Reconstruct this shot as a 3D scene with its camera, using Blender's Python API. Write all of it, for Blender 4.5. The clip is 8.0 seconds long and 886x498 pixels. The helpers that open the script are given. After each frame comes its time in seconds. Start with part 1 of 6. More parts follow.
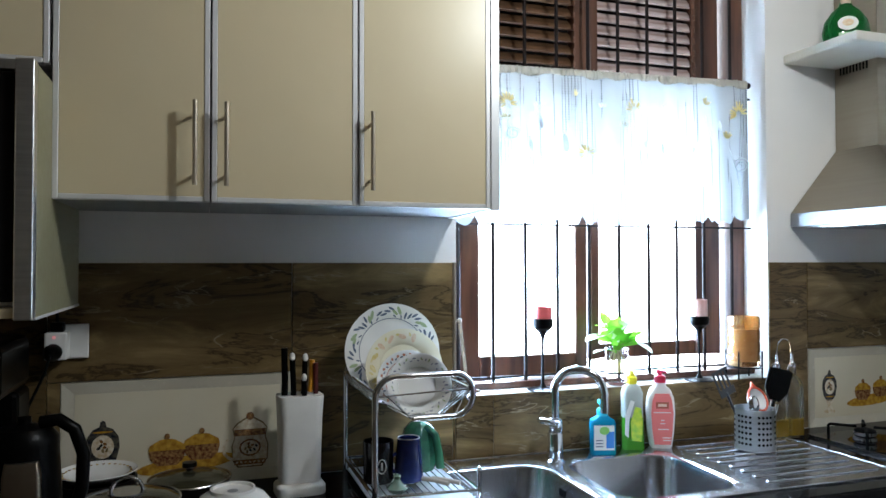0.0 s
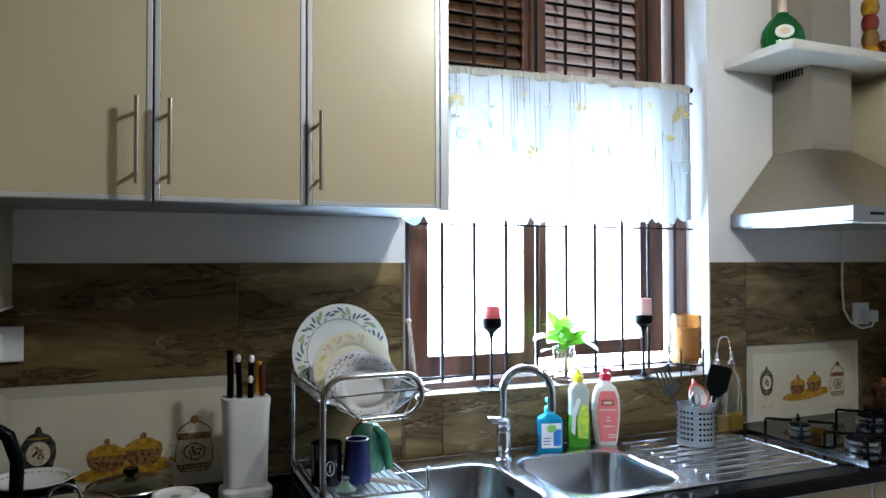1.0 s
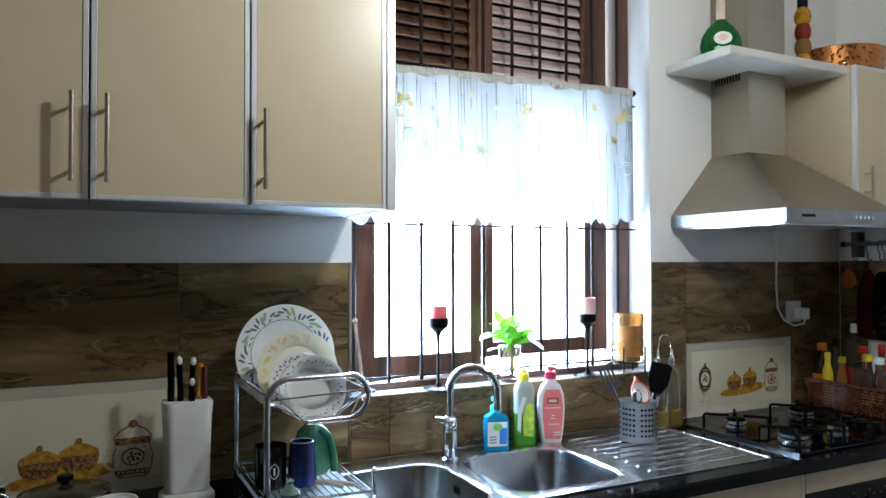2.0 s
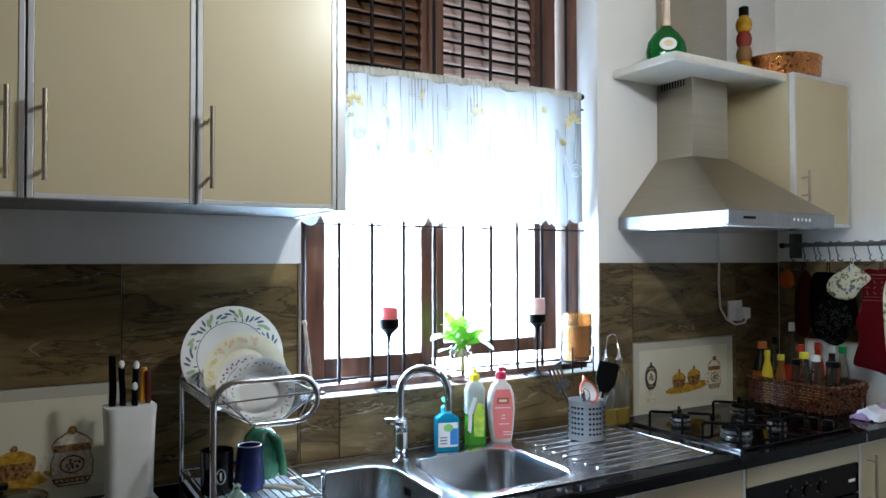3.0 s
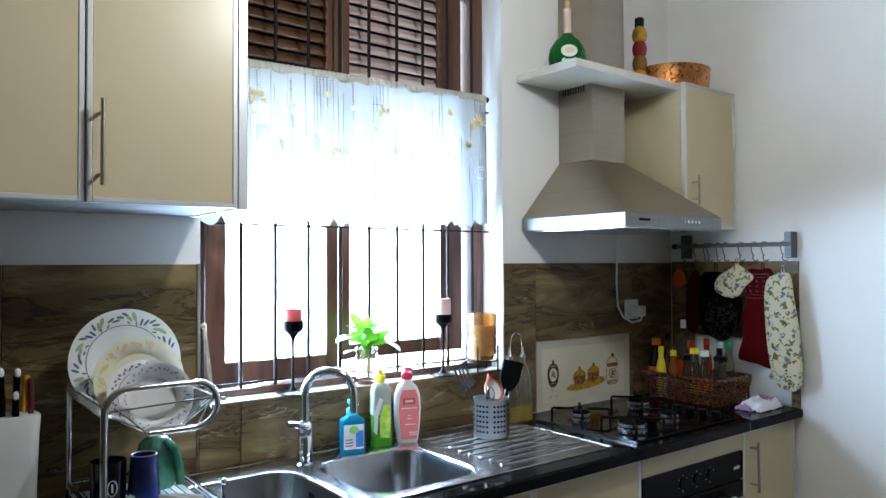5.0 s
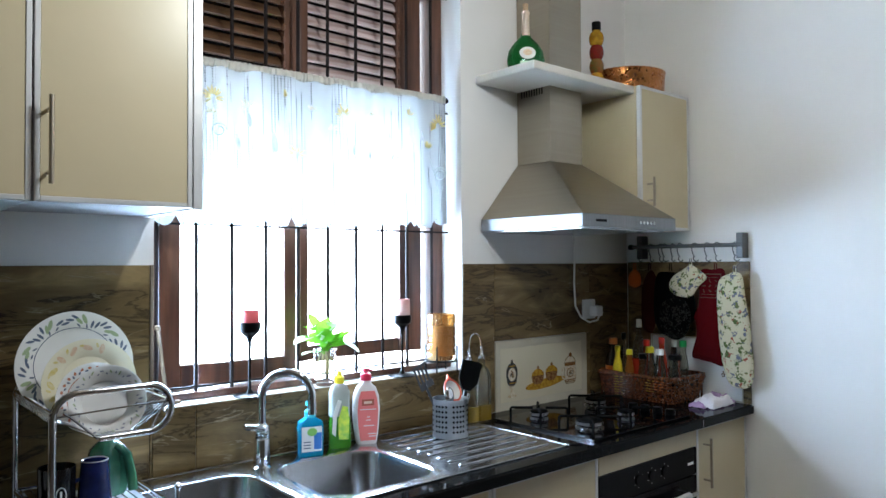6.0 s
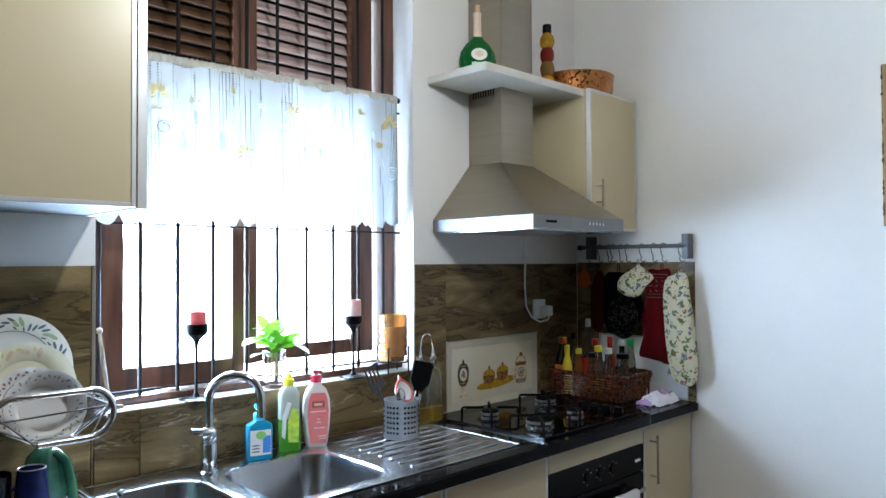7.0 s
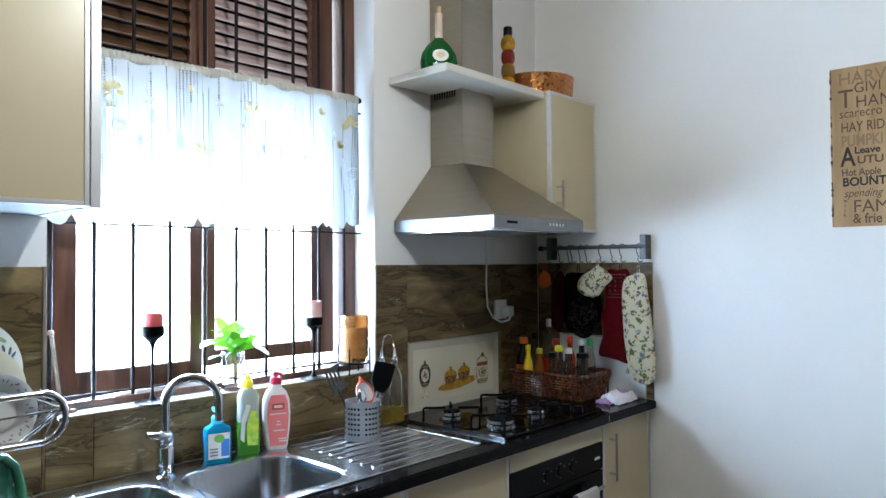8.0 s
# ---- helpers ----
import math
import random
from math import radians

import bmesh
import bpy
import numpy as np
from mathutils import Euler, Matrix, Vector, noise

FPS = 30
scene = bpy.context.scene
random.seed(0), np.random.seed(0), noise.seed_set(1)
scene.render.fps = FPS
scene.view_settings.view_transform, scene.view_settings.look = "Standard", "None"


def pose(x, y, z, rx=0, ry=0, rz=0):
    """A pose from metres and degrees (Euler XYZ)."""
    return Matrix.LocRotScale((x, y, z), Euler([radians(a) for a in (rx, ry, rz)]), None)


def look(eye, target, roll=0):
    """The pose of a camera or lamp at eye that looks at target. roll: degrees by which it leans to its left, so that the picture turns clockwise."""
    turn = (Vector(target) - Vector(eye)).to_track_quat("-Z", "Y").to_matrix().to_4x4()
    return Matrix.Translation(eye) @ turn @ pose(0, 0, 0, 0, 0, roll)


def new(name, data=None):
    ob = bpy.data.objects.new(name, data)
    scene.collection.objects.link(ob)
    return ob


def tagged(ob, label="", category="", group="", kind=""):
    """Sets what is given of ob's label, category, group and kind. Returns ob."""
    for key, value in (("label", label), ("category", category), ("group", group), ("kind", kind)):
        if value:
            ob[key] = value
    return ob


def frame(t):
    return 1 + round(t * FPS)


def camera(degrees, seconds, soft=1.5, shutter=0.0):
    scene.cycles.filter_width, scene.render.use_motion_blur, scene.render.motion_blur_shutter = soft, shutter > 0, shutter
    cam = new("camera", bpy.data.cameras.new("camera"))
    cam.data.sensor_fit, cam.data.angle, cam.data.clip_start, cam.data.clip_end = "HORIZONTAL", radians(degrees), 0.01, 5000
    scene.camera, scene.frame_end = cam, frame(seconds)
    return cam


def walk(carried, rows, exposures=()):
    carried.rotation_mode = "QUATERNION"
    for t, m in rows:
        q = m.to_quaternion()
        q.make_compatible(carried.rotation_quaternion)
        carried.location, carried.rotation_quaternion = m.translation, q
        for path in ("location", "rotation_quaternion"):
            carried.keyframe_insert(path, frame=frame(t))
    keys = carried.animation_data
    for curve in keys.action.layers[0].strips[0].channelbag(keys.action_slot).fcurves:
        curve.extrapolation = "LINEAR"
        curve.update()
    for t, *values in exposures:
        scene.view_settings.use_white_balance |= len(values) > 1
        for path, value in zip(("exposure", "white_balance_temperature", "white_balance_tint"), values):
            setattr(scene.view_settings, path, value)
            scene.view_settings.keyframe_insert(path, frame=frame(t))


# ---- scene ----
cam = camera(63.0, 8.0)
PATH = [
    (0, (-0.061, -2.028, 1.51), (0.569, -0.13, 1.552), -0.1),
    (0.5, (-0.06, -2.026, 1.512), (0.632, -0.15, 1.552), -0.1),
    (1, (-0.059, -2.028, 1.513), (0.701, -0.178, 1.552), -0.1),
    (1.5, (-0.058, -2.028, 1.517), (0.772, -0.208, 1.553), -0.1),
    (3, (-0.052, -2.028, 1.516), (0.956, -0.301, 1.554), -0.1),
    (3.5, (-0.053, -2.025, 1.515), (1.019, -0.337, 1.555), -0.2),
    (4, (-0.049, -2.027, 1.511), (1.073, -0.373, 1.555), -0.2),
    (4.5, (-0.048, -2.026, 1.512), (1.127, -0.408, 1.555), -0.2),
    (6, (-0.045, -2.029, 1.511), (1.261, -0.515, 1.555), -0.3),
    (6.5, (-0.043, -2.028, 1.511), (1.313, -0.558, 1.555), -0.3),
    (7, (-0.042, -2.027, 1.513), (1.362, -0.603, 1.556), -0.3),
    (7.5, (-0.041, -2.03, 1.508), (1.405, -0.649, 1.555), -0.4),
    (8, (-0.04, -2.03, 1.509), (1.436, -0.681, 1.556), -0.4),
]
walk(cam, [(t, look(eye, target, roll)) for t, eye, target, roll in PATH], [(0, 0.15, 6100, 10), (8, 0.15, 6100, 10)])


# ---- light and world ----
world = bpy.data.worlds.new("sky")
scene.world = world
world.use_nodes = True
wn = world.node_tree.nodes
sky = wn.new("ShaderNodeTexSky")
sky.sky_type, sky.sun_disc = "NISHITA", False
sky.sun_elevation, sky.sun_rotation = radians(50), radians(200)
world.node_tree.links.new(sky.outputs[0], wn["Background"].inputs[0])
wn["Background"].inputs[1].default_value = 0.12


def lamp(name, kind, m, energy, colour, size=0.1, size_y=None):
    data = bpy.data.lights.new(name, kind)
    data.energy, data.color = energy, colour
    if kind == "AREA":
        data.shape, data.size, data.size_y = "RECTANGLE", size, size_y or size
    else:
        data.shadow_soft_size = size
    ob = new(name, data)
    ob.matrix_world = m
    return ob


# daylight of the sky through the window's opening
lamp("window_daylight", "AREA", look((1.23, 0.275, 1.43), (1.62, -1.0, 1.58)), 140, (0.53, 0.74, 1.0), 1.1, 0.62)
# the kitchen's warm ceiling lamp, in front of the cabinets
lamp("room_lamp", "POINT", pose(1.04, -1.20, 2.46), 40, (0.91, 0.95, 0.93), 0.06)
# an added broad fill with no known fixture, lifting the side wall
lamp("ceiling_lamp", "AREA", look((1.25, -1.95, 3.1), (1.45, -1.7, 0.0)), 8, (1.0, 0.97, 0.94), 0.5, 0.5)


# ---- materials ----
def material(name, colour, rough=0.5, metal=0.0, second=None, scale=8.0, stretch=(1, 1, 1), bump=0.0, bump_scale=60.0,
             rough_var=0.08, spec=0.5, transmission=0.0, coat=0.0, vary=0.0, ior=1.45, detail=5.0, contrast=(0.35, 0.65)):
    """A principled material with colour variation at a large and a fine scale, uneven gloss and fine relief."""
    m = bpy.data.materials.new(name)
    m.use_nodes = True
    nodes, links = m.node_tree.nodes, m.node_tree.links
    b = nodes["Principled BSDF"]
    b.inputs["Metallic"].default_value = metal
    b.inputs["IOR"].default_value = ior
    b.inputs["Specular IOR Level"].default_value = spec
    b.inputs["Transmission Weight"].default_value = transmission
    b.inputs["Coat Weight"].default_value = coat
    tc = nodes.new("ShaderNodeTexCoord")
    mp = nodes.new("ShaderNodeMapping")
    mp.inputs["Scale"].default_value = stretch
    links.new(tc.outputs["Object"], mp.inputs[0])
    big = nodes.new("ShaderNodeTexNoise")
    big.inputs["Scale"].default_value, big.inputs["Detail"].default_value = scale, detail
    links.new(mp.outputs[0], big.inputs["Vector"])
    fine = nodes.new("ShaderNodeTexNoise")
    fine.inputs["Scale"].default_value, fine.inputs["Detail"].default_value = bump_scale, 4.0
    links.new(mp.outputs[0], fine.inputs["Vector"])
    ramp = nodes.new("ShaderNodeValToRGB")
    second = second or tuple(c * 0.88 for c in colour)
    ramp.color_ramp.elements[0].position, ramp.color_ramp.elements[1].position = contrast
    ramp.color_ramp.elements[0].color, ramp.color_ramp.elements[1].color = (*second, 1), (*colour, 1)
    links.new(big.outputs[0], ramp.inputs[0])
    last = ramp.outputs[0]
    if vary:
        info = nodes.new("ShaderNodeObjectInfo")
        rng = nodes.new("ShaderNodeMapRange")
        rng.inputs["To Min"].default_value, rng.inputs["To Max"].default_value = 1 - vary, 1 + vary
        links.new(info.outputs["Random"], rng.inputs["Value"])
        hsv = nodes.new("ShaderNodeHueSaturation")
        links.new(rng.outputs[0], hsv.inputs["Value"])
        links.new(last, hsv.inputs["Color"])
        last = hsv.outputs[0]
    links.new(last, b.inputs["Base Color"])
    rr = nodes.new("ShaderNodeMapRange")
    rr.inputs["To Min"].default_value, rr.inputs["To Max"].default_value = max(rough - rough_var, 0.0), min(rough + rough_var, 1.0)
    links.new(fine.outputs[0], rr.inputs["Value"])
    links.new(rr.outputs[0], b.inputs["Roughness"])
    if bump:
        bp = nodes.new("ShaderNodeBump")
        bp.inputs["Strength"].default_value, bp.inputs["Distance"].default_value = bump, 0.002
        links.new(fine.outputs[0], bp.inputs["Height"])
        links.new(bp.outputs[0], b.inputs["Normal"])
    return m


def stone_material():
    """Brown-grey polished stone tile with drifting bands and pale, broken veins."""
    m = bpy.data.materials.new("brown_stone_tile")
    m.use_nodes = True
    nodes, links = m.node_tree.nodes, m.node_tree.links
    b = nodes["Principled BSDF"]
    b.inputs["Specular IOR Level"].default_value = 0.2
    tc = nodes.new("ShaderNodeTexCoord")
    info = nodes.new("ShaderNodeObjectInfo")
    mp = nodes.new("ShaderNodeMapping")
    mp.inputs["Rotation"].default_value = (0, radians(14), 0)
    mp.inputs["Scale"].default_value = (1.9, 3.0, 8.0)
    links.new(tc.outputs["Object"], mp.inputs[0])
    shift = nodes.new("ShaderNodeVectorMath")
    shift.operation = "ADD"
    links.new(mp.outputs[0], shift.inputs[0])
    mul = nodes.new("ShaderNodeMath")
    mul.operation = "MULTIPLY"
    mul.inputs[1].default_value = 9.0
    links.new(info.outputs["Random"], mul.inputs[0])
    links.new(mul.outputs[0], shift.inputs[1])
    band = nodes.new("ShaderNodeTexNoise")
    band.inputs["Scale"].default_value, band.inputs["Detail"].default_value, band.inputs["Distortion"].default_value = 1.3, 9.0, 0.8
    band.inputs["Roughness"].default_value = 0.62
    links.new(shift.outputs[0], band.inputs["Vector"])
    ramp = nodes.new("ShaderNodeValToRGB")
    e = ramp.color_ramp.elements
    e[0].position, e[0].color = 0.28, (0.036, 0.021, 0.008, 1)
    e[1].position, e[1].color = 0.74, (0.34, 0.235, 0.105, 1)
    for place, colour in ((0.44, (0.115, 0.076, 0.031, 1)), (0.468, (0.040, 0.025, 0.011, 1)), (0.492, (0.125, 0.083, 0.034, 1)), (0.58, (0.165, 0.113, 0.049, 1))):
        ramp.color_ramp.elements.new(place).color = colour
    links.new(band.outputs[0], ramp.inputs[0])
    vein = nodes.new("ShaderNodeTexNoise")
    vein.inputs["Scale"].default_value, vein.inputs["Detail"].default_value, vein.inputs["Distortion"].default_value = 2.3, 9.0, 0.7
    links.new(shift.outputs[0], vein.inputs["Vector"])
    vr = nodes.new("ShaderNodeValToRGB")
    v = vr.color_ramp.elements
    v[0].position, v[0].color = 0.487, (0, 0, 0, 1)
    v[1].position, v[1].color = 0.513, (0, 0, 0, 1)
    peak = vr.color_ramp.elements.new(0.50)
    peak.color = (1, 1, 1, 1)
    links.new(vein.outputs[0], vr.inputs[0])
    brk = nodes.new("ShaderNodeTexNoise")
    brk.inputs["Scale"].default_value = 2.4
    links.new(shift.outputs[0], brk.inputs["Vector"])
    gate = nodes.new("ShaderNodeMapRange")
    gate.inputs["From Min"].default_value, gate.inputs["From Max"].default_value = 0.50, 0.66
    links.new(brk.outputs[0], gate.inputs["Value"])
    vm = nodes.new("ShaderNodeMath")
    vm.operation = "MULTIPLY"
    links.new(vr.outputs[0], vm.inputs[0])
    links.new(gate.outputs[0], vm.inputs[1])
    mix = nodes.new("ShaderNodeMix")
    mix.data_type = "RGBA"
    links.new(vm.outputs[0], mix.inputs["Factor"])
    links.new(ramp.outputs[0], mix.inputs["A"])
    mix.inputs["B"].default_value = (0.30, 0.24, 0.155, 1)
    links.new(mix.outputs["Result"], b.inputs["Base Color"])
    rr = nodes.new("ShaderNodeMapRange")
    rr.inputs["To Min"].default_value, rr.inputs["To Max"].default_value = 0.30, 0.48
    links.new(band.outputs[0], rr.inputs["Value"])
    links.new(rr.outputs[0], b.inputs["Roughness"])
    bp = nodes.new("ShaderNodeBump")
    bp.inputs["Strength"].default_value, bp.inputs["Distance"].default_value = 0.25, 0.002
    links.new(band.outputs[0], bp.inputs["Height"])
    links.new(bp.outputs[0], b.inputs["Normal"])
    return m


def glass_material(name, colour=(1, 1, 1), rough=0.02):
    m = bpy.data.materials.new(name)
    m.use_nodes = True
    b = m.node_tree.nodes["Principled BSDF"]
    b.inputs["Base Color"].default_value = (*colour, 1)
    b.inputs["Roughness"].default_value, b.inputs["Transmission Weight"].default_value, b.inputs["IOR"].default_value = rough, 1.0, 1.45
    return m


def cloth_material(name, colour, through_share=0.45, pattern=None, scale=26.0, weave=900.0):
    """Woven cloth that lets some light through; pattern: colours of small printed sprigs."""
    m = bpy.data.materials.new(name)
    m.use_nodes = True
    nodes, links = m.node_tree.nodes, m.node_tree.links
    b, out = nodes["Principled BSDF"], nodes["Material Output"]
    b.inputs["Roughness"].default_value = 0.9
    b.inputs["Specular IOR Level"].default_value = 0.02
    tc = nodes.new("ShaderNodeTexCoord")
    base = nodes.new("ShaderNodeTexNoise")
    base.inputs["Scale"].default_value = 7.0
    links.new(tc.outputs["Object"], base.inputs["Vector"])
    ramp = nodes.new("ShaderNodeValToRGB")
    ramp.color_ramp.elements[0].color = (*[c * 0.9 for c in colour], 1)
    ramp.color_ramp.elements[1].color = (*colour, 1)
    links.new(base.outputs[0], ramp.inputs[0])
    last = ramp.outputs[0]
    for i, (col, low) in enumerate(pattern or ()):
        warp = nodes.new("ShaderNodeTexNoise")
        warp.inputs["Scale"].default_value, warp.inputs["Detail"].default_value = scale * 2.2, 3.0
        links.new(tc.outputs["Object"], warp.inputs["Vector"])
        add = nodes.new("ShaderNodeMix")
        add.data_type = "VECTOR"
        add.inputs["Factor"].default_value = 0.06
        links.new(tc.outputs["Object"], add.inputs["A"])
        links.new(warp.outputs["Color"], add.inputs["B"])
        off = nodes.new("ShaderNodeMapping")
        off.inputs["Location"].default_value = (3.1 * i + 0.7, 1.7 * i, 5.3 * i)
        links.new(add.outputs["Result"], off.inputs[0])
        spot = nodes.new("ShaderNodeTexVoronoi")
        spot.inputs["Scale"].default_value = scale
        links.new(off.outputs[0], spot.inputs["Vector"])
        edge = nodes.new("ShaderNodeMath")
        edge.operation = "LESS_THAN"
        edge.inputs[1].default_value = low
        links.new(spot.outputs["Distance"], edge.inputs[0])
        mix = nodes.new("ShaderNodeMix")
        mix.data_type = "RGBA"
        links.new(edge.outputs[0], mix.inputs["Factor"])
        links.new(last, mix.inputs["A"])
        mix.inputs["B"].default_value = (*col, 1)
        last = mix.outputs["Result"]
    links.new(last, b.inputs["Base Color"])
    fine = nodes.new("ShaderNodeTexNoise")
    fine.inputs["Scale"].default_value = weave
    links.new(tc.outputs["Object"], fine.inputs["Vector"])
    bp = nodes.new("ShaderNodeBump")
    bp.inputs["Strength"].default_value, bp.inputs["Distance"].default_value = 0.3, 0.001
    links.new(fine.outputs[0], bp.inputs["Height"])
    links.new(bp.outputs[0], b.inputs["Normal"])
    if through_share:
        tr = nodes.new("ShaderNodeBsdfTranslucent")
        links.new(last, tr.inputs[0])
        ms = nodes.new("ShaderNodeMixShader")
        ms.inputs[0].default_value = through_share
        links.new(b.outputs[0], ms.inputs[1])
        links.new(tr.outputs[0], ms.inputs[2])
        links.new(ms.outputs[0], out.inputs[0])
    return m


def glow_material(name, colour, strength):
    m = bpy.data.materials.new(name)
    m.use_nodes = True
    b = m.node_tree.nodes["Principled BSDF"]
    b.inputs["Base Color"].default_value = (0.8, 0.8, 0.8, 1)
    b.inputs["Emission Color"].default_value = (*colour, 1)
    b.inputs["Emission Strength"].default_value = strength
    return m


CREAM = material("cream_lacquer", (0.60, 0.515, 0.335), 0.34, second=(0.57, 0.485, 0.31), scale=3, bump=0.03, bump_scale=300)
CARCASS = material("grey_carcass", (0.36, 0.36, 0.36), 0.8, scale=4, spec=0.1)
ALU = material("brushed_aluminium", (0.80, 0.80, 0.80), 0.32, 1.0, scale=5, stretch=(1, 1, 40), bump=0.05, bump_scale=120)
FRAME = material("satin_silver_paint", (0.70, 0.70, 0.69), 0.4, 0.25, scale=5)
SATIN = material("satin_nickel", (0.52, 0.45, 0.35), 0.34, 0.8, scale=6)
STEEL = material("stainless_steel", (0.52, 0.52, 0.53), 0.20, 1.0, second=(0.46, 0.46, 0.47), scale=4, stretch=(30, 1, 1), bump=0.015, bump_scale=150)
HOODSTEEL = material("brushed_hood_steel", (0.37, 0.33, 0.265), 0.32, 1.0, second=(0.35, 0.31, 0.25), scale=3, stretch=(1, 1, 30), bump=0.015, bump_scale=140)
CHROME = material("chrome", (0.82, 0.83, 0.85), 0.07, 1.0, rough_var=0.03)
STONE = stone_material()
PLASTER = material("white_plaster", (0.83, 0.815, 0.785), 0.85, second=(0.79, 0.775, 0.745), scale=1.6, bump=0.12, bump_scale=45)
# the ceiling is out of view; its dark colour cuts bounced light
TIMBER = material("varnished_ceiling_timber", (0.30, 0.23, 0.16), 0.5, second=(0.24, 0.18, 0.12), scale=3, stretch=(0.5, 6, 1))
# out-of-view walls, darkened to lower the ambient light and brown the reflections
OCHREWALL = material("ochre_brown_wall_paint", (0.22, 0.17, 0.115), 0.8, second=(0.18, 0.14, 0.09), scale=1.5, bump=0.1)
SILLSTONE = material("pale_sill_stone", (0.72, 0.71, 0.68), 0.35, scale=6)
RIMSTEEL = material("rim_steel", (0.30, 0.30, 0.305), 0.58, 1.0, scale=5, stretch=(40, 1, 1), bump=0.02, bump_scale=120)
TILEGLAZE = material("cream_tile_glaze", (0.70, 0.64, 0.49), 0.14, second=(0.64, 0.575, 0.42), scale=3, rough_var=0.04)
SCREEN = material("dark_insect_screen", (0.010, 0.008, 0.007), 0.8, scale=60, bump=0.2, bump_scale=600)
GRANITE = material("black_granite", (0.002, 0.002, 0.002), 0.06, second=(0.005, 0.0047, 0.0045), scale=220, contrast=(0.5, 0.75), rough_var=0.03, spec=0.4, ior=1.16)
BLACKGLASS = material("black_glass", (0.0015, 0.0015, 0.0018), 0.04, rough_var=0.02, spec=0.5, ior=1.2)
BLACK = material("black_plastic", (0.002, 0.002, 0.002), 0.30, scale=20, bump=0.05, bump_scale=400, spec=0.1)
IRON = material("cast_iron", (0.002, 0.002, 0.002), 0.6, spec=0.08, scale=40, bump=0.3, bump_scale=300)
BARPAINT = material("dark_bar_paint", (0.018, 0.013, 0.012), 0.55, spec=0.08, scale=30, bump=0.1, bump_scale=300)
WOOD = material("dark_stained_wood", (0.13, 0.055, 0.030), 0.34, second=(0.05, 0.021, 0.012), scale=5, stretch=(6, 6, 0.6), bump=0.15, bump_scale=60)
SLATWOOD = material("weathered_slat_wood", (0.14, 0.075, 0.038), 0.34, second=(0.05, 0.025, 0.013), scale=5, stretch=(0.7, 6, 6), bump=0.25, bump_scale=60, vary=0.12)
# paler copy of the slat wood: light on the right shutter painted in
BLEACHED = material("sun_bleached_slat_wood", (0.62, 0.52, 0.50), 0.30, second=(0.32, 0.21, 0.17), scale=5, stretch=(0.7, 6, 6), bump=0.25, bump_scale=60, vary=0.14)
WHITE = material("white_plastic", (0.80, 0.79, 0.75), 0.35, scale=10)
CERAMIC = material("white_glaze", (0.80, 0.79, 0.76), 0.12, scale=6, rough_var=0.04, coat=0.3)
# the floor lies out of view, its colour lowered against bounce
FLOORTILE = material("terracotta_floor_tile", (0.16, 0.095, 0.06), 0.35, second=(0.12, 0.07, 0.045), scale=3, vary=0.05)
GLASS = glass_material("clear_glass")
BRASS = material("worn_brass", (0.42, 0.30, 0.14), 0.4, 0.8, second=(0.25, 0.17, 0.08), scale=60)


# ---- mesh tools ----
def part(name, bm, mat, parent=None, label="", smooth=False, m=None):
    """Links bm as one mesh object under parent."""
    bmesh.ops.recalc_face_normals(bm, faces=bm.faces)
    me = bpy.data.meshes.new(name)
    bm.to_mesh(me)
    bm.free()
    me.materials.append(mat)
    if smooth:
        me.polygons.foreach_set("use_smooth", [True] * len(me.polygons))
        me.set_sharp_from_angle(angle=radians(38))
    ob = new(name, me)
    ob.parent = parent
    if m is not None:
        ob.matrix_basis = m
    if label:
        ob["label"] = label
    return ob


def again(ob, m, parent=None):
    """Another piece on the same mesh."""
    o = new(ob.name.split(".")[0], ob.data)
    o.parent = parent or ob.parent
    o.matrix_basis = m
    return o


def thing(name, label, category, m=None, group="", kind=""):
    ob = new(name)
    ob.empty_display_size = 0.05
    ob.matrix_world = m if m is not None else Matrix()
    return tagged(ob, label, category, group, kind)


def box(x0, x1, y0, y1, z0, z1, bevel=0.0, segments=2, bm=None):
    bm = bm or bmesh.new()
    made = bmesh.ops.create_cube(bm, size=1.0, matrix=Matrix.LocRotScale(
        ((x0 + x1) / 2, (y0 + y1) / 2, (z0 + z1) / 2), None, (abs(x1 - x0), abs(y1 - y0), abs(z1 - z0))))
    if bevel:
        edges = list({e for v in made["verts"] for e in v.link_edges})
        bmesh.ops.bevel(bm, geom=edges, offset=bevel, segments=segments, affect="EDGES", profile=0.5)
    return bm


def rod(a, b, r, seg=12, bm=None, r2=None):
    bm = bm or bmesh.new()
    a, b = Vector(a), Vector(b)
    turn = (b - a).to_track_quat("Z", "Y").to_matrix().to_4x4()
    bmesh.ops.create_cone(bm, cap_ends=True, segments=seg, radius1=r, radius2=r if r2 is None else r2, depth=(b - a).length,
                          matrix=Matrix.Translation((a + b) / 2) @ turn)
    return bm


def ball(c, r, bm=None, seg=16, scale=(1, 1, 1)):
    bm = bm or bmesh.new()
    bmesh.ops.create_uvsphere(bm, u_segments=seg, v_segments=seg // 2 + 2, radius=r,
                              matrix=Matrix.LocRotScale(c, None, scale))
    return bm


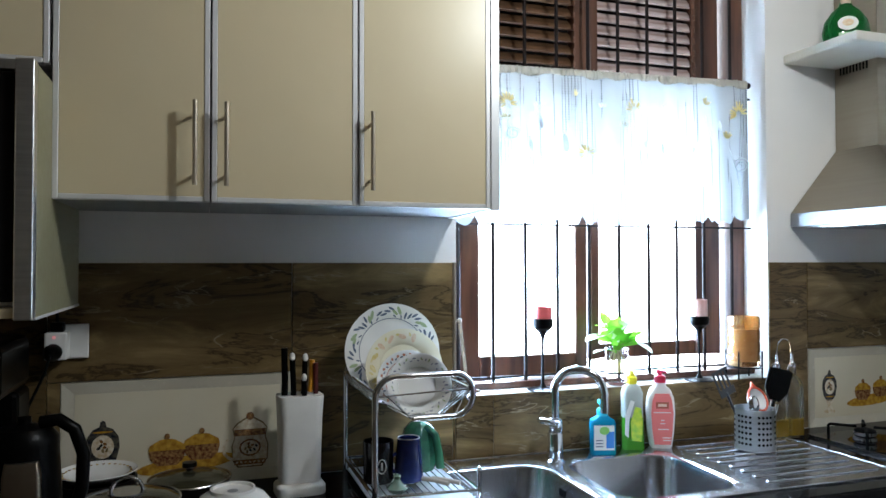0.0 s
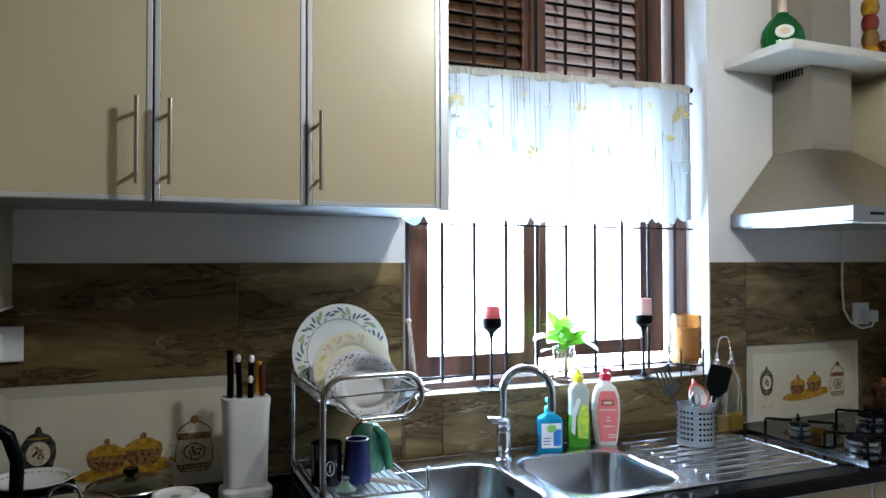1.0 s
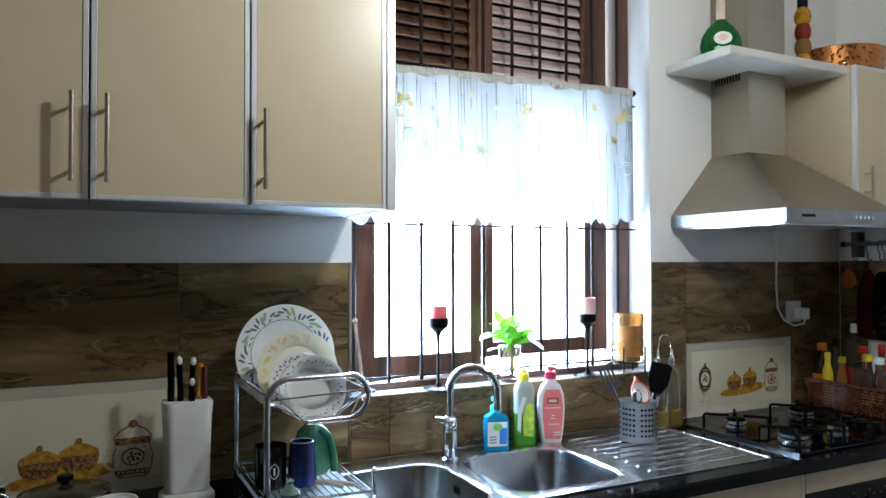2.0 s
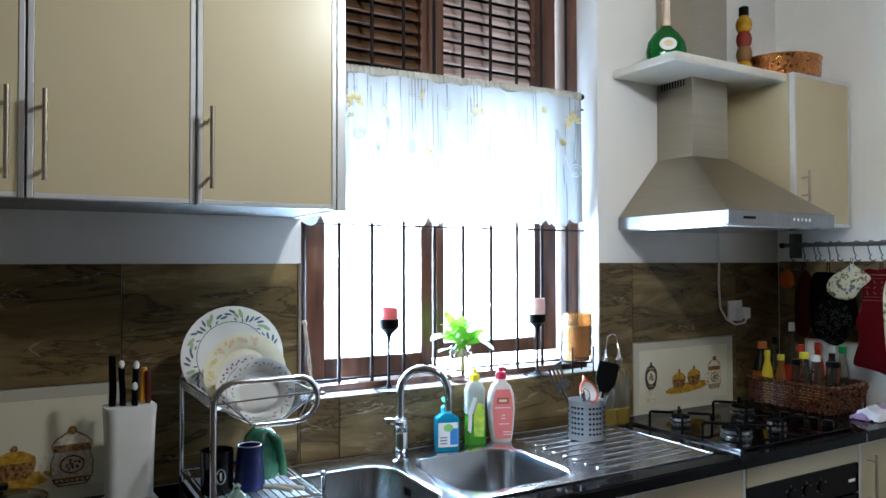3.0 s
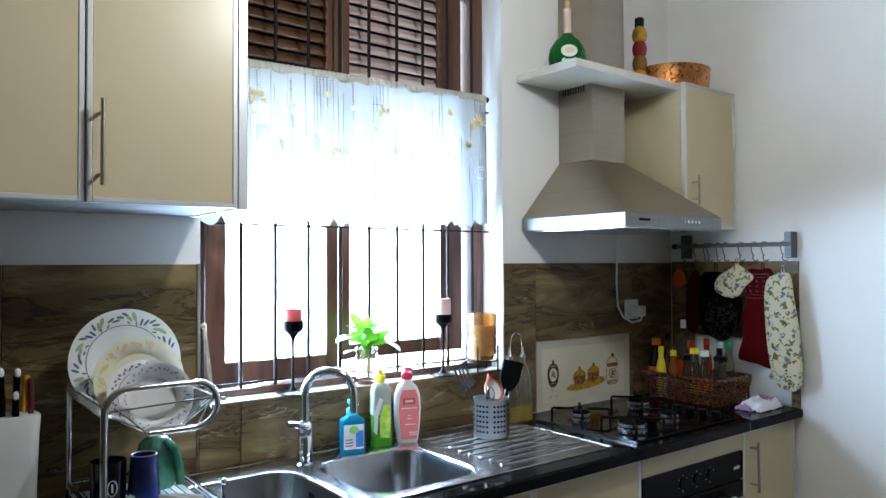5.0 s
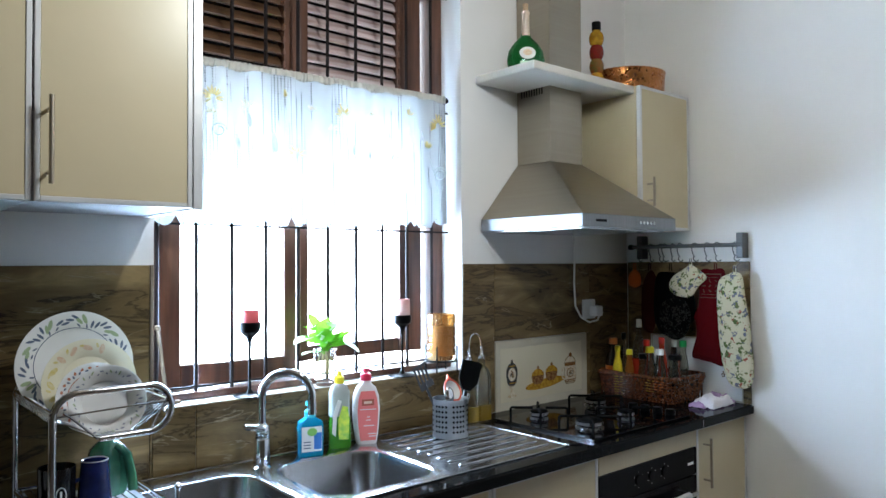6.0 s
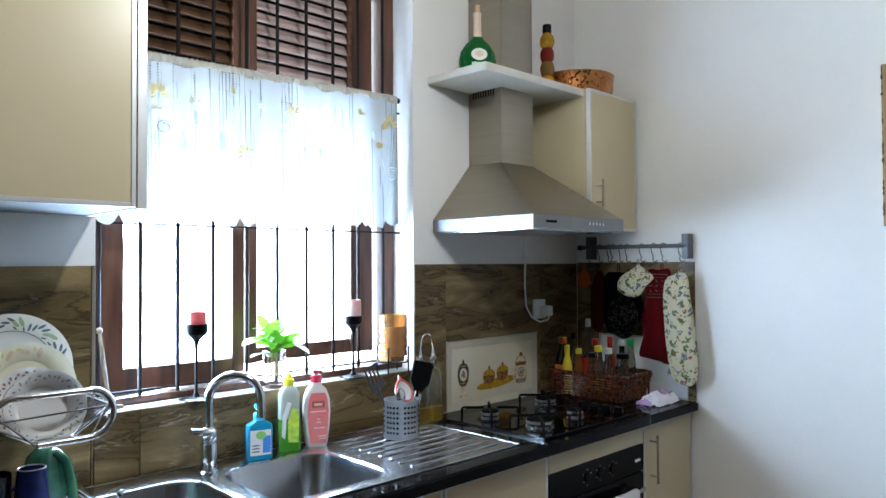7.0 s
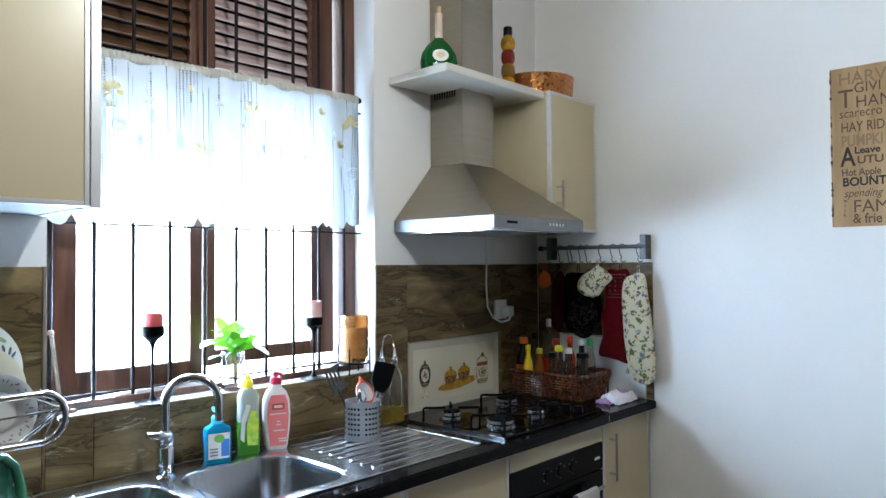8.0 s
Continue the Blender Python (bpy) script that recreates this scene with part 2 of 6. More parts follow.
def lathe(profile, seg=32, bm=None, m=None, sx=1.0, sy=1.0):
    """Turns (radius, z) pairs round z; sx and sy make the section oval."""
    bm = bm or bmesh.new()
    m = m or Matrix()
    rings = []
    for r, z in profile:
        if r < 1e-5:
            rings.append([bm.verts.new(m @ Vector((0, 0, z)))])
        else:
            rings.append([bm.verts.new(m @ Vector((r * sx * math.cos(2 * math.pi * i / seg), r * sy * math.sin(2 * math.pi * i / seg), z)))
                          for i in range(seg)])
    for a, b in zip(rings, rings[1:]):
        for i in range(seg):
            j = (i + 1) % seg
            if len(a) == 1 and len(b) == 1:
                continue
            if len(a) == 1:
                bm.faces.new((a[0], b[i], b[j]))
            elif len(b) == 1:
                bm.faces.new((a[i], a[j], b[0]))
            else:
                bm.faces.new((a[i], a[j], b[j], b[i]))
    return bm


def tube(points, r, seg=10, closed=False, bm=None, taper=None):
    """A round tube along points."""
    bm = bm or bmesh.new()
    pts = [Vector(p) for p in points]
    n = len(pts)
    rings, up = [], None
    for i, p in enumerate(pts):
        a = pts[(i - 1) % n] if closed or i else p
        b = pts[(i + 1) % n] if closed or i < n - 1 else p
        d = (b - a).normalized()
        if up is None:
            up = d.orthogonal().normalized()
        up = (up - d * up.dot(d)).normalized()
        side = d.cross(up)
        rr = r if taper is None else r * (1 + (taper - 1) * i / (n - 1))
        rings.append([bm.verts.new(p + (up * math.cos(2 * math.pi * k / seg) + side * math.sin(2 * math.pi * k / seg)) * rr) for k in range(seg)])
    for i in range(n if closed else n - 1):
        a, b = rings[i], rings[(i + 1) % n]
        for k in range(seg):
            bm.faces.new((a[k], a[(k + 1) % seg], b[(k + 1) % seg], b[k]))
    if not closed:
        bm.faces.new(rings[0])
        bm.faces.new(rings[-1])
    return bm


def arc(c, r, a0, a1, n, axis="y", squash=1.0):
    """Points of an arc round c, in the plane square to axis, angles in degrees."""
    out = []
    for i in range(n + 1):
        a = radians(a0 + (a1 - a0) * i / n)
        u, w = r * math.cos(a), r * math.sin(a) * squash
        d = {"y": (u, 0, w), "x": (0, u, w), "z": (u, w, 0)}[axis]
        out.append(tuple(p + q for p, q in zip(c, d)))
    return out


def slab(outline, depth, bm=None, m=None):
    """A plate of the outline in x and z, from y = 0 to y = -depth."""
    bm = bm or bmesh.new()
    m = m or Matrix()
    front = [bm.verts.new(m @ Vector((x, -depth, z))) for x, z in outline]
    back = [bm.verts.new(m @ Vector((x, 0, z))) for x, z in outline]
    bm.faces.new(front)
    bm.faces.new(back[::-1])
    n = len(outline)
    for i in range(n):
        bm.faces.new((front[i], back[i], back[(i + 1) % n], front[(i + 1) % n]))
    return bm


def mirrored(profile):
    """The closed outline of a turned shape: (half width, z) pairs from foot to top."""
    return [(r, z) for r, z in profile] + [(-r, z) for r, z in reversed(profile) if r > 1e-5]


def structure(name, bm, mat, label, category):
    return tagged(part(name, bm, mat), label, category, kind="structure")


# ---- the room ----
X_EAST, X_WEST, Y_SOUTH, CEIL, X_WORK = 2.87, -3.2, -6.5, 3.15, -1.25
WX0, WX1, WZ0, WZ1 = 0.655, 1.806, 1.085, 2.62
TOP, COUNTER = 1.515, 0.93

wall = box(X_WEST - 0.2, WX0, 0.008, 0.26, -0.1, CEIL)
box(WX1, X_EAST + 0.2, 0.008, 0.26, -0.1, CEIL, bm=wall)
box(WX0, WX1, 0.008, 0.26, -0.1, WZ0, bm=wall)
box(WX0, WX1, 0.008, 0.26, WZ1, CEIL, bm=wall)
wall_north = structure("wall_north", wall, PLASTER, "white plastered kitchen wall with a window opening", "wall")
wall_east = structure("wall_east", box(X_EAST, X_EAST + 0.2, Y_SOUTH - 0.2, 0.008, -0.1, CEIL), PLASTER, "white plastered side wall beside the counter", "wall")
structure("wall_west", box(X_WEST - 0.2, X_WEST, Y_SOUTH - 0.2, 0.008, -0.1, CEIL), OCHREWALL, "unseen ochre-brown wall closing the kitchen, dark to cut bounce", "wall")
structure("wall_south", box(X_WEST, X_EAST, Y_SOUTH - 0.2, Y_SOUTH, -0.1, CEIL), OCHREWALL, "unseen ochre-brown wall across the room, dark to cut bounce", "wall")
structure("ceiling", box(X_WEST - 0.2, X_EAST + 0.2, Y_SOUTH - 0.2, 0.26, CEIL, CEIL + 0.15), TIMBER, "plain brown unseen ceiling, kept dark to cut bounced light", "ceiling")
floor = structure("floor", box(X_WEST - 0.2, X_EAST + 0.2, Y_SOUTH - 0.2, 0.26, -0.1, -0.008), FLOORTILE, "unseen red-brown kitchen floor, kept dark to cut bounce", "floor")
structure("backdrop", box(-6, 9, 5.0, 5.1, -2, 7), glow_material("hazy_daylight", (0.86, 0.94, 1.0), 13.0), "overexposed bright daylight outside the window", "backdrop")

# ---- upper cabinets ----
UF, UB = -0.35, 1.648      # front and bottom of the upper doors


def framed_door(parent, x0, x1, y, z0, z1, name="door", panel_mat=CREAM):
    """A lacquered door panel in a thin aluminium frame; y is its front."""
    w = 0.012
    d = part(name, box(x0 + w, x1 - w, y + 0.002, y + 0.018, z0 + w, z1 - w, 0.001, 1), panel_mat, parent)
    fr = box(x0, x0 + w, y, y + 0.02, z0, z1, 0.0015, 1)
    box(x1 - w, x1, y, y + 0.02, z0, z1, 0.0015, 1, bm=fr)
    box(x0 + w, x1 - w, y, y + 0.02, z0, z0 + w, 0.0015, 1, bm=fr)
    box(x0 + w, x1 - w, y, y + 0.02, z1 - w, z1, 0.0015, 1, bm=fr)
    part("door_frame", fr, FRAME, d, "pale aluminium edge frame")
    return d


def bar_handle(parent, x, y, z0, z1):
    bm = rod((x, y - 0.033, z0), (x, y - 0.033, z1), 0.0055, 14)
    for z in (z0 + 0.026, z1 - 0.026):
        rod((x, y, z), (x, y - 0.033, z), 0.004, 10, bm=bm)
    part("handle", bm, SATIN, parent, "round satin steel bar handle", smooth=True)


def wall_cabinet(x0, x1, z0, z1, handle_x, end=False, y=UF, body=None):
    c = thing("wall_cabinet", "cream lacquered wall cabinet with an aluminium-framed door", "cabinet", pose(x0, 0, z0), "wall cabinets")
    w, h = x1 - x0, z1 - z0
    part("body", box(0.001, w - 0.001 if not end else w, y + 0.022, 0.004, 0, h), body or CARCASS, c)
    d = framed_door(c, 0.002, w - 0.002, y, 0, h)
    if handle_x is not None:
        bar_handle(d, handle_x - x0, y, 0.034, 0.218)
    return c


wall_cabinet(-0.363, -0.046, UB, 2.46, -0.079)
wall_cabinet(-0.046, 0.286, UB, 2.46, -0.013)
last_unit = wall_cabinet(0.286, 0.624, UB, 2.46, 0.314)
part("end_panel", box(0.338, 0.360, UF - 0.001, 0.004, -0.003, 0.815, 0.001, 1), FRAME, last_unit, "pale aluminium end panel")
wall_cabinet(-0.76, -0.365, 1.93, 2.46, None)

# ---- counter run ----
CUT = (0.47, 1.755, -0.515, -0.035)
wt = bmesh.new()
loops = []
for x0, x1, y0, y1 in ((X_WORK, X_EAST - 0.009, -0.60, -0.001), CUT):
    loops.append([[wt.verts.new((x, y, z)) for x, y in ((x0, y0), (x1, y0), (x1, y1), (x0, y1))] for z in (COUNTER, COUNTER - 0.034)])
for i in range(4):
    j = (i + 1) % 4
    (ot, obt), (it, ib) = loops
    wt.faces.new((ot[i], ot[j], it[j], it[i]))
    wt.faces.new((obt[i], obt[j], ib[j], ib[i]))
    wt.faces.new((ot[i], ot[j], obt[j], obt[i]))
    wt.faces.new((it[i], it[j], ib[j], ib[i]))
bmesh.ops.recalc_face_normals(wt, faces=wt.faces)
bmesh.ops.bevel(wt, geom=[e for e in wt.edges if all(v.co.y < -0.59 for v in e.verts)], offset=0.004, segments=2, affect="EDGES", profile=0.5)
worktop = tagged(part("worktop", wt, GRANITE), "polished black granite worktop along the wall", "worktop")
part("front_edge", box(X_WORK, X_EAST - 0.009, -0.606, -0.6003, COUNTER - 0.034, COUNTER - 0.003, 0.002), GRANITE, worktop, "polished rounded front edge")
part("joint_line", box(2.463, 2.465, -0.6065, -0.6055, COUNTER - 0.033, COUNTER - 0.004), CARCASS, worktop)
BF = -0.578


def base_cabinet(x0, x1, handle_x=None):
    c = thing("base_cabinet", "cream lacquered base cabinet with an aluminium-framed door", "cabinet", pose(x0, 0, 0), "base cabinets")
    w = x1 - x0
    part("body", box(0.001, w - 0.001, BF + 0.022, BF + 0.04, 0.1, 0.893), CARCASS, c)
    part("side_panel", box(0.001, 0.018, BF + 0.04, -0.01, 0.1, 0.72), CARCASS, c)
    part("plinth", box(0, w, BF + 0.06, BF + 0.075, 0, 0.1), ALU, c)
    d = framed_door(c, 0.002, w - 0.002, BF, 0.105, 0.893)
    if handle_x is not None:
        bar_handle(d, handle_x - x0, BF, 0.665, 0.85)
    return c


base_cabinet(-0.03, 0.44)
base_cabinet(0.44, 0.91)
base_cabinet(0.91, 1.386)
base_cabinet(1.386, 1.864)
base_cabinet(2.463, 2.85, 2.512)

# ---- window ----
def window():
    w = tagged(part("window_1", box(WX0, WX1, 0.072, 0.26, 1.119, WZ0 + 0.055, 0.003), WOOD), "dark-stained wooden casement window with a barred lower half", "window", kind="structure")
    y0, y1 = 0.125, 0.20
    def wp(name, *a, mat=WOOD, label="", bevel=0.003):
        return part(name, box(*a, bevel), mat, w, label)
    zt = WZ1 - 0.06
    wp("window_frame", WX0, WX0 + 0.055, y0, y1, WZ0 + 0.055, WZ1)
    wp("window_frame", 1.745, WX1, 0.12, y1, WZ0 + 0.055, WZ1)
    wp("window_frame", WX0 + 0.055, 1.745, y0, y1, zt, WZ1)
    # closed casement: stiles, rails and a pane below, louvres above
    wp("sash_stile", WX0 + 0.057, 0.779, y0 + 0.012, y1 - 0.012, WZ0 + 0.057, zt)
    wp("sash_stile", 1.126, 1.170, y0 + 0.012, y1 - 0.012, WZ0 + 0.057, zt)
    wp("sash_rail", 0.779, 1.126, y0 + 0.012, y1 - 0.012, WZ0 + 0.057, 1.212)
    wp("sash_rail", 0.779, 1.126, y0 + 0.012, y1 - 0.012, 2.088, 2.13)
    wp("cover_strip", 1.1705, 1.188, y0 + 0.03, y1 - 0.02, 2.09, zt, bevel=0.002)
    pane = part("pane", box(0.779, 1.126, y0 + 0.035, y0 + 0.039, 1.212, 2.088), GLASS, w, "clear window glass")
    pane.visible_shadow = False
    # casement standing ajar: its lower rail clears the frame
    wp("sash_stile", 1.618, 1.722, 0.150, 0.195, WZ0 + 0.10, zt)
    wp("sash_stile", 1.193, 1.224, 0.150, 0.195, WZ0 + 0.10, zt)
    wp("sash_rail", 1.224, 1.618, 0.160, 0.195, 1.186, 1.236)
    wp("sash_rail", 1.224, 1.618, 0.155, 0.195, 2.088, 2.13)
    wp("inner_bead", 1.606, 1.6178, 0.146, 0.160, 2.131, zt, bevel=0.002)
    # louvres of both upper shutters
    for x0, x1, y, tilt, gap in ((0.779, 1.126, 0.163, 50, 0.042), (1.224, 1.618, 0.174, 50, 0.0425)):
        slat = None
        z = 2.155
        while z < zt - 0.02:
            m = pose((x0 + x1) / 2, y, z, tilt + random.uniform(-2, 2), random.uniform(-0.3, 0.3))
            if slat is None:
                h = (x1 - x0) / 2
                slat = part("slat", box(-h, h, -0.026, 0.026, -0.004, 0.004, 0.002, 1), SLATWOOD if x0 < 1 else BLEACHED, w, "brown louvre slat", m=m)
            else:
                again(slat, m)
            part("slat_cleat", box(-0.004, 0.004, -0.012, 0.004, -0.010, 0.010, 0.002, 1), WOOD, w, m=Matrix.Translation((x1 - 0.004, y - 0.022, z - 0.014)))
            z += gap
    # dark sheets added outside the louvres to blacken the gaps and stop light
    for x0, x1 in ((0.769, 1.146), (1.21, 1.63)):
        part("insect_screen", box(x0, x1, 0.202, 0.205, 2.131, zt - 0.001), SCREEN, w, "added dark sheet that blackens the louvre gaps")
    for z in (2.14, 2.47):
        hinge = part("hinge", box(1.171, 1.187, y0 + 0.024, y0 + 0.0295, z, z + 0.03, 0.001, 1), BRASS, w, "small worn brass hinge")
        part("hinge_pin", rod((1.186, y0 + 0.022, z - 0.002), (1.186, y0 + 0.022, z + 0.032), 0.003, 8), BRASS, hinge, smooth=True)
    return w


window()
sill = structure("window_sill", box(WX0 + 0.001, WX1 - 0.001, 0.0092, 0.1085, WZ0 + 0.001, 1.118, 0.002), SILLSTONE, "pale stone window sill", "sill")

bars = thing("window_bars", "dark painted iron security bars before the window", "window bars", pose(0, 0.085, WZ0))
for x in (0.69, 0.806, 0.918, 1.032, 1.148, 1.262, 1.377, 1.49, 1.602, 1.72):
    part("bar", rod((x, 0, 0.04), (x, 0, WZ1 - WZ0 - 0.002), 0.006, 10), BARPAINT, bars, smooth=True)
for z in (1.154, 1.636, 2.10, 2.55):
    part("rail", box(WX0 + 0.001, WX1 - 0.001, -0.003, 0.003, z - WZ0 - 0.003, z - WZ0 + 0.003, 0.001, 1), BARPAINT, bars)


# ---- range hood, shelf and small wall cabinet ----
def range_hood():
    h = thing("range_hood", "stainless steel pyramid range hood above the hob", "range hood", pose(1.906, 0, 1.64))
    w, d = 0.57, 0.49
    bm = bmesh.new()
    lo = [(0, 0.003), (w, 0.003), (w, -d), (0, -d)]
    hi = [(0.207, 0.003), (0.405, 0.003), (0.405, -0.172), (0.207, -0.172)]
    a = [bm.verts.new((x, y, 0.046)) for x, y in lo]
    b = [bm.verts.new((x, y, 0.275)) for x, y in hi]
    for i in range(4):
        bm.faces.new((a[i], a[(i + 1) % 4], b[(i + 1) % 4], b[i]))
    bm.faces.new(a[::-1])
    bm.faces.new(b)
    part("canopy", bm, HOODSTEEL, h)
    rim = box(-0.002, w + 0.002, -d - 0.002, 0.003, 0.0, 0.046, 0.002)
    r = part("rim", rim, RIMSTEEL, h, "bright steel rim band")
    part("filter", box(0.03, w - 0.03, -d + 0.03, -0.03, -0.006, 0.001), STEEL, h, "grey grease filter")
    for i in range(5):
        part("button", rod((0.33 + i * 0.022, -d - 0.001, 0.022), (0.33 + i * 0.022, -d - 0.007, 0.022), 0.006, 12), CHROME, r)
    part("name_plate", box(0.07, 0.13, -d - 0.004, -d - 0.001, 0.018, 0.027), BLACK, r, "small dark maker's mark")
    ch = part("chimney", box(0.207, 0.405, -0.172, 0.003, 0.275, 1.40, 0.002), HOODSTEEL, h, "square steel flue cover")
    for i in range(9):
        part("vent_slot", box(0.2055, 0.2068, -0.135 + i * 0.0135, -0.129 + i * 0.0135, 0.545, 0.575), BLACK, ch, "dark vent slot")
    return h


range_hood()
shelf = thing("wall_shelf", "cream wall shelf with a rounded end above the hood", "shelf", pose(1.878, 0, 2.212))
notch = box(0, 0.62, -0.302, 0.002, 0, 0.032, 0.006)
part("board", notch, material("pale_lacquer", (0.66, 0.63, 0.56), 0.35, scale=4), shelf)
side_unit = wall_cabinet(2.486, 2.857, 1.655, 2.243, None, y=-0.332, body=CREAM)
bar_handle(side_unit, 0.045, -0.332, 0.09, 0.21)


# ---- stone splashback tiles and printed picture tiles ----
def stone_tile(parent, x0, x1, z0, z1):
    g = 0.0008
    part("tile", box(x0 + g, x1 - g, 0.0005, 0.0085, z0 + g, z1 - g, 0.0012, 1), STONE, parent)


for x0, x1, z0, z1 in ((-1.03, -0.43, COUNTER, TOP), (-0.43, 0.173, 1.214, TOP), (-0.43, -0.399, COUNTER, 1.214), (0.173, 0.643, COUNTER, TOP), (0.643, 0.651, COUNTER, 1.1165),
                       (0.651, 0.773, COUNTER, 1.1165), (0.773, 1.373, COUNTER, 1.1165), (1.373, 1.806, COUNTER, 1.1165),
                       (1.806, 1.973, COUNTER, TOP), (1.973, 2.573, 1.207, TOP), (2.547, 2.573, COUNTER, 1.207), (2.573, 2.862, COUNTER, TOP)):
    stone_tile(wall_north, x0, x1, z0, z1)
for y0, y1, z0, z1 in ((-0.595, -0.12, 1.19, TOP + 0.004), (-0.595, -0.56, COUNTER, 1.19), (-0.12, 0.0, COUNTER, TOP + 0.004)):
    t = part("tile", box(X_EAST - 0.008, X_EAST - 0.0005, y0 + 0.0008, y1 - 0.0008, z0, z1, 0.0012, 1), STONE, wall_east)

part("tile_trim", box(0.6435, 0.6525, -0.0015, 0.0085, 1.117, TOP, 0.001, 1), material("pale_tile_edge", (0.20, 0.155, 0.11), 0.6, spec=0.15), wall_north, "pale brown tile edge trim")
DEEPBLUE = material("printed_dark_green", (0.012, 0.014, 0.022), 0.2, second=(0.09, 0.08, 0.06), scale=90)
GOLDPRINT = material("printed_gold", (0.58, 0.34, 0.04), 0.2, second=(0.32, 0.15, 0.02), scale=60)
REDPRINT = material("printed_red_brown", (0.10, 0.028, 0.014), 0.2, second=(0.36, 0.20, 0.07), scale=140)
CREAMPRINT = material("printed_cream", (0.76, 0.70, 0.56), 0.2, second=(0.55, 0.42, 0.26), scale=90)
OLIVEPRINT = material("printed_olive", (0.12, 0.085, 0.03), 0.2, second=(0.28, 0.20, 0.10), scale=120)
PANELGREY = material("grey_white_tile_border", (0.62, 0.57, 0.45), 0.25, scale=5)


def oval(cx, cz, rx, rz, n=20, a=0.0):
    out = []
    for i in range(n):
        t = 2 * math.pi * i / n
        u, w = rx * math.cos(t), rz * math.sin(t)
        out.append((cx + u * math.cos(a) - w * math.sin(a), cz + u * math.sin(a) + w * math.cos(a)))
    return out


def picture_tile(m, w, h, drop=0.0, grow=1.0, wide=1.0):
    """A glazed wall tile with a printed still life: an urn, two pots on a tray and a pitcher."""
    p = thing("picture_tile", "glazed white wall tile with printed urn, pots and pitcher", "picture tile", m, "printed picture tiles")
    bm = bmesh.new()
    ring = lambda i, y: [bm.verts.new((x, y, z)) for x, z in ((i, i), (w - i, i), (w - i, h - i), (i, h - i))]
    back, out, inn = ring(0, 0.0085), ring(0, -0.001), ring(0.03, 0.0045)
    for a, b in ((back, out), (out, inn)):
        for i in range(4):
            bm.faces.new((a[i], a[(i + 1) % 4], b[(i + 1) % 4], b[i]))
    bm.faces.new(back)
    body = part("border", bm, PANELGREY, p, "grey-white sloping border")
    part("face", box(0.0302, w - 0.0302, 0.0035, 0.006, 0.0302, h - 0.0302), TILEGLAZE, p)
    y = 0.0033

    def printed(name, outline, mat, layer=0, cx=0.0, cz=0.0, label=""):
        part(name, slab([(cx + (gx(x) if cx else x), (z + cz) * grow - drop) for x, z in outline], 0.0006, m=Matrix.Translation((0, y - 0.0007 * layer, 0))), mat, p, label)
    k = w / 0.57
    def gx(x):
        return x * wide
    ux = 0.096 * k
    printed("printed_urn", mirrored([(0.010, 0.088), (0.026, 0.105), (0.033, 0.135), (0.031, 0.160), (0.020, 0.178), (0.007, 0.184), (0.005, 0.195), (0, 0.199)]), DEEPBLUE, 0, ux)
    printed("printed_medallion", oval(ux, 0.138, 0.022 * wide, 0.027), CREAMPRINT, 1)
    for i in range(7):
        fx, fz = 0.011 * math.cos(i * 2.4) * (0.3 + i / 9), 0.015 * math.sin(i * 2.4) * (0.3 + i / 9)
        printed("printed_posy", oval(ux + fx * wide, 0.137 + fz, 0.0052, 0.0034, 8, i * 0.9), (REDPRINT, DEEPBLUE, OLIVEPRINT)[i % 3], 2)
    for dz in (0.104, 0.172):
        printed("printed_band", oval(ux, dz, 0.020 * wide, 0.0022, 12), GOLDPRINT, 2)
    printed("printed_urn_foot", mirrored([(0.022, 0.045), (0.026, 0.052), (0.008, 0.07), (0.018, 0.094)]), CREAMPRINT, 0, ux)
    printed("printed_tray", oval(0.30 * k, 0.083, 0.125, 0.020, 28, 0.08), GOLDPRINT, 0)
    for cx, cz in ((0.250 * k, 0.083), (0.336 * k, 0.091)):
        printed("printed_pot", mirrored([(0.020, 0.0), (0.034, 0.015), (0.038, 0.033), (0.036, 0.038)]), REDPRINT, 1, cx, cz)
        printed("printed_lid", mirrored([(0.038, 0.036), (0.036, 0.048), (0.016, 0.061), (0.006, 0.063)]), GOLDPRINT, 2, cx, cz)
        printed("printed_knob", oval(cx, cz + 0.069, 0.007, 0.007, 12), REDPRINT, 3)
    px, pz = 0.46 * k, 0.066
    printed("printed_outline", mirrored([(0.027, -0.003), (0.039, 0.016), (0.0405, 0.05), (0.0345, 0.07), (0.0385, 0.092), (0.029, 0.106), (0.010, 0.118)]), OLIVEPRINT, 0, px, pz)
    printed("printed_pitcher", mirrored([(0.024, 0.0), (0.036, 0.016), (0.038, 0.05), (0.032, 0.07), (0.036, 0.092), (0.026, 0.103), (0.008, 0.115)]), CREAMPRINT, 1, px, pz)
    for za, zb in ((0.004, 0.016), (0.074, 0.090)):
        printed("printed_band", [(px + s * 0.034 * wide, pz + zz) for s, zz in ((-1, za), (1, za), (1, zb), (-1, zb))], REDPRINT, 2)
    printed("printed_flowers", oval(px, pz + 0.045, 0.024 * wide, 0.021, 14), REDPRINT, 2)
    printed("printed_ground", oval(px, pz + 0.045, 0.020 * wide, 0.017, 14), CREAMPRINT, 3)
    for i in range(9):
        fx, fz = 0.015 * math.cos(i * 2.4) * math.sqrt(i / 9), 0.013 * math.sin(i * 2.4) * math.sqrt(i / 9)
        printed("printed_rose", oval(px + fx * wide, pz + 0.045 + fz, 0.0048, 0.0030, 8, i * 1.1), (REDPRINT, OLIVEPRINT, DEEPBLUE)[i % 3], 4)
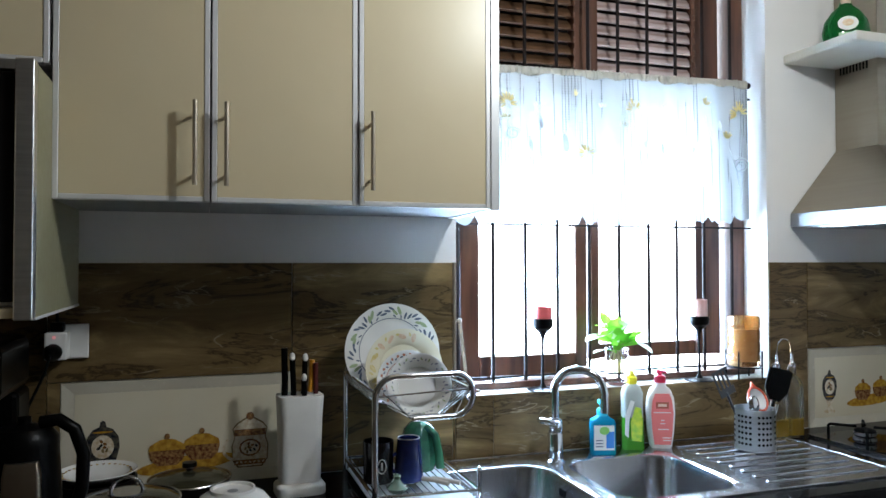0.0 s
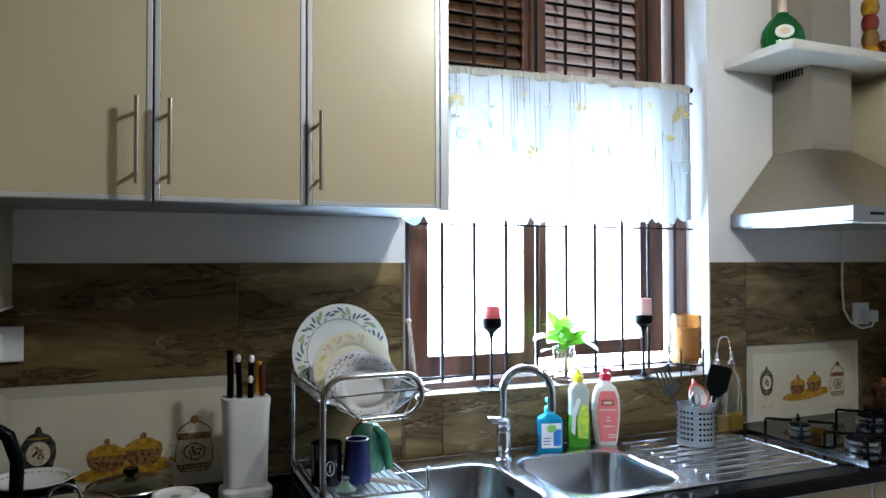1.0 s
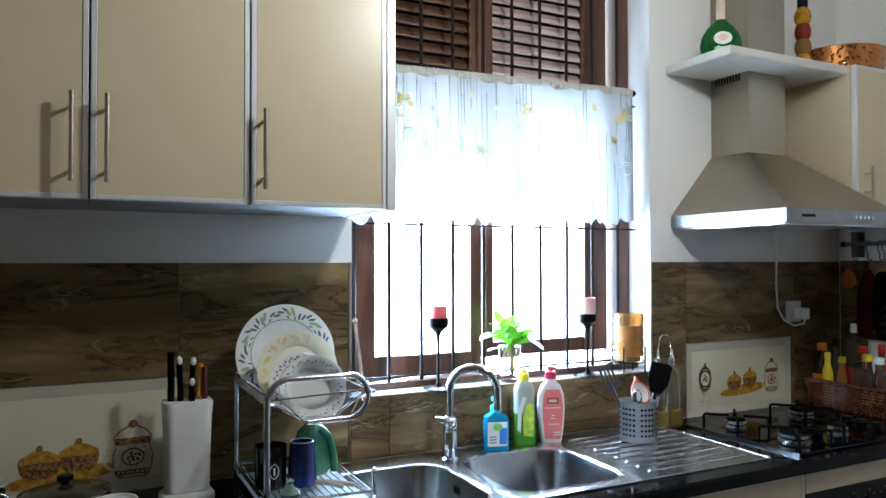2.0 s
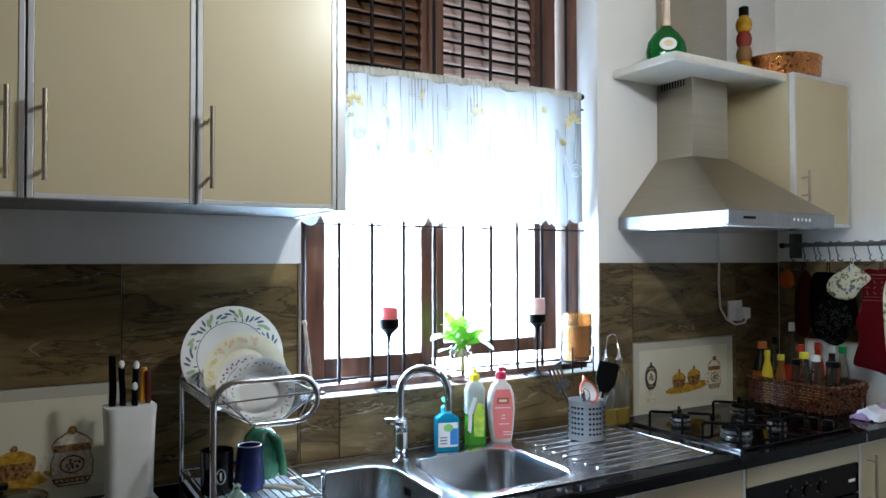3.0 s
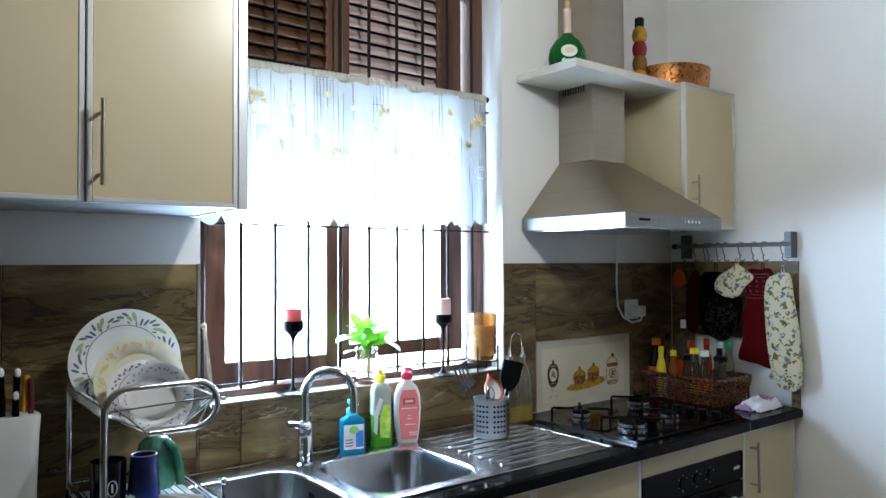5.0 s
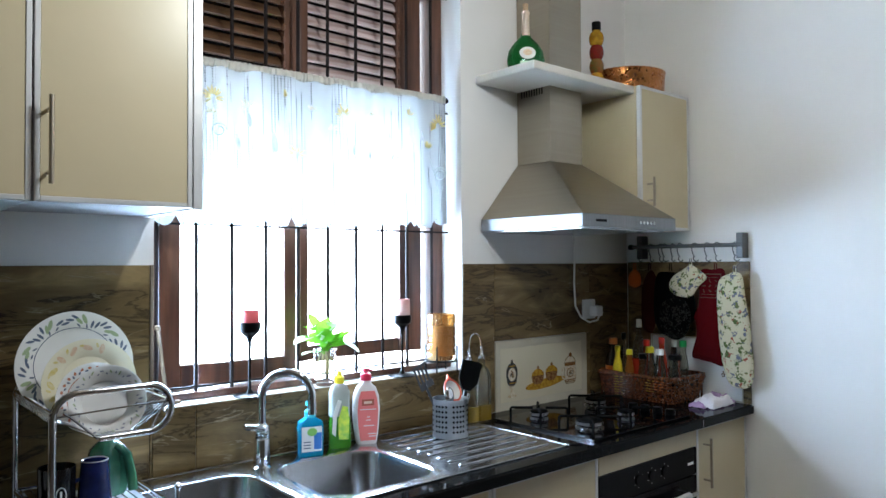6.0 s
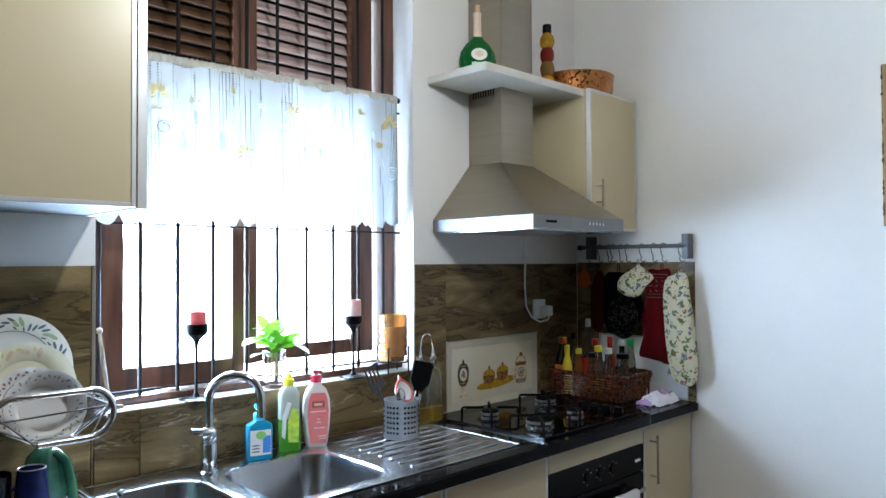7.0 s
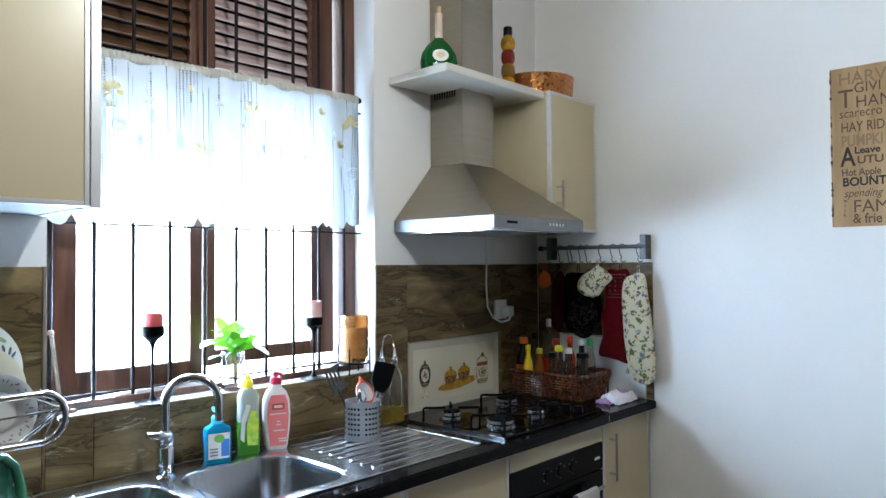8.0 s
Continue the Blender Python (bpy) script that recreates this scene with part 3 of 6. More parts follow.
    for i in range(7):
        printed("printed_leaf", oval(px + (i - 3) * 0.0095 * wide, pz + 0.010, 0.0042, 0.0022, 8, 0.6 * (-1) ** i), CREAMPRINT, 3)
    printed("printed_knob", oval(px, pz + 0.122, 0.011, 0.010, 9), REDPRINT, 3)
    ear = [(px - (0.034 + 0.026 * math.sin(a)) * wide, pz + 0.045 + 0.030 * math.cos(a)) for a in [math.pi * i / 12 for i in range(13)]]
    ear += [(px - (0.034 + 0.020 * math.sin(a)) * wide, pz + 0.045 + 0.023 * math.cos(a)) for a in [math.pi * i / 12 for i in range(12, -1, -1)]]
    printed("printed_handle", ear, CREAMPRINT, 1)
    return p


picture_tile(pose(1.975, 0, COUNTER), 0.57, 0.275)
picture_tile(pose(-0.397, 0, COUNTER), 0.569, 0.282, 0.036, 1.1, 1.2)
picture_tile(pose(X_EAST, -0.122, COUNTER, 0, 0, -90), 0.436, 0.258)


# ---- sink, drainer and tap ----
def rounded(x0, x1, y0, y1, r, n=6):
    pts = []
    for cx, cy, a0 in ((x1 - r, y1 - r, 0), (x0 + r, y1 - r, 90), (x0 + r, y0 + r, 180), (x1 - r, y0 + r, 270)):
        for i in range(n + 1):
            a = radians(a0 + 90 * i / n)
            pts.append((cx + r * math.cos(a), cy + r * math.sin(a)))
    return pts


def sink():
    s = thing("sink", "stainless steel double bowl sink with a ribbed drainer", "sink", pose(0, 0, COUNTER))
    X0, X1, Y0, Y1 = 0.44, 1.768, -0.53, -0.022
    bowls = ((0.49, 0.865, -0.49, -0.125), (0.925, 1.275, -0.49, -0.135))
    cells = ((X0, 0.895), (0.895, 1.31))
    rim = bmesh.new()
    for (x0, x1, y0, y1), (c0, c1) in zip(bowls, cells):
        inner = rounded(x0, x1, y0, y1, 0.075)
        cx, cy = (x0 + x1) / 2, (y0 + y1) / 2
        outer = []
        for x, y in inner:
            dx, dy = x - cx, y - cy
            f = min(((c1 - cx) if dx > 0 else (c0 - cx)) / dx if abs(dx) > 1e-6 else 99, ((Y1 - cy) if dy > 0 else (Y0 - cy)) / dy if abs(dy) > 1e-6 else 99)
            outer.append([cx + dx * f, cy + dy * f])
        for ox, oy in ((c0, Y0), (c1, Y0), (c0, Y1), (c1, Y1)):
            k = min(range(len(outer)), key=lambda i: (outer[i][0] - ox) ** 2 + (outer[i][1] - oy) ** 2)
            outer[k] = [ox, oy]
        n = len(inner)
        lip = [(x + (x - cx) * 0.035, y + (y - cy) * 0.035) for x, y in inner]
        a = [rim.verts.new((x, y, 0.004)) for x, y in outer]
        l = [rim.verts.new((x, y, 0.0065)) for x, y in lip]
        b = [rim.verts.new((x, y, 0.003)) for x, y in inner]
        for i in range(n):
            j = (i + 1) % n
            rim.faces.new((a[i], a[j], l[j], l[i]))
            rim.faces.new((l[i], l[j], b[j], b[i]))
    part("rim", rim, STEEL, s, smooth=True)
    edge = box(X0, X1, Y0 - 0.004, Y0, 0.0005, 0.006, 0.001, 1)
    box(X0, X1, Y1, Y1 + 0.004, 0.0005, 0.006, 0.001, 1, bm=edge)
    box(X1, X1 + 0.006, Y0 - 0.004, Y1 + 0.004, 0.0005, 0.007, 0.0015, 1, bm=edge)
    box(X0 - 0.004, X0, Y0 - 0.004, Y1 + 0.004, 0.0005, 0.006, 0.001, 1, bm=edge)
    part("edge_strip", edge, STEEL, s)
    for x0, x1, y0, y1 in bowls:
        bm = bmesh.new()
        rings = []
        for inset, z, r in ((0, 0.003, 0.075), (0.004, -0.006, 0.073), (0.012, -0.13, 0.07), (0.03, -0.155, 0.06), (0.055, -0.16, 0.05)):
            rings.append([bm.verts.new((x, y, z)) for x, y in rounded(x0 + inset, x1 - inset, y0 + inset, y1 - inset, r)])
        for a, b in zip(rings, rings[1:]):
            for i in range(len(a)):
                j = (i + 1) % len(a)
                bm.faces.new((a[i], a[j], b[j], b[i]))
        bm.faces.new(rings[-1])
        bowl = part("bowl", bm, STEEL, s, "deep rounded steel bowl", smooth=True)
        cx, cy = (x0 + x1) / 2, (y0 + y1) / 2
        part("drain", lathe([(0, -0.158), (0.03, -0.158), (0.042, -0.156), (0.045, -0.159)], 24, m=Matrix.Translation((cx, cy, 0))), CHROME, bowl, smooth=True)
        for i in range(3 if x0 < 0.6 else 0):
            part("overflow_slot", box(x1 - 0.0085, x1 - 0.0055, cy + 0.02 + i * 0.012, cy + 0.026 + i * 0.012, -0.045, -0.025), BLACK, bowl, "dark overflow slot")
    part("drainer", box(1.31, X1, Y0, Y1, 0.001, 0.004), STEEL, s, "ribbed steel draining board")
    rib = None
    for i in range(9):
        yy = -0.475 + i * 0.048
        if rib is None:
            rib = part("rib", box(-0.19, 0.19, -0.007, 0.007, 0.0035, 0.0085, 0.003, 2), STEEL, s, m=pose(1.545, yy, 0))
        else:
            again(rib, pose(1.545, yy, 0))
    return s


sink()


def tap():
    t = thing("mixer_tap", "chrome mixer tap with a tall swan neck spout", "tap", pose(0.916, -0.118, COUNTER + 0.004, 0, 0, -36))
    part("body", lathe([(0.029, 0), (0.029, 0.006), (0.0235, 0.010), (0.0225, 0.082), (0.0205, 0.086), (0.0225, 0.090), (0.0225, 0.112), (0.0205, 0.122), (0.014, 0.128), (0, 0.128)], 28), CHROME, t, smooth=True)
    pts = [(0, 0, 0.115), (0, 0, 0.16), (0, 0, 0.195)] + arc((0.071, 0, 0.200), 0.071, 176, 0, 22) + [(0.142, 0, 0.19), (0.143, 0, 0.17)]
    part("spout", tube(pts, 0.0122, 16), CHROME, t, smooth=True)
    part("nozzle", rod((0.143, 0, 0.172), (0.143, 0, 0.150), 0.0125, 18), CHROME, t, smooth=True)
    lever = part("lever", box(-0.046, 0.016, -0.016, 0.016, -0.009, 0.009, 0.006), CHROME, t, smooth=True, m=pose(-0.004, -0.016, 0.118, 0, 10, 30))
    return t


tap()


# ---- hob and oven ----
BURNER = material("heat_dulled_steel", (0.60, 0.60, 0.60), 0.28, 1.0, second=(0.46, 0.46, 0.45), scale=60)


def hob():
    h = thing("gas_hob", "black glass four-burner gas hob set in the worktop", "hob", pose(1.872, -0.555, COUNTER))
    part("glass_plate", box(0, 0.588, 0, 0.455, 0.001, 0.009, 0.003), BLACKGLASS, h)
    part("edge_strip", box(-0.004, 0.0, 0, 0.455, 0.001, 0.0095), STEEL, h, "bright steel edge strip")
    for x, y, r in ((0.11, 0.335, 0.032), (0.125, 0.115, 0.046), (0.345, 0.12, 0.030), (0.46, 0.345, 0.040)):
        b = part("burner", lathe([(r * 1.10, 0.009), (r * 1.10, 0.0145), (r * 1.0, 0.016), (r * 0.9, 0.018), (r * 0.9, 0.023), (r * 1.04, 0.0245), (r * 1.04, 0.032), (r * 0.98, 0.034), (0, 0.034)], 30, m=Matrix.Translation((x, y, 0))), BURNER, h, "steel burner ring", smooth=True)
        part("burner_slot", lathe([(r * 0.905, 0.0182), (r * 0.915, 0.0205), (r * 0.905, 0.0228)], 30, m=Matrix.Translation((x, y, 0))), BLACK, b, "dark flame slot", smooth=True)
        part("burner_cap", lathe([(r * 0.99, 0.0345), (r * 0.98, 0.0395), (r * 0.86, 0.042), (0, 0.043)], 30, m=Matrix.Translation((x, y, 0))), IRON, b, "black enamel cap", smooth=True)
    for x, y in ((0.11, 0.335), (0.125, 0.115), (0.345, 0.12), (0.46, 0.345)):
        g = bmesh.new()
        for a in range(4):
            c, s = math.cos(a * math.pi / 2 + 0.78), math.sin(a * math.pi / 2 + 0.78)
            tube([(x + c * 0.105, y + s * 0.105, 0.010), (x + c * 0.105, y + s * 0.105, 0.046), (x + c * 0.10, y + s * 0.10, 0.05), (x + c * 0.024, y + s * 0.024, 0.05)], 0.005, 6, bm=g)
        part("pan_support", g, IRON, h, "black cast iron pan support")
    for i in range(4):
        part("knob", lathe([(0.019, 0.009), (0.018, 0.028), (0.015, 0.031), (0, 0.031)], 20, m=Matrix.Translation((0.53, 0.05 + i * 0.055, 0))), BLACK, h, smooth=True)
    return h


hob()
oven = thing("built_in_oven", "black glass built-in oven under a cream fascia", "oven", pose(1.864, BF, 0.0))
part("fascia", box(0.003, 0.597, 0, 0.02, 0.826, 0.893, 0.0015, 1), CREAM, oven, "cream fascia strip")
part("body", box(0.004, 0.596, 0.024, 0.54, 0.25, 0.82), BLACK, oven)
panel = part("control_panel", box(0.004, 0.596, 0.0, 0.022, 0.722, 0.822, 0.002, 1), BLACKGLASS, oven, "black glass control panel")
for x in (0.22, 0.30, 0.38):
    part("knob", lathe([(0.017, 0), (0.016, 0.004), (0, 0.0045)], 20, m=pose(x, 0, 0.772, 90)), BLACKGLASS, panel, smooth=True)
    for i in range(5):
        a = radians(30 + 60 * i)
        part("dial_mark", box(x + 0.026 * math.cos(a) - 0.001, x + 0.026 * math.cos(a) + 0.001, -0.0012, -0.0001, 0.772 + 0.026 * math.sin(a) - 0.001, 0.772 + 0.026 * math.sin(a) + 0.001), WHITE, panel)
part("maker_mark", box(0.535, 0.572, -0.0012, -0.0001, 0.762, 0.772), WHITE, panel, "small pale maker's mark")
door = part("oven_door", box(0.004, 0.596, 0.0, 0.022, 0.25, 0.718, 0.002, 1), BLACKGLASS, oven, "black glass oven door")
hb = rod((0.07, -0.04, 0.672), (0.53, -0.04, 0.672), 0.008, 14)
for x in (0.09, 0.51):
    rod((x, 0, 0.672), (x, -0.04, 0.672), 0.006, 10, bm=hb)
part("handle", hb, STEEL, door, "steel bar handle", smooth=True)
part("drawer_front", box(0.003, 0.597, 0, 0.02, 0.105, 0.245, 0.0015, 1), CREAM, oven)
towel = thing("tea_towel", "striped white tea towel folded over the oven handle", "tea towel", pose(2.20, BF - 0.04, 0.672))
bm = bmesh.new()
rows_t = [(0.0135, -0.30), (0.0135, 0.0), (0.009, 0.010), (0, 0.0135), (-0.009, 0.010), (-0.0135, 0.0), (-0.016, -0.15), (-0.017, -0.34)]
grid = [[bm.verts.new((x, y + 0.002 * math.sin(x * 60), z)) for x in [i * 0.012 for i in range(13)]] for y, z in rows_t]
for a, b in zip(grid, grid[1:]):
    for i in range(12):
        bm.faces.new((a[i], a[i + 1], b[i + 1], b[i]))
STRIPES = cloth_material("white_tea_towel", (0.72, 0.72, 0.72), 0.1)
part("cloth", bm, STRIPES, towel, smooth=True)
for x in (0.02, 0.05, 0.11):
    part("stripe", box(x, x + 0.008, -0.0195, -0.0188, -0.33, -0.02), material("towel_stripe", (0.10, 0.13, 0.25), 0.9), towel, "blue woven stripe")


# ---- curtain ----
def curtain_material():
    """Sheer cotton: lets daylight through, with rows of tiny openwork holes."""
    m = bpy.data.materials.new("sheer_white_cotton")
    m.use_nodes = True
    nodes, links = m.node_tree.nodes, m.node_tree.links
    b, out = nodes["Principled BSDF"], nodes["Material Output"]
    b.inputs["Base Color"].default_value = (0.80, 0.80, 0.78, 1)
    b.inputs["Roughness"].default_value = 0.9
    tr = nodes.new("ShaderNodeBsdfTranslucent")
    tr.inputs[0].default_value = (0.178, 0.196, 0.203, 1)
    # holes are tinted nearly black, standing in for a dim view through them
    clear = nodes.new("ShaderNodeBsdfTransparent")
    clear.inputs[0].default_value = (0.03, 0.034, 0.04, 1)
    tc = nodes.new("ShaderNodeTexCoord")
    sep = nodes.new("ShaderNodeSeparateXYZ")
    links.new(tc.outputs["Object"], sep.inputs[0])

    def wave(socket, freq, limit):
        mu = nodes.new("ShaderNodeMath")
        mu.operation, mu.inputs[1].default_value = "MULTIPLY", freq
        links.new(socket, mu.inputs[0])
        si = nodes.new("ShaderNodeMath")
        si.operation = "SINE"
        links.new(mu.outputs[0], si.inputs[0])
        gt = nodes.new("ShaderNodeMath")
        gt.operation, gt.inputs[1].default_value = "GREATER_THAN", limit
        links.new(si.outputs[0], gt.inputs[0])
        return gt.outputs[0]

    def times(p, q):
        mu = nodes.new("ShaderNodeMath")
        mu.operation = "MULTIPLY"
        links.new(p, mu.inputs[0])
        links.new(q, mu.inputs[1])
        return mu.outputs[0]
    stretch = nodes.new("ShaderNodeMapping")
    stretch.inputs["Scale"].default_value = (46, 46, 2.6)
    links.new(tc.outputs["Object"], stretch.inputs[0])
    patch = nodes.new("ShaderNodeTexNoise")
    patch.inputs["Scale"].default_value = 1.0
    links.new(stretch.outputs[0], patch.inputs["Vector"])
    on = nodes.new("ShaderNodeMath")
    on.operation, on.inputs[1].default_value = "GREATER_THAN", 0.57
    links.new(patch.outputs[0], on.inputs[0])
    holes = times(times(wave(sep.outputs["X"], 560.0, 0.2), wave(sep.outputs["Z"], 760.0, 0.1)), on.outputs[0])
    mix1 = nodes.new("ShaderNodeMixShader")
    mix1.inputs[0].default_value = 0.62
    links.new(b.outputs[0], mix1.inputs[1])
    links.new(tr.outputs[0], mix1.inputs[2])
    mix2 = nodes.new("ShaderNodeMixShader")
    links.new(holes, mix2.inputs[0])
    links.new(mix1.outputs[0], mix2.inputs[1])
    links.new(clear.outputs[0], mix2.inputs[2])
    links.new(mix2.outputs[0], out.inputs[0])
    return m


def curtain():
    CX, CY, CZ = 0.60, 0.052, 2.111
    c = thing("cafe_curtain", "sheer white cafe curtain with yellow sunflowers on a rod", "curtain", pose(CX, CY, CZ, 0, -1.3))
    L = 1.762 - CX

    def fold(x, k):
        return 0.006 * math.sin(x * 62 + 0.6 * math.sin(x * 9)) * k + 0.006 * math.sin(x * 23 + 1.0) * k

    n, rows = 300, 26
    bm = bmesh.new()
    grid = []
    for j in range(rows + 1):
        s = j / rows
        row = []
        for i in range(n + 1):
            x = L * i / n
            drop = 0.470 - 0.026 * max(0.0, 1 - abs(math.sin(x * 26)) * 3.0) + 0.012 * abs(math.sin(x * 57)) - 0.028 * max(0.0, noise.noise((x * 11, 3, 0)))
            row.append(bm.verts.new((x, fold(x, 0.7 + 0.8 * s) - 0.008, -0.004 - drop * s)))
        grid.append(row)
    for a, b in zip(grid, grid[1:]):
        for i in range(n):
            bm.faces.new((a[i], a[i + 1], b[i + 1], b[i]))
    part("cloth", bm, curtain_material(), c, smooth=True)
    bm = bmesh.new()
    grid = []
    for j in range(9):
        a = 2 * math.pi * j / 8
        grid.append([bm.verts.new((L * i / n, 0.010 * math.cos(a) * (1 + 0.5 * noise.noise((i * 0.7, 2, 0)) + 0.2 * math.sin(i * 1.25)), 0.004 + (0.0155 + 0.004 * noise.noise((i * 0.55, 7, 0)) + 0.002 * math.sin(i * 1.7 + 2 * math.sin(i * 0.17))) * math.sin(a))) for i in range(n + 1)])
    for a, b in zip(grid, grid[1:]):
        for i in range(n):
            bm.faces.new((a[i], a[i + 1], b[i + 1], b[i]))
    part("gathered_heading", bm, cloth_material("gathered_cotton", (0.66, 0.63, 0.56), 0.2), c, "cream gathered heading", smooth=True)
    part("rod", rod((-0.02, 0.0, 0.002), (L + 0.012, 0.0, 0.002), 0.005, 12), BARPAINT, c, "dark thin curtain rod", smooth=True)
    part("finial", ball((L + 0.006, 0, 0.002), 0.011), BARPAINT, c, smooth=True)
    yellow = cloth_material("yellow_petal_print", (0.97, 0.84, 0.42), 0.72)
    pale = cloth_material("pale_yellow_petal_print", (0.95, 0.91, 0.72), 0.75)
    grey = cloth_material("grey_green_leaf_print", (0.70, 0.76, 0.73), 0.7)
    blue = cloth_material("grey_blue_bud_print", (0.91, 0.93, 0.96), 0.75)
    # printed sunflowers, some whole, some half hidden in the folds
    for x, z, r, petals, sweep, col in ((0.231, -0.105, 0.034, 11, 250, yellow), (0.225, -0.155, 0.022, 7, 150, pale), (0.342, -0.122, 0.022, 7, 170, pale), (0.462, -0.080, 0.020, 5, 60, yellow), (0.497, -0.258, 0.030, 9, 220, yellow),
                                        (0.568, -0.108, 0.020, 6, 150, pale), (0.675, -0.112, 0.030, 9, 210, yellow), (0.642, -0.163, 0.020, 6, 190, pale), (0.956, -0.088, 0.026, 7, 80, yellow), (1.100, -0.105, 0.036, 12, 230, yellow),
                                        (1.048, -0.198, 0.028, 8, 90, yellow), (0.80, -0.10, 0.018, 5, 140, pale), (0.86, -0.175, 0.018, 6, 170, pale), (0.38, -0.26, 0.018, 6, 200, pale)):
        bm = bmesh.new()
        for k in range(petals):
            a = radians(70 + x * 700 % 60 + sweep * (k / petals - 0.5)) + 0.25 * noise.noise((k * 2.3, x * 9, 0))
            d = r * 1.3 * (0.8 + 0.5 * noise.noise((x * 30, k * 1.7, z * 20)))
            slab(oval(d * 0.62 * math.cos(a), d * 0.62 * math.sin(a), d * 0.38, d * 0.085, 8, a), 0.0004, bm=bm)
        part("flower", bm, col, c, m=Matrix.Translation((x, fold(x, 1.2) - 0.031, z)))
    for x, z, r, turns in ((0.245, -0.20, 0.026, 1.3), (1.107, -0.285, 0.034, 1.5), (0.90, -0.24, 0.018, 1.1)):
        spiral = [(x + r * (1 - 0.5 * k / 24) * math.cos(turns * 6.28 * k / 24), fold(x, 1.2) - 0.031, z + r * 0.8 * (1 - 0.5 * k / 24) * math.sin(turns * 6.28 * k / 24)) for k in range(25)]
        part("leaf_scroll", tube(spiral, 0.0017, 5), grey, c, "grey-green printed scroll")
    for x, z, h in ((0.425, -0.225, 0.030), (0.784, -0.236, 0.018), (0.345, -0.16, 0.022), (0.31, -0.235, 0.02), (1.02, -0.15, 0.018), (0.72, -0.225, 0.018)):
        part("bud", slab(oval(0, 0, h * 0.35, h, 10, 0.15), 0.0004, m=Matrix.Translation((x, fold(x, 1.2) - 0.031, z))), blue, c, "grey-blue printed bud")
    for x, z0, z1, lean in ((1.06, -0.23, -0.36, 0.035), (0.956, -0.12, -0.24, 0.02), (0.974, -0.25, -0.37, -0.012), (0.497, -0.29, -0.41, 0.018), (0.345, -0.30, -0.40, 0.012), (0.579, -0.29, -0.38, 0.02),
                            (0.231, -0.17, -0.29, -0.01), (0.68, -0.15, -0.30, 0.015), (0.86, -0.20, -0.33, 0.02), (1.12, -0.14, -0.24, -0.015), (1.12, -0.33, -0.42, -0.02), (0.462, -0.11, -0.21, 0.0)):
        part("stem", tube([(x, fold(x, 1.2) - 0.031, z0), (x + lean * 0.6, fold(x + lean * .6, 1.2) - 0.031, (z0 + z1) / 2), (x + lean, fold(x + lean, 1.2) - 0.031, z1)], 0.0011, 5), grey, c)


curtain()


# ---- dish rack and what stands in it ----
def dish_rack():
    r = thing("dish_rack", "two-tier chrome wire dish rack beside the sink", "dish rack", pose(0.315, -0.40, COUNTER))
    W, D = 0.245, 0.365
    for y in (0.0, D):
        loop = [(0.0, y, 0.0), (0.0, y, 0.10), (0.0, y, 0.27)] + arc((0.05, y, 0.27), 0.05, 180, 90, 8) + [(0.10, y, 0.32), (0.15, y, 0.32)] + arc((0.19, y, 0.27), 0.05, 90, -90, 14) + [(0.16, y, 0.22), (0.09, y, 0.22)]
        part("side_frame", tube(loop, 0.0075, 12), CHROME, r, smooth=True)
    for z, x in ((0.285, 0.0), (0.043, 0.0)):
        part("cross_bar", rod((x, 0, z), (x, D, z), 0.004, 8), CHROME, r)
    part("cross_bar", rod((W, 0, 0.28), (W, D, 0.28), 0.004, 8), CHROME, r)
    part("front_wire", rod((0.0, 0.0, 0.275), (W - 0.005, 0.0, 0.283), 0.0022, 8), CHROME, r)
    part("front_wire", tube([(0.02, 0, 0.283), (0.035, 0, 0.27), (0.085, 0, 0.222)], 0.0022, 8), CHROME, r)
    part("front_wire", tube([(0.235, 0, 0.30), (0.215, 0, 0.26), (0.195, 0, 0.222)], 0.0022, 8), CHROME, r)
    # the sagging wires of the upper tier, which hold the plates
    wire = None
    for i in range(24):
        m = Matrix.Translation((0, 0.012 + i * 0.0148, 0))
        if wire is None:
            wire = part("wire", tube([(0.0, 0, 0.285), (-0.004, 0, 0.265), (0.03, 0, 0.255), (0.085, 0, 0.225), (0.165, 0, 0.225), (0.22, 0, 0.262), (W, 0, 0.28)], 0.0018, 6), CHROME, r, m=m)
        else:
            again(wire, m)
    for x, z in ((0.085, 0.221), (0.165, 0.221)):
        part("cross_bar", rod((x, 0, z), (x, D, z), 0.003, 8), CHROME, r)
    # lower tier, sloping towards the sink
    part("lower_frame", tube([(0, 0.0, 0.046), (W + 0.01, 0.0, 0.040), (W + 0.01, D, 0.040), (0, D, 0.046)], 0.004, 8, closed=True), CHROME, r)
    low = None
    for i in range(14):
        m = Matrix.Translation((0.012 + i * 0.0178, 0, -i * 0.0004))
        if low is None:
            low = part("wire", rod((0, 0, 0.044), (0, D, 0.044), 0.0018, 6), CHROME, r, m=m)
        else:
            again(low, m)
    for y in (0.0, D):
        part("foot_post", rod((W + 0.01, y, 0.0), (W + 0.01, y, 0.085), 0.0055, 10), CHROME, r, smooth=True)
        part("knob", ball((W + 0.01, y, 0.087), 0.0085), CHROME, r, smooth=True)
        part("holder_ring", tube(arc((W - 0.012, y, 0.268), 0.012, 0, 330, 16), 0.002, 6), CHROME, r)
    part("drip_tray", box(0.004, W + 0.004, 0.006, D - 0.006, 0.012, 0.020, 0.004), material("pale_blue_tray", (0.62, 0.68, 0.72), 0.3), r, "pale blue plastic drip tray")
    return r


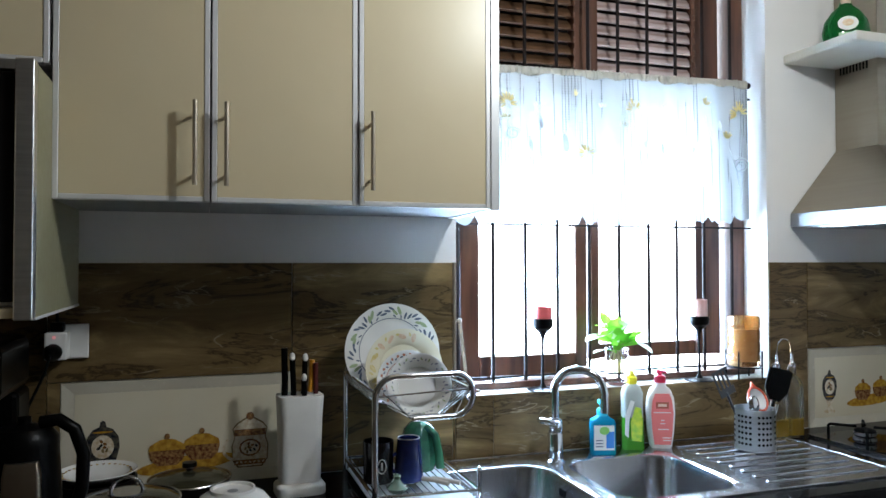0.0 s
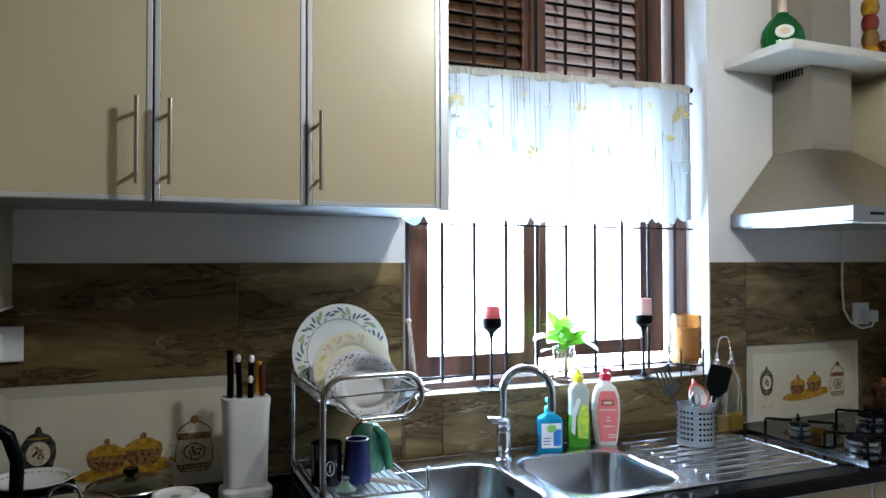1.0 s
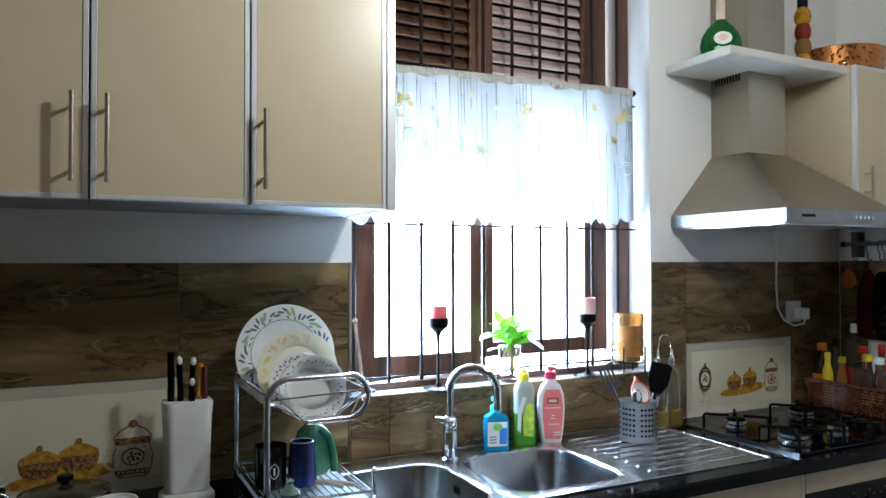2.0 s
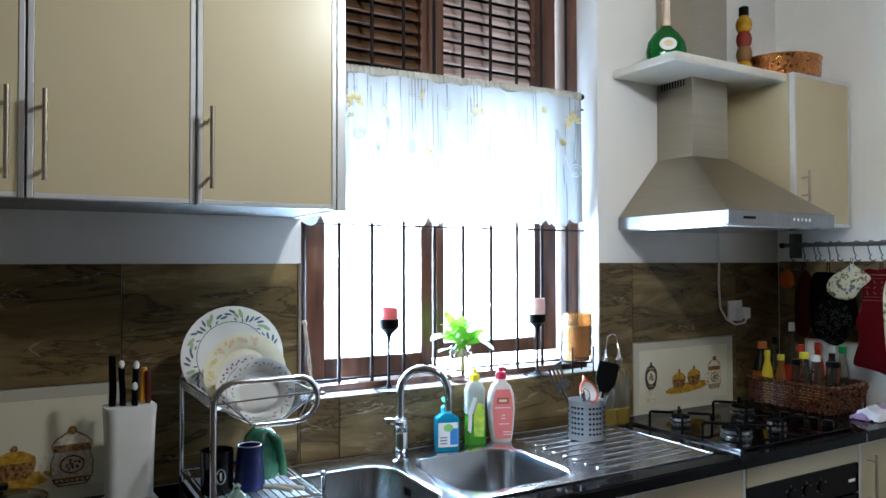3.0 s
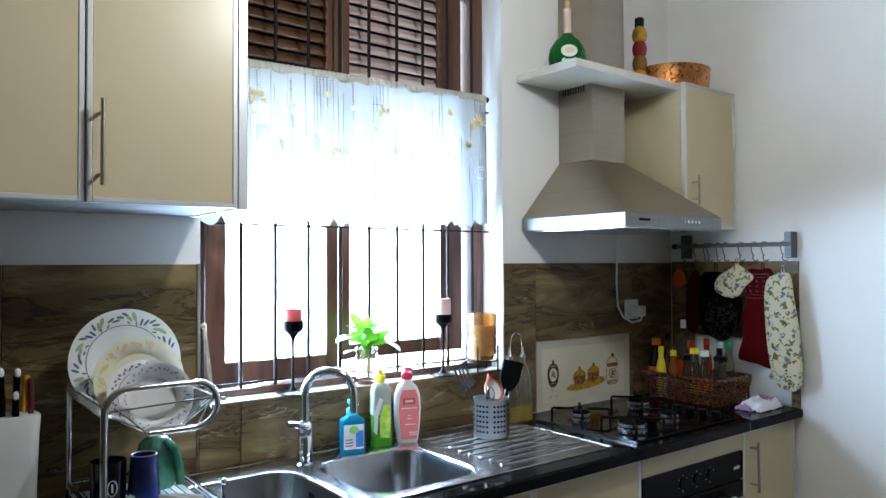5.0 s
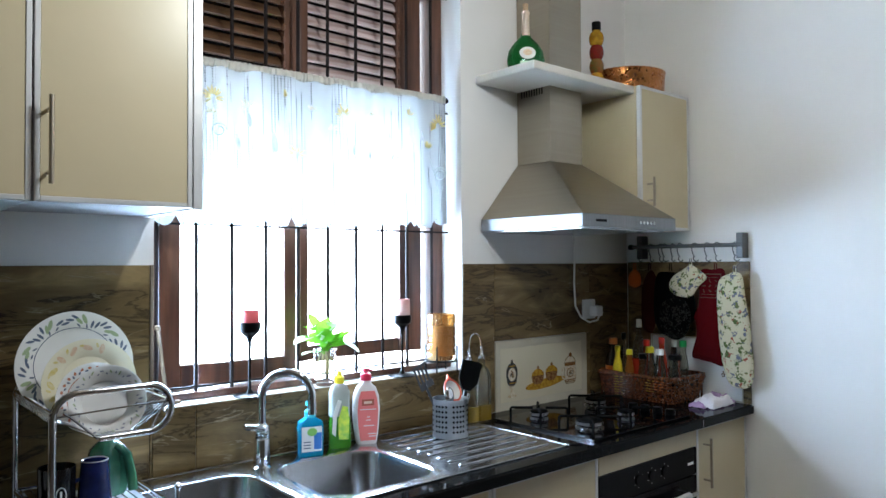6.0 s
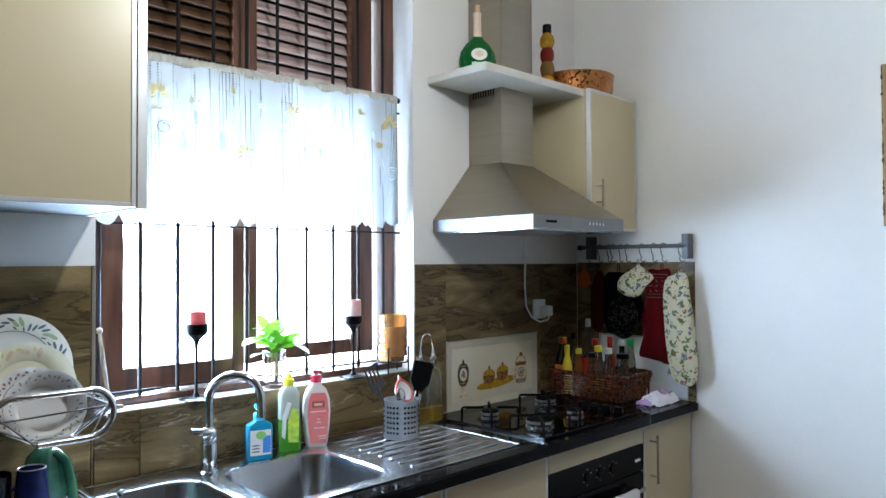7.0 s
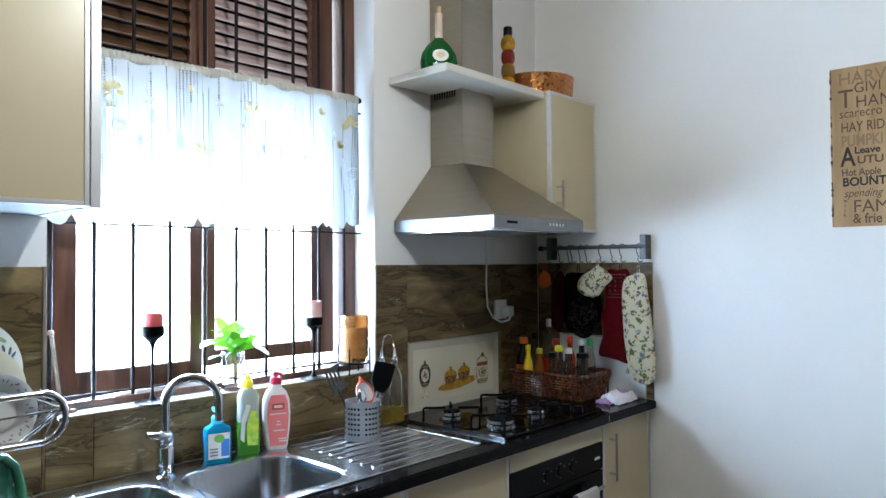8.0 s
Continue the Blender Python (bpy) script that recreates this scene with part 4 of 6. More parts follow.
dish_rack()
CREAMGLAZE = material("cream_glaze", (0.76, 0.72, 0.56), 0.12, second=(0.72, 0.66, 0.47), scale=9, coat=0.3)
NAVY = material("navy_blue_glaze", (0.015, 0.03, 0.16), 0.1, second=(0.01, 0.018, 0.09), scale=20, coat=0.4)
LEAFBLUE = material("blue_grey_glaze_print", (0.13, 0.16, 0.22), 0.2)
PALEBLUE = material("pale_blue_glaze_print", (0.25, 0.27, 0.33), 0.2)
LEAFGREEN = material("green_glaze_print", (0.36, 0.44, 0.26), 0.2)
ROSE = material("rose_glaze_print", (0.50, 0.20, 0.12), 0.2)
OCHRE = material("ochre_glaze_print", (0.55, 0.36, 0.06), 0.2)


def plate(x, y, z, r, lean, mat, label, sprigs, deep=0.018, line=None, turn=0.0, name="plate"):
    """A plate or bowl that stands on its rim, its face to the room; sprigs: rows of (angle, reach, length, width, material)."""
    p = thing(name, label, name, pose(x, y, z) @ pose(0, 0, 0, 90 - lean, 0, turn))
    k = r / 0.128
    d = deep
    prof = [(0, 0.0), (r * 0.60, 0.0), (r * 0.67, d * 0.35), (r * 0.95, d), (r, d + 0.001), (r, d - 0.002), (r * 0.94, d - 0.005), (r * 0.64, -0.006), (r * 0.58, -0.009), (0, -0.007)]
    part("body", lathe(prof, 56), mat, p, smooth=True)

    def at(rr):
        return 0.0 if rr < r * 0.6 else (d * 0.35 * (rr - r * 0.6) / (r * 0.07) if rr < r * 0.67 else d * 0.35 + d * 0.65 * (rr - r * 0.67) / (r * 0.28))
    if line:
        rr = r * 0.69
        bm = bmesh.new()
        ra = [bm.verts.new(((rr - 0.0009) * math.cos(a), (rr - 0.0009) * math.sin(a), at(rr) + 0.0006)) for a in [2 * math.pi * i / 64 for i in range(64)]]
        rb = [bm.verts.new(((rr + 0.0009) * math.cos(a), (rr + 0.0009) * math.sin(a), at(rr) + 0.0011)) for a in [2 * math.pi * i / 64 for i in range(64)]]
        for i in range(64):
            bm.faces.new((ra[i], ra[(i + 1) % 64], rb[(i + 1) % 64], rb[i]))
        part("painted_line", bm, line, p)
    for a, reach, ln, wd, sm in sprigs:
        bm = bmesh.new()
        c, s = math.cos(radians(a)), math.sin(radians(a))
        verts = []
        spin = radians(a * 3.7)
        for u, w in oval(0, 0, ln, wd, 8, spin):
            px, py = c * reach * r + u, s * reach * r + w
            verts.append(bm.verts.new((px, py, at(math.hypot(px, py)) + 0.0007)))
        bm.faces.new(verts)
        part("painted_leaf", bm, sm, p)
    return p


big = []
for k in range(9):
    a0 = 20 + k * 40
    for da in (-10, -4, 2, 8):
        big.append((a0 + da, 0.84 + 0.05 * math.sin(da * 1.3 + k), 0.010, 0.0032, LEAFBLUE))
    big += [(a0 + 19, 0.86, 0.013, 0.0048, LEAFGREEN), (a0 + 25, 0.82, 0.011, 0.0042, LEAFGREEN), (a0 + 14, 0.74, 0.006, 0.002, LEAFBLUE), (a0 - 15, 0.74, 0.006, 0.002, LEAFBLUE)]
plate(0.424, -0.125, 1.275, 0.128, 8, CERAMIC, "large white dinner plate with blue and green leaf rim", big, line=LEAFBLUE, turn=-6)
FADEDYELLOW = material("faded_yellow_print", (0.62, 0.50, 0.16), 0.2, second=(0.70, 0.62, 0.36), scale=120)
FADEDROSE = material("faded_rose_print", (0.66, 0.44, 0.30), 0.2, second=(0.72, 0.60, 0.42), scale=120)
mid = []
for k in range(10):
    a0 = 70 + k * 22
    mid += [(a0, 0.80, 0.012, 0.006, FADEDYELLOW if k > 3 else FADEDROSE), (a0 + 8, 0.86, 0.006, 0.003, FADEDYELLOW)]
plate(0.432, -0.215, 1.242, 0.100, 10, CREAMGLAZE, "cream plate with faded yellow and rose flowers", mid, turn=-6)
small = []
for k in range(26):
    small += [(k * 13.8, 0.86, 0.004, 0.003, ROSE), (k * 13.8 + 6, 0.80, 0.004, 0.002, LEAFBLUE)]
plate(0.425, -0.275, 1.216, 0.078, 10, CERAMIC, "small white side plate with a rose garland rim", small, line=ROSE, turn=-6)
tiny = []
for k in range(22):
    tiny += [(k * 16.4, 0.86 + 0.03 * math.sin(k), 0.0045, 0.0018, LEAFGREEN if k % 3 else PALEBLUE), (k * 16.4 + 7, 0.80 + 0.03 * math.sin(k * 2), 0.003, 0.0014, PALEBLUE)]
plate(0.434, -0.335, 1.213, 0.078, 12, CERAMIC, "white cereal bowl with a leafy garland rim", tiny, deep=0.035, turn=-6, name="bowl")

mug = thing("mug", "navy blue tapered mug standing on the lower rack", "mug", pose(0.425, -0.29, COUNTER + 0.0455))
part("body", lathe([(0, 0), (0.033, 0), (0.037, 0.004), (0.033, 0.05), (0.0285, 0.105), (0.0255, 0.105), (0.030, 0.05), (0.033, 0.008), (0, 0.006)], 30), NAVY, mug, smooth=True)
part("rim_line", lathe([(0.0252, 0.1045), (0.027, 0.1065), (0.0288, 0.1045)], 30), CERAMIC, mug, "pale worn rim", smooth=True)
part("handle", tube(arc((-0.030, 0, 0.045), 0.022, 80, 280, 12), 0.0045, 8), NAVY, mug, smooth=True)
jug = thing("jug", "green glazed fluted jug on the lower rack", "jug", pose(0.478, -0.20, COUNTER + 0.0455))
GREENGLAZE = material("green_glaze", (0.05, 0.20, 0.10), 0.1, second=(0.02, 0.09, 0.05), scale=14, coat=0.4)
bm = lathe([(0, 0), (0.040, 0), (0.047, 0.02), (0.046, 0.07), (0.038, 0.105), (0.022, 0.122), (0, 0.126)], 40)
for v in bm.verts:
    a = math.atan2(v.co.y, v.co.x)
    f = 1 + 0.035 * math.sin(a * 14)
    v.co.x *= f
    v.co.y *= f
part("body", bm, GREENGLAZE, jug, smooth=True)
part("handle", tube([(0.012, -0.030, 0.116), (0.030, -0.046, 0.095), (0.038, -0.052, 0.05), (0.042, -0.054, 0.012)], 0.010, 12, taper=1.15), GREENGLAZE, jug, smooth=True)
DARKMUG = material("black_glaze", (0.012, 0.012, 0.014), 0.12)
dmug = thing("mug", "black mug with a small white badge on the lower rack", "mug", pose(0.352, -0.275, COUNTER + 0.0455))
part("body", lathe([(0, 0), (0.034, 0), (0.037, 0.005), (0.038, 0.10), (0.0355, 0.10), (0.034, 0.01), (0, 0.008)], 30), DARKMUG, dmug, smooth=True)
part("badge", tube([(x, -0.0385 + 0.0006, z) for x, z in oval(0.0, 0.045, 0.010, 0.017, 20)], 0.0011, 5, closed=True), WHITE, dmug, "small white printed ring")
part("badge_mark", box(-0.002, 0.002, -0.0387, -0.0375, 0.036, 0.054), WHITE, dmug)
for i, (x, y, a) in enumerate(((0.475, -0.345, 40), (0.50, -0.35, 48))):
    k = thing("peg", "pale wooden peg lying on the lower rack", "peg", pose(x, y, COUNTER + 0.053, 0, 0, a - 90))
    part("stick", tube([(-0.035, 0, 0.002), (0.0, 0, 0.003), (0.04, 0, 0.0)], 0.006, 8), material("pale_wood", (0.42, 0.36, 0.28), 0.6), k, smooth=True)
stopper = thing("glass_stopper", "clear greenish glass stopper on the lower rack", "stopper", pose(0.375, -0.37, COUNTER + 0.0455))
part("bulb", lathe([(0, 0), (0.02, 0), (0.026, 0.01), (0.012, 0.022), (0.006, 0.03), (0.010, 0.037), (0, 0.044)], 20), material("green_glass", (0.35, 0.50, 0.42), 0.08, transmission=0.6), stopper, smooth=True)

# ---- knife block ----
kb = thing("knife_block", "white plastic knife block full of knives", "knife block", pose(0.176, -0.144, COUNTER, 0, 0, 4))


def oval_stack(levels, m=None):
    bm = bmesh.new()
    rings = []
    for hx, hy, z in levels:
        rings.append([bm.verts.new((x, y, z)) for x, y in rounded(-hx, hx, -hy, hy, min(hx, hy) * 0.55, 5)])
    for a, b in zip(rings, rings[1:]):
        for i in range(len(a)):
            bm.faces.new((a[i], a[(i + 1) % len(a)], b[(i + 1) % len(b)], b[i]))
    bm.faces.new(rings[0])
    bm.faces.new(rings[-1])
    return bm


part("body", oval_stack([(0.051, 0.036, 0.03), (0.052, 0.037, 0.10), (0.055, 0.040, 0.20), (0.058, 0.043, 0.241), (0.057, 0.042, 0.247), (0.052, 0.038, 0.247)]), WHITE, kb, smooth=True)
part("foot", oval_stack([(0.062, 0.050, 0.0), (0.062, 0.050, 0.020), (0.059, 0.047, 0.024), (0.052, 0.038, 0.028)]), WHITE, kb, smooth=True)
ORANGE = material("orange_handle", (0.62, 0.26, 0.02), 0.35)
MAROON = material("dark_red_handle", (0.09, 0.015, 0.012), 0.4)
for x, y, z0, z1, w, mat, cap in ((-0.038, 0.0, 0.255, 0.375, 0.0085, BLACK, 0), (-0.016, -0.006, 0.245, 0.358, 0.0075, BLACK, 1), (0.010, 0.006, 0.25, 0.352, 0.0075, BLACK, 1),
                                  (0.008, -0.022, 0.24, 0.305, 0.007, BLACK, 1), (0.028, 0.008, 0.26, 0.342, 0.0075, ORANGE, 0), (0.041, 0.0, 0.25, 0.335, 0.0065, MAROON, 0)):
    kn = thing("knife", "kitchen knife standing in the white knife block", "knife", pose(0.176 + x, -0.144 + y, COUNTER + z0 - 0.009, random.uniform(-3, 3), random.uniform(-4, 4), 0), "knives in the block")
    h = z1 - z0
    part("handle", tube([(0, 0, 0), (0.001, 0, h * 0.35), (0, 0, h * 0.7), (0, 0, h)], w, 10), mat, kn, smooth=True)
    if cap:
        part("butt", ball((0, -0.002, h - 0.004), w * 0.98, scale=(1, 1, 1.6)), WHITE, kn, "cream handle end", smooth=True)

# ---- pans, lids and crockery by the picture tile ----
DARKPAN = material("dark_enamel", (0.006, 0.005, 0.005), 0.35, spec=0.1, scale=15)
LIDGLASS = material("smoked_lid_glass", (0.16, 0.15, 0.09), 0.06, transmission=0.75, rough_var=0.02)


def covered_pan(x, y, r, h, label, loop):
    p = thing("covered_pan", label, "pan", pose(x, y, COUNTER))
    part("pan", lathe([(0, 0), (r * 0.86, 0), (r * 0.93, 0.01), (r, h), (r - 0.004, h), (r * 0.9, 0.014), (0, 0.006)], 44), DARKPAN, p, smooth=True)
    lid = part("lid", lathe([(r * 0.985, h + 0.002), (r * 0.7, h + 0.014), (r * 0.35, h + 0.021), (0.0, h + 0.023), (0, h + 0.0195), (r * 0.7, h + 0.0105), (r * 0.97, h + 0.001)], 48), LIDGLASS, p, "smoked glass lid", smooth=True)
    part("lid_rim", tube(arc((0, 0, h + 0.003), r, 0, 360 - 7.5, 47, "z"), 0.0028, 8, closed=True), STEEL, lid, "steel lid rim", smooth=True)
    if loop:
        part("lid_handle", tube(arc((0, 0, h + 0.022), 0.032, 0, 180, 18, "y", 1.0), 0.0042, 10), STEEL, lid, "steel loop handle", smooth=True)
        part("lid_washer", lathe([(0.038, h + 0.020), (0.038, h + 0.024), (0, h + 0.025)], 24), STEEL, lid, smooth=True)
    else:
        part("lid_handle", lathe([(0.008, h + 0.02), (0.008, h + 0.028), (0.018, h + 0.032), (0.017, h + 0.042), (0, h + 0.044)], 20), BLACK, lid, "black lid knob", smooth=True)
    return p


covered_pan(-0.215, -0.315, 0.110, 0.066, "dark covered pan with a glass lid and loop handle", True)
covered_pan(-0.090, -0.125, 0.098, 0.050, "dark covered saucepan with a steel-rimmed glass lid", False)
under = thing("casserole", "low dark casserole dish under an oval plate", "casserole", pose(-0.30, -0.105, COUNTER))
part("dish", lathe([(0, 0), (0.075, 0), (0.085, 0.01), (0.09, 0.066), (0.086, 0.066), (0.078, 0.012), (0, 0.008)], 36), DARKPAN, under, smooth=True)
op = thing("oval_plate", "white oval plate with a patterned rim on the casserole", "plate", pose(-0.30, -0.105, COUNTER + 0.066, 4, 0, 0))
part("body", lathe([(0, 0.004), (0.055, 0.004), (0.062, 0.008), (0.088, 0.019), (0.09, 0.021), (0.0905, 0.019), (0.062, 0.001), (0.05, 0), (0, 0)], 48, sx=1.0, sy=0.78), CERAMIC, op, smooth=True)
for k in range(34):
    a = 2 * math.pi * k / 34
    part("rim_flower", ball((0.076 * math.cos(a), 0.0593 * math.sin(a), 0.0152), 0.0036, seg=8, scale=(1, 1, 0.25)), OCHRE if k % 2 else REDPRINT, op)
ib = thing("bowl", "white china bowl turned upside down", "bowl", pose(0.005, -0.325, COUNTER))
part("body", lathe([(0.100, 0), (0.101, 0.004), (0.092, 0.035), (0.070, 0.062), (0.050, 0.072), (0.049, 0.079), (0.045, 0.079), (0.044, 0.072), (0, 0.071)], 44), CERAMIC, ib, smooth=True)
part("base_mark", lathe([(0.012, 0.0708), (0.012, 0.0722), (0, 0.0723)], 16), material("grey_stamp", (0.2, 0.2, 0.2), 0.5), ib, "grey stamp under the base")

# ---- kettle, coffee maker, socket ----
kt = thing("kettle", "black plastic electric kettle with a looped handle", "kettle", pose(-0.385, -0.45, COUNTER))
part("base", lathe([(0, 0), (0.078, 0), (0.08, 0.012), (0.072, 0.02), (0, 0.02)], 32), BLACK, kt, smooth=True)
part("body", lathe([(0.072, 0.02), (0.071, 0.06), (0.063, 0.19), (0.060, 0.235), (0, 0.237)], 36), BLACK, kt, "black kettle body", smooth=True)
part("lid", lathe([(0.061, 0.232), (0.060, 0.25), (0.045, 0.268), (0.012, 0.275), (0.012, 0.288), (0, 0.29)], 30), BLACK, kt, smooth=True)
part("handle", tube([(0.030, -0.012, 0.278), (0.062, -0.016, 0.282), (0.090, -0.018, 0.262), (0.106, -0.02, 0.215), (0.104, -0.02, 0.15), (0.088, -0.018, 0.095), (0.062, -0.012, 0.075)], 0.0125, 12), BLACK, kt, smooth=True)
part("body_panel", oval_stack([(0.032, 0.012, 0.045), (0.034, 0.013, 0.06), (0.032, 0.013, 0.19), (0.028, 0.011, 0.215)], None), HOODSTEEL, kt, "brushed steel body panel", smooth=True, m=Matrix.Translation((0.008, -0.058, 0)))
cm = thing("coffee_maker", "black plastic coffee maker in the dim corner", "coffee maker", pose(-0.545, -0.22, COUNTER))
part("base", box(-0.10, 0.10, -0.16, 0.12, 0, 0.05, 0.012), BLACK, cm)
part("column", box(-0.10, 0.10, 0.0, 0.12, 0.05, 0.30, 0.012), BLACK, cm)
part("head", box(-0.10, 0.10, -0.16, 0.12, 0.30, 0.42, 0.02), BLACK, cm)
part("jug", lathe([(0, 0.055), (0.06, 0.055), (0.075, 0.10), (0.07, 0.17), (0.05, 0.20), (0.05, 0.215), (0, 0.215)], 26, m=Matrix.Translation((0, -0.085, 0))), BLACKGLASS, cm, "dark glass jug", smooth=True)


def socket(x, z, label, w=0.086):
    s = thing("wall_socket", label, "socket", pose(x, 0.0, z))
    part("plate", box(0, w, -0.010, 0.0, 0, w, 0.003), WHITE, s)
    return s


s1 = socket(-0.42, 1.275, "white wall socket with a black plug and red light")
part("adapter", box(-0.006, 0.044, -0.058, -0.010, 0.002, 0.070, 0.004), WHITE, s1, "white cube adapter")
part("indicator", rod((0.016, -0.0578, 0.058), (0.016, -0.0592, 0.058), 0.0035, 10), glow_material("red_pilot_light", (1.0, 0.05, 0.03), 0.6), s1, "small red pilot light")
part("plug", lathe([(0.021, 0), (0.021, 0.012), (0.012, 0.026), (0.005, 0.034), (0, 0.034)], 20, m=pose(0.014, -0.058, 0.022, 90)), BLACK, s1, "round black plug", smooth=True)
part("plug", box(0.006, 0.036, -0.05, -0.022, 0.070, 0.094, 0.004), BLACK, s1, "black plug")
part("cord", tube([(0.02, -0.035, 0.09), (0.018, -0.035, 0.125), (0.0, -0.04, 0.14)], 0.0035, 8), BLACK, s1, "black cord", smooth=True)
part("cord", tube([(0.014, -0.090, 0.022), (0.005, -0.10, -0.02), (-0.03, -0.10, -0.10), (-0.05, -0.12, -0.20)], 0.0035, 8), BLACK, s1, "black cord", smooth=True)
s2 = socket(2.515, 1.268, "white wall socket with the hood's white plug")
part("plug", box(0.038, 0.082, -0.055, -0.010, 0.012, 0.058, 0.006), WHITE, s2, "white plug")
part("cord", tube([(0.060, -0.05, 0.014), (0.048, -0.05, -0.004), (0.01, -0.035, -0.012), (-0.03, -0.02, 0.01), (-0.058, -0.012, 0.06), (-0.066, -0.012, 0.16), (-0.06, -0.012, 0.30), (-0.075, -0.02, 0.372)], 0.0042, 10), WHITE, s2, "white cord to the hood", smooth=True)

# ---- open corner unit ----
cu = thing("corner_shelf_unit", "open cream wall unit with aluminium edges, half full", "shelf unit", pose(-0.86, 0, 1.412))
# right side panel, darker than the cream one opposite
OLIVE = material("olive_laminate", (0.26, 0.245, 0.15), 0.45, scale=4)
part("side_panel", box(0.482, 0.50, -0.50, 0.0, 0, 0.478), OLIVE, cu, "darker olive side panel")
part("front_edge", box(0.470, 0.502, -0.53, -0.50, -0.004, 0.48, 0.002, 1), ALU, cu, "bright aluminium front edge")
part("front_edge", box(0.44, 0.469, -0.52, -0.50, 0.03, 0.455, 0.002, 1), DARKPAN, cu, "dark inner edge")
part("bottom_edge", box(0.484, 0.5025, -0.50, -0.001, -0.006, 0.0, 0.001, 1), FRAME, cu)
part("side_panel", box(0.0, 0.018, -0.53, 0.0, 0, 0.478), CREAM, cu)
part("bottom_board", box(0.018, 0.482, -0.52, 0.0, 0, 0.018), CREAM, cu)
part("top_board", box(0.018, 0.482, -0.52, 0.0, 0.46, 0.478), ALU, cu)
# back and shelf boards carry the inside's dimness in their colour
part("back_board", box(0.018, 0.482, -0.012, -0.001, 0.018, 0.46), DARKPAN, cu, "back board darkened for the dim inside")
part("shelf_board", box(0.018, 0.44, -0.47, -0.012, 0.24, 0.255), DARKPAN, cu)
YELLOW = material("yellow_packaging", (0.75, 0.58, 0.02), 0.4, second=(0.68, 0.48, 0.02), scale=14)
for x, z, h, mat, lab in ((-0.425, 1.430, 0.10, CERAMIC, "small white packet on the corner shelf"), (-0.435, 1.667, 0.13, YELLOW, "bright yellow food packet on the corner shelf"), (-0.51, 1.667, 0.15, YELLOW, "tall yellow food packet on the corner shelf"), (-0.51, 1.430, 0.13, DARKPAN, "dark tin on the corner shelf")):
    b = thing("food_packet", lab, "packet", pose(x, -0.43, z))
    part("packet", box(-0.03, 0.03, -0.03, 0.04, 0, h, 0.004), mat, b)
    part("printed_band", box(-0.031, 0.031, -0.0315, -0.0305, h * 0.25, h * 0.4), material("red_print", (0.45, 0.03, 0.02), 0.4), b)


# ---- window sill ----
REDWAX = material("red_wax", (0.70, 0.13, 0.12), 0.45, second=(0.60, 0.08, 0.085), scale=20)
PINKWAX = material("pink_white_wax", (0.75, 0.55, 0.50), 0.45, second=(0.70, 0.34, 0.30), scale=16)


def candlestick(x, y, wax, label, h, top):
    c = thing("candlestick", label, "candlestick", pose(x, y, 1.118), "candlesticks on the sill")
    part("base", lathe([(0, 0), (0.0485, 0), (0.0495, 0.002), (0.04, 0.005), (0.012, 0.008), (0.005, 0.02), (0.0045, 0.06)], 36), BLACK, c, smooth=True)
    part("stem", lathe([(0.0045, 0.05), (0.0042, h * 0.6), (0.0055, h * 0.72), (0.011, h * 0.79), (0.022, h * 0.84)], 16), BLACK, c, smooth=True)
    part("cup", lathe([(0, h * 0.83), (0.020, h * 0.83), (0.031, h * 0.87), (0.0335, h * 0.92), (0.033, h), (0.030, h), (0.030, h * 0.93), (0, h * 0.9)], 30), BLACK, c, smooth=True)
    part("candle", lathe([(0.028, h * 0.92), (0.0285, h + top * 0.7), (0.027, h + top), (0.024, h + top - 0.004), (0.010, h + top - 0.008), (0, h + top - 0.009)], 28), wax, c, "partly burnt candle", smooth=True)
    part("wick", rod((0, 0, h + top - 0.009), (0.001, 0, h + top), 0.001, 6), BLACK, c)


candlestick(0.947, 0.022, REDWAX, "tall black candlestick with a red candle", 0.222, 0.036)
candlestick(1.530, 0.022, PINKWAX, "tall black candlestick with a pink and white candle", 0.216, 0.056)

vase = thing("glass_vase", "clear cut-glass tumbler of water holding a cutting", "vase", pose(1.216, 0.030, 1.118))
bm = lathe([(0, 0), (0.029, 0), (0.031, 0.004), (0.037, 0.118), (0.0345, 0.118), (0.028, 0.012), (0, 0.010)], 36)
for v in bm.verts:
    if 0.003 < v.co.z < 0.07 and math.hypot(v.co.x, v.co.y) > 0.0305:
        f = 1 + 0.03 * math.sin(12 * math.atan2(v.co.y, v.co.x))
        v.co.x *= f
        v.co.y *= f
g = part("tumbler", bm, GLASS, vase, smooth=True)
g.visible_shadow = False
plant = thing("pothos_cutting", "bright green pothos cutting with trailing leaves in water", "plant", pose(1.216, 0.030, 1.13))
LEAF = cloth_material("pothos_leaf", (0.16, 0.42, 0.03), 0.42, weave=200)
PALELEAF = cloth_material("pale_leaf", (0.55, 0.62, 0.44), 0.35, weave=200)
ROOT = material("pale_roots", (0.34, 0.28, 0.12), 0.7)
rnd = random.Random(4)
bm = bmesh.new()
for i in range(22):
    a, r = rnd.uniform(0, 6.28), rnd.uniform(0.004, 0.026)
    x, y = r * math.cos(a), r * math.sin(a)
    tube([(x * 0.4, y * 0.4, 0.10), (x + rnd.uniform(-.006, .006), y, 0.07), (x * 1.1, y * 1.1 + rnd.uniform(-.006, .006), 0.045), (x * 0.8, y * 0.8, 0.028)], 0.0012, 5, bm=bm)
part("roots", bm, ROOT, plant, "tangled pale roots")


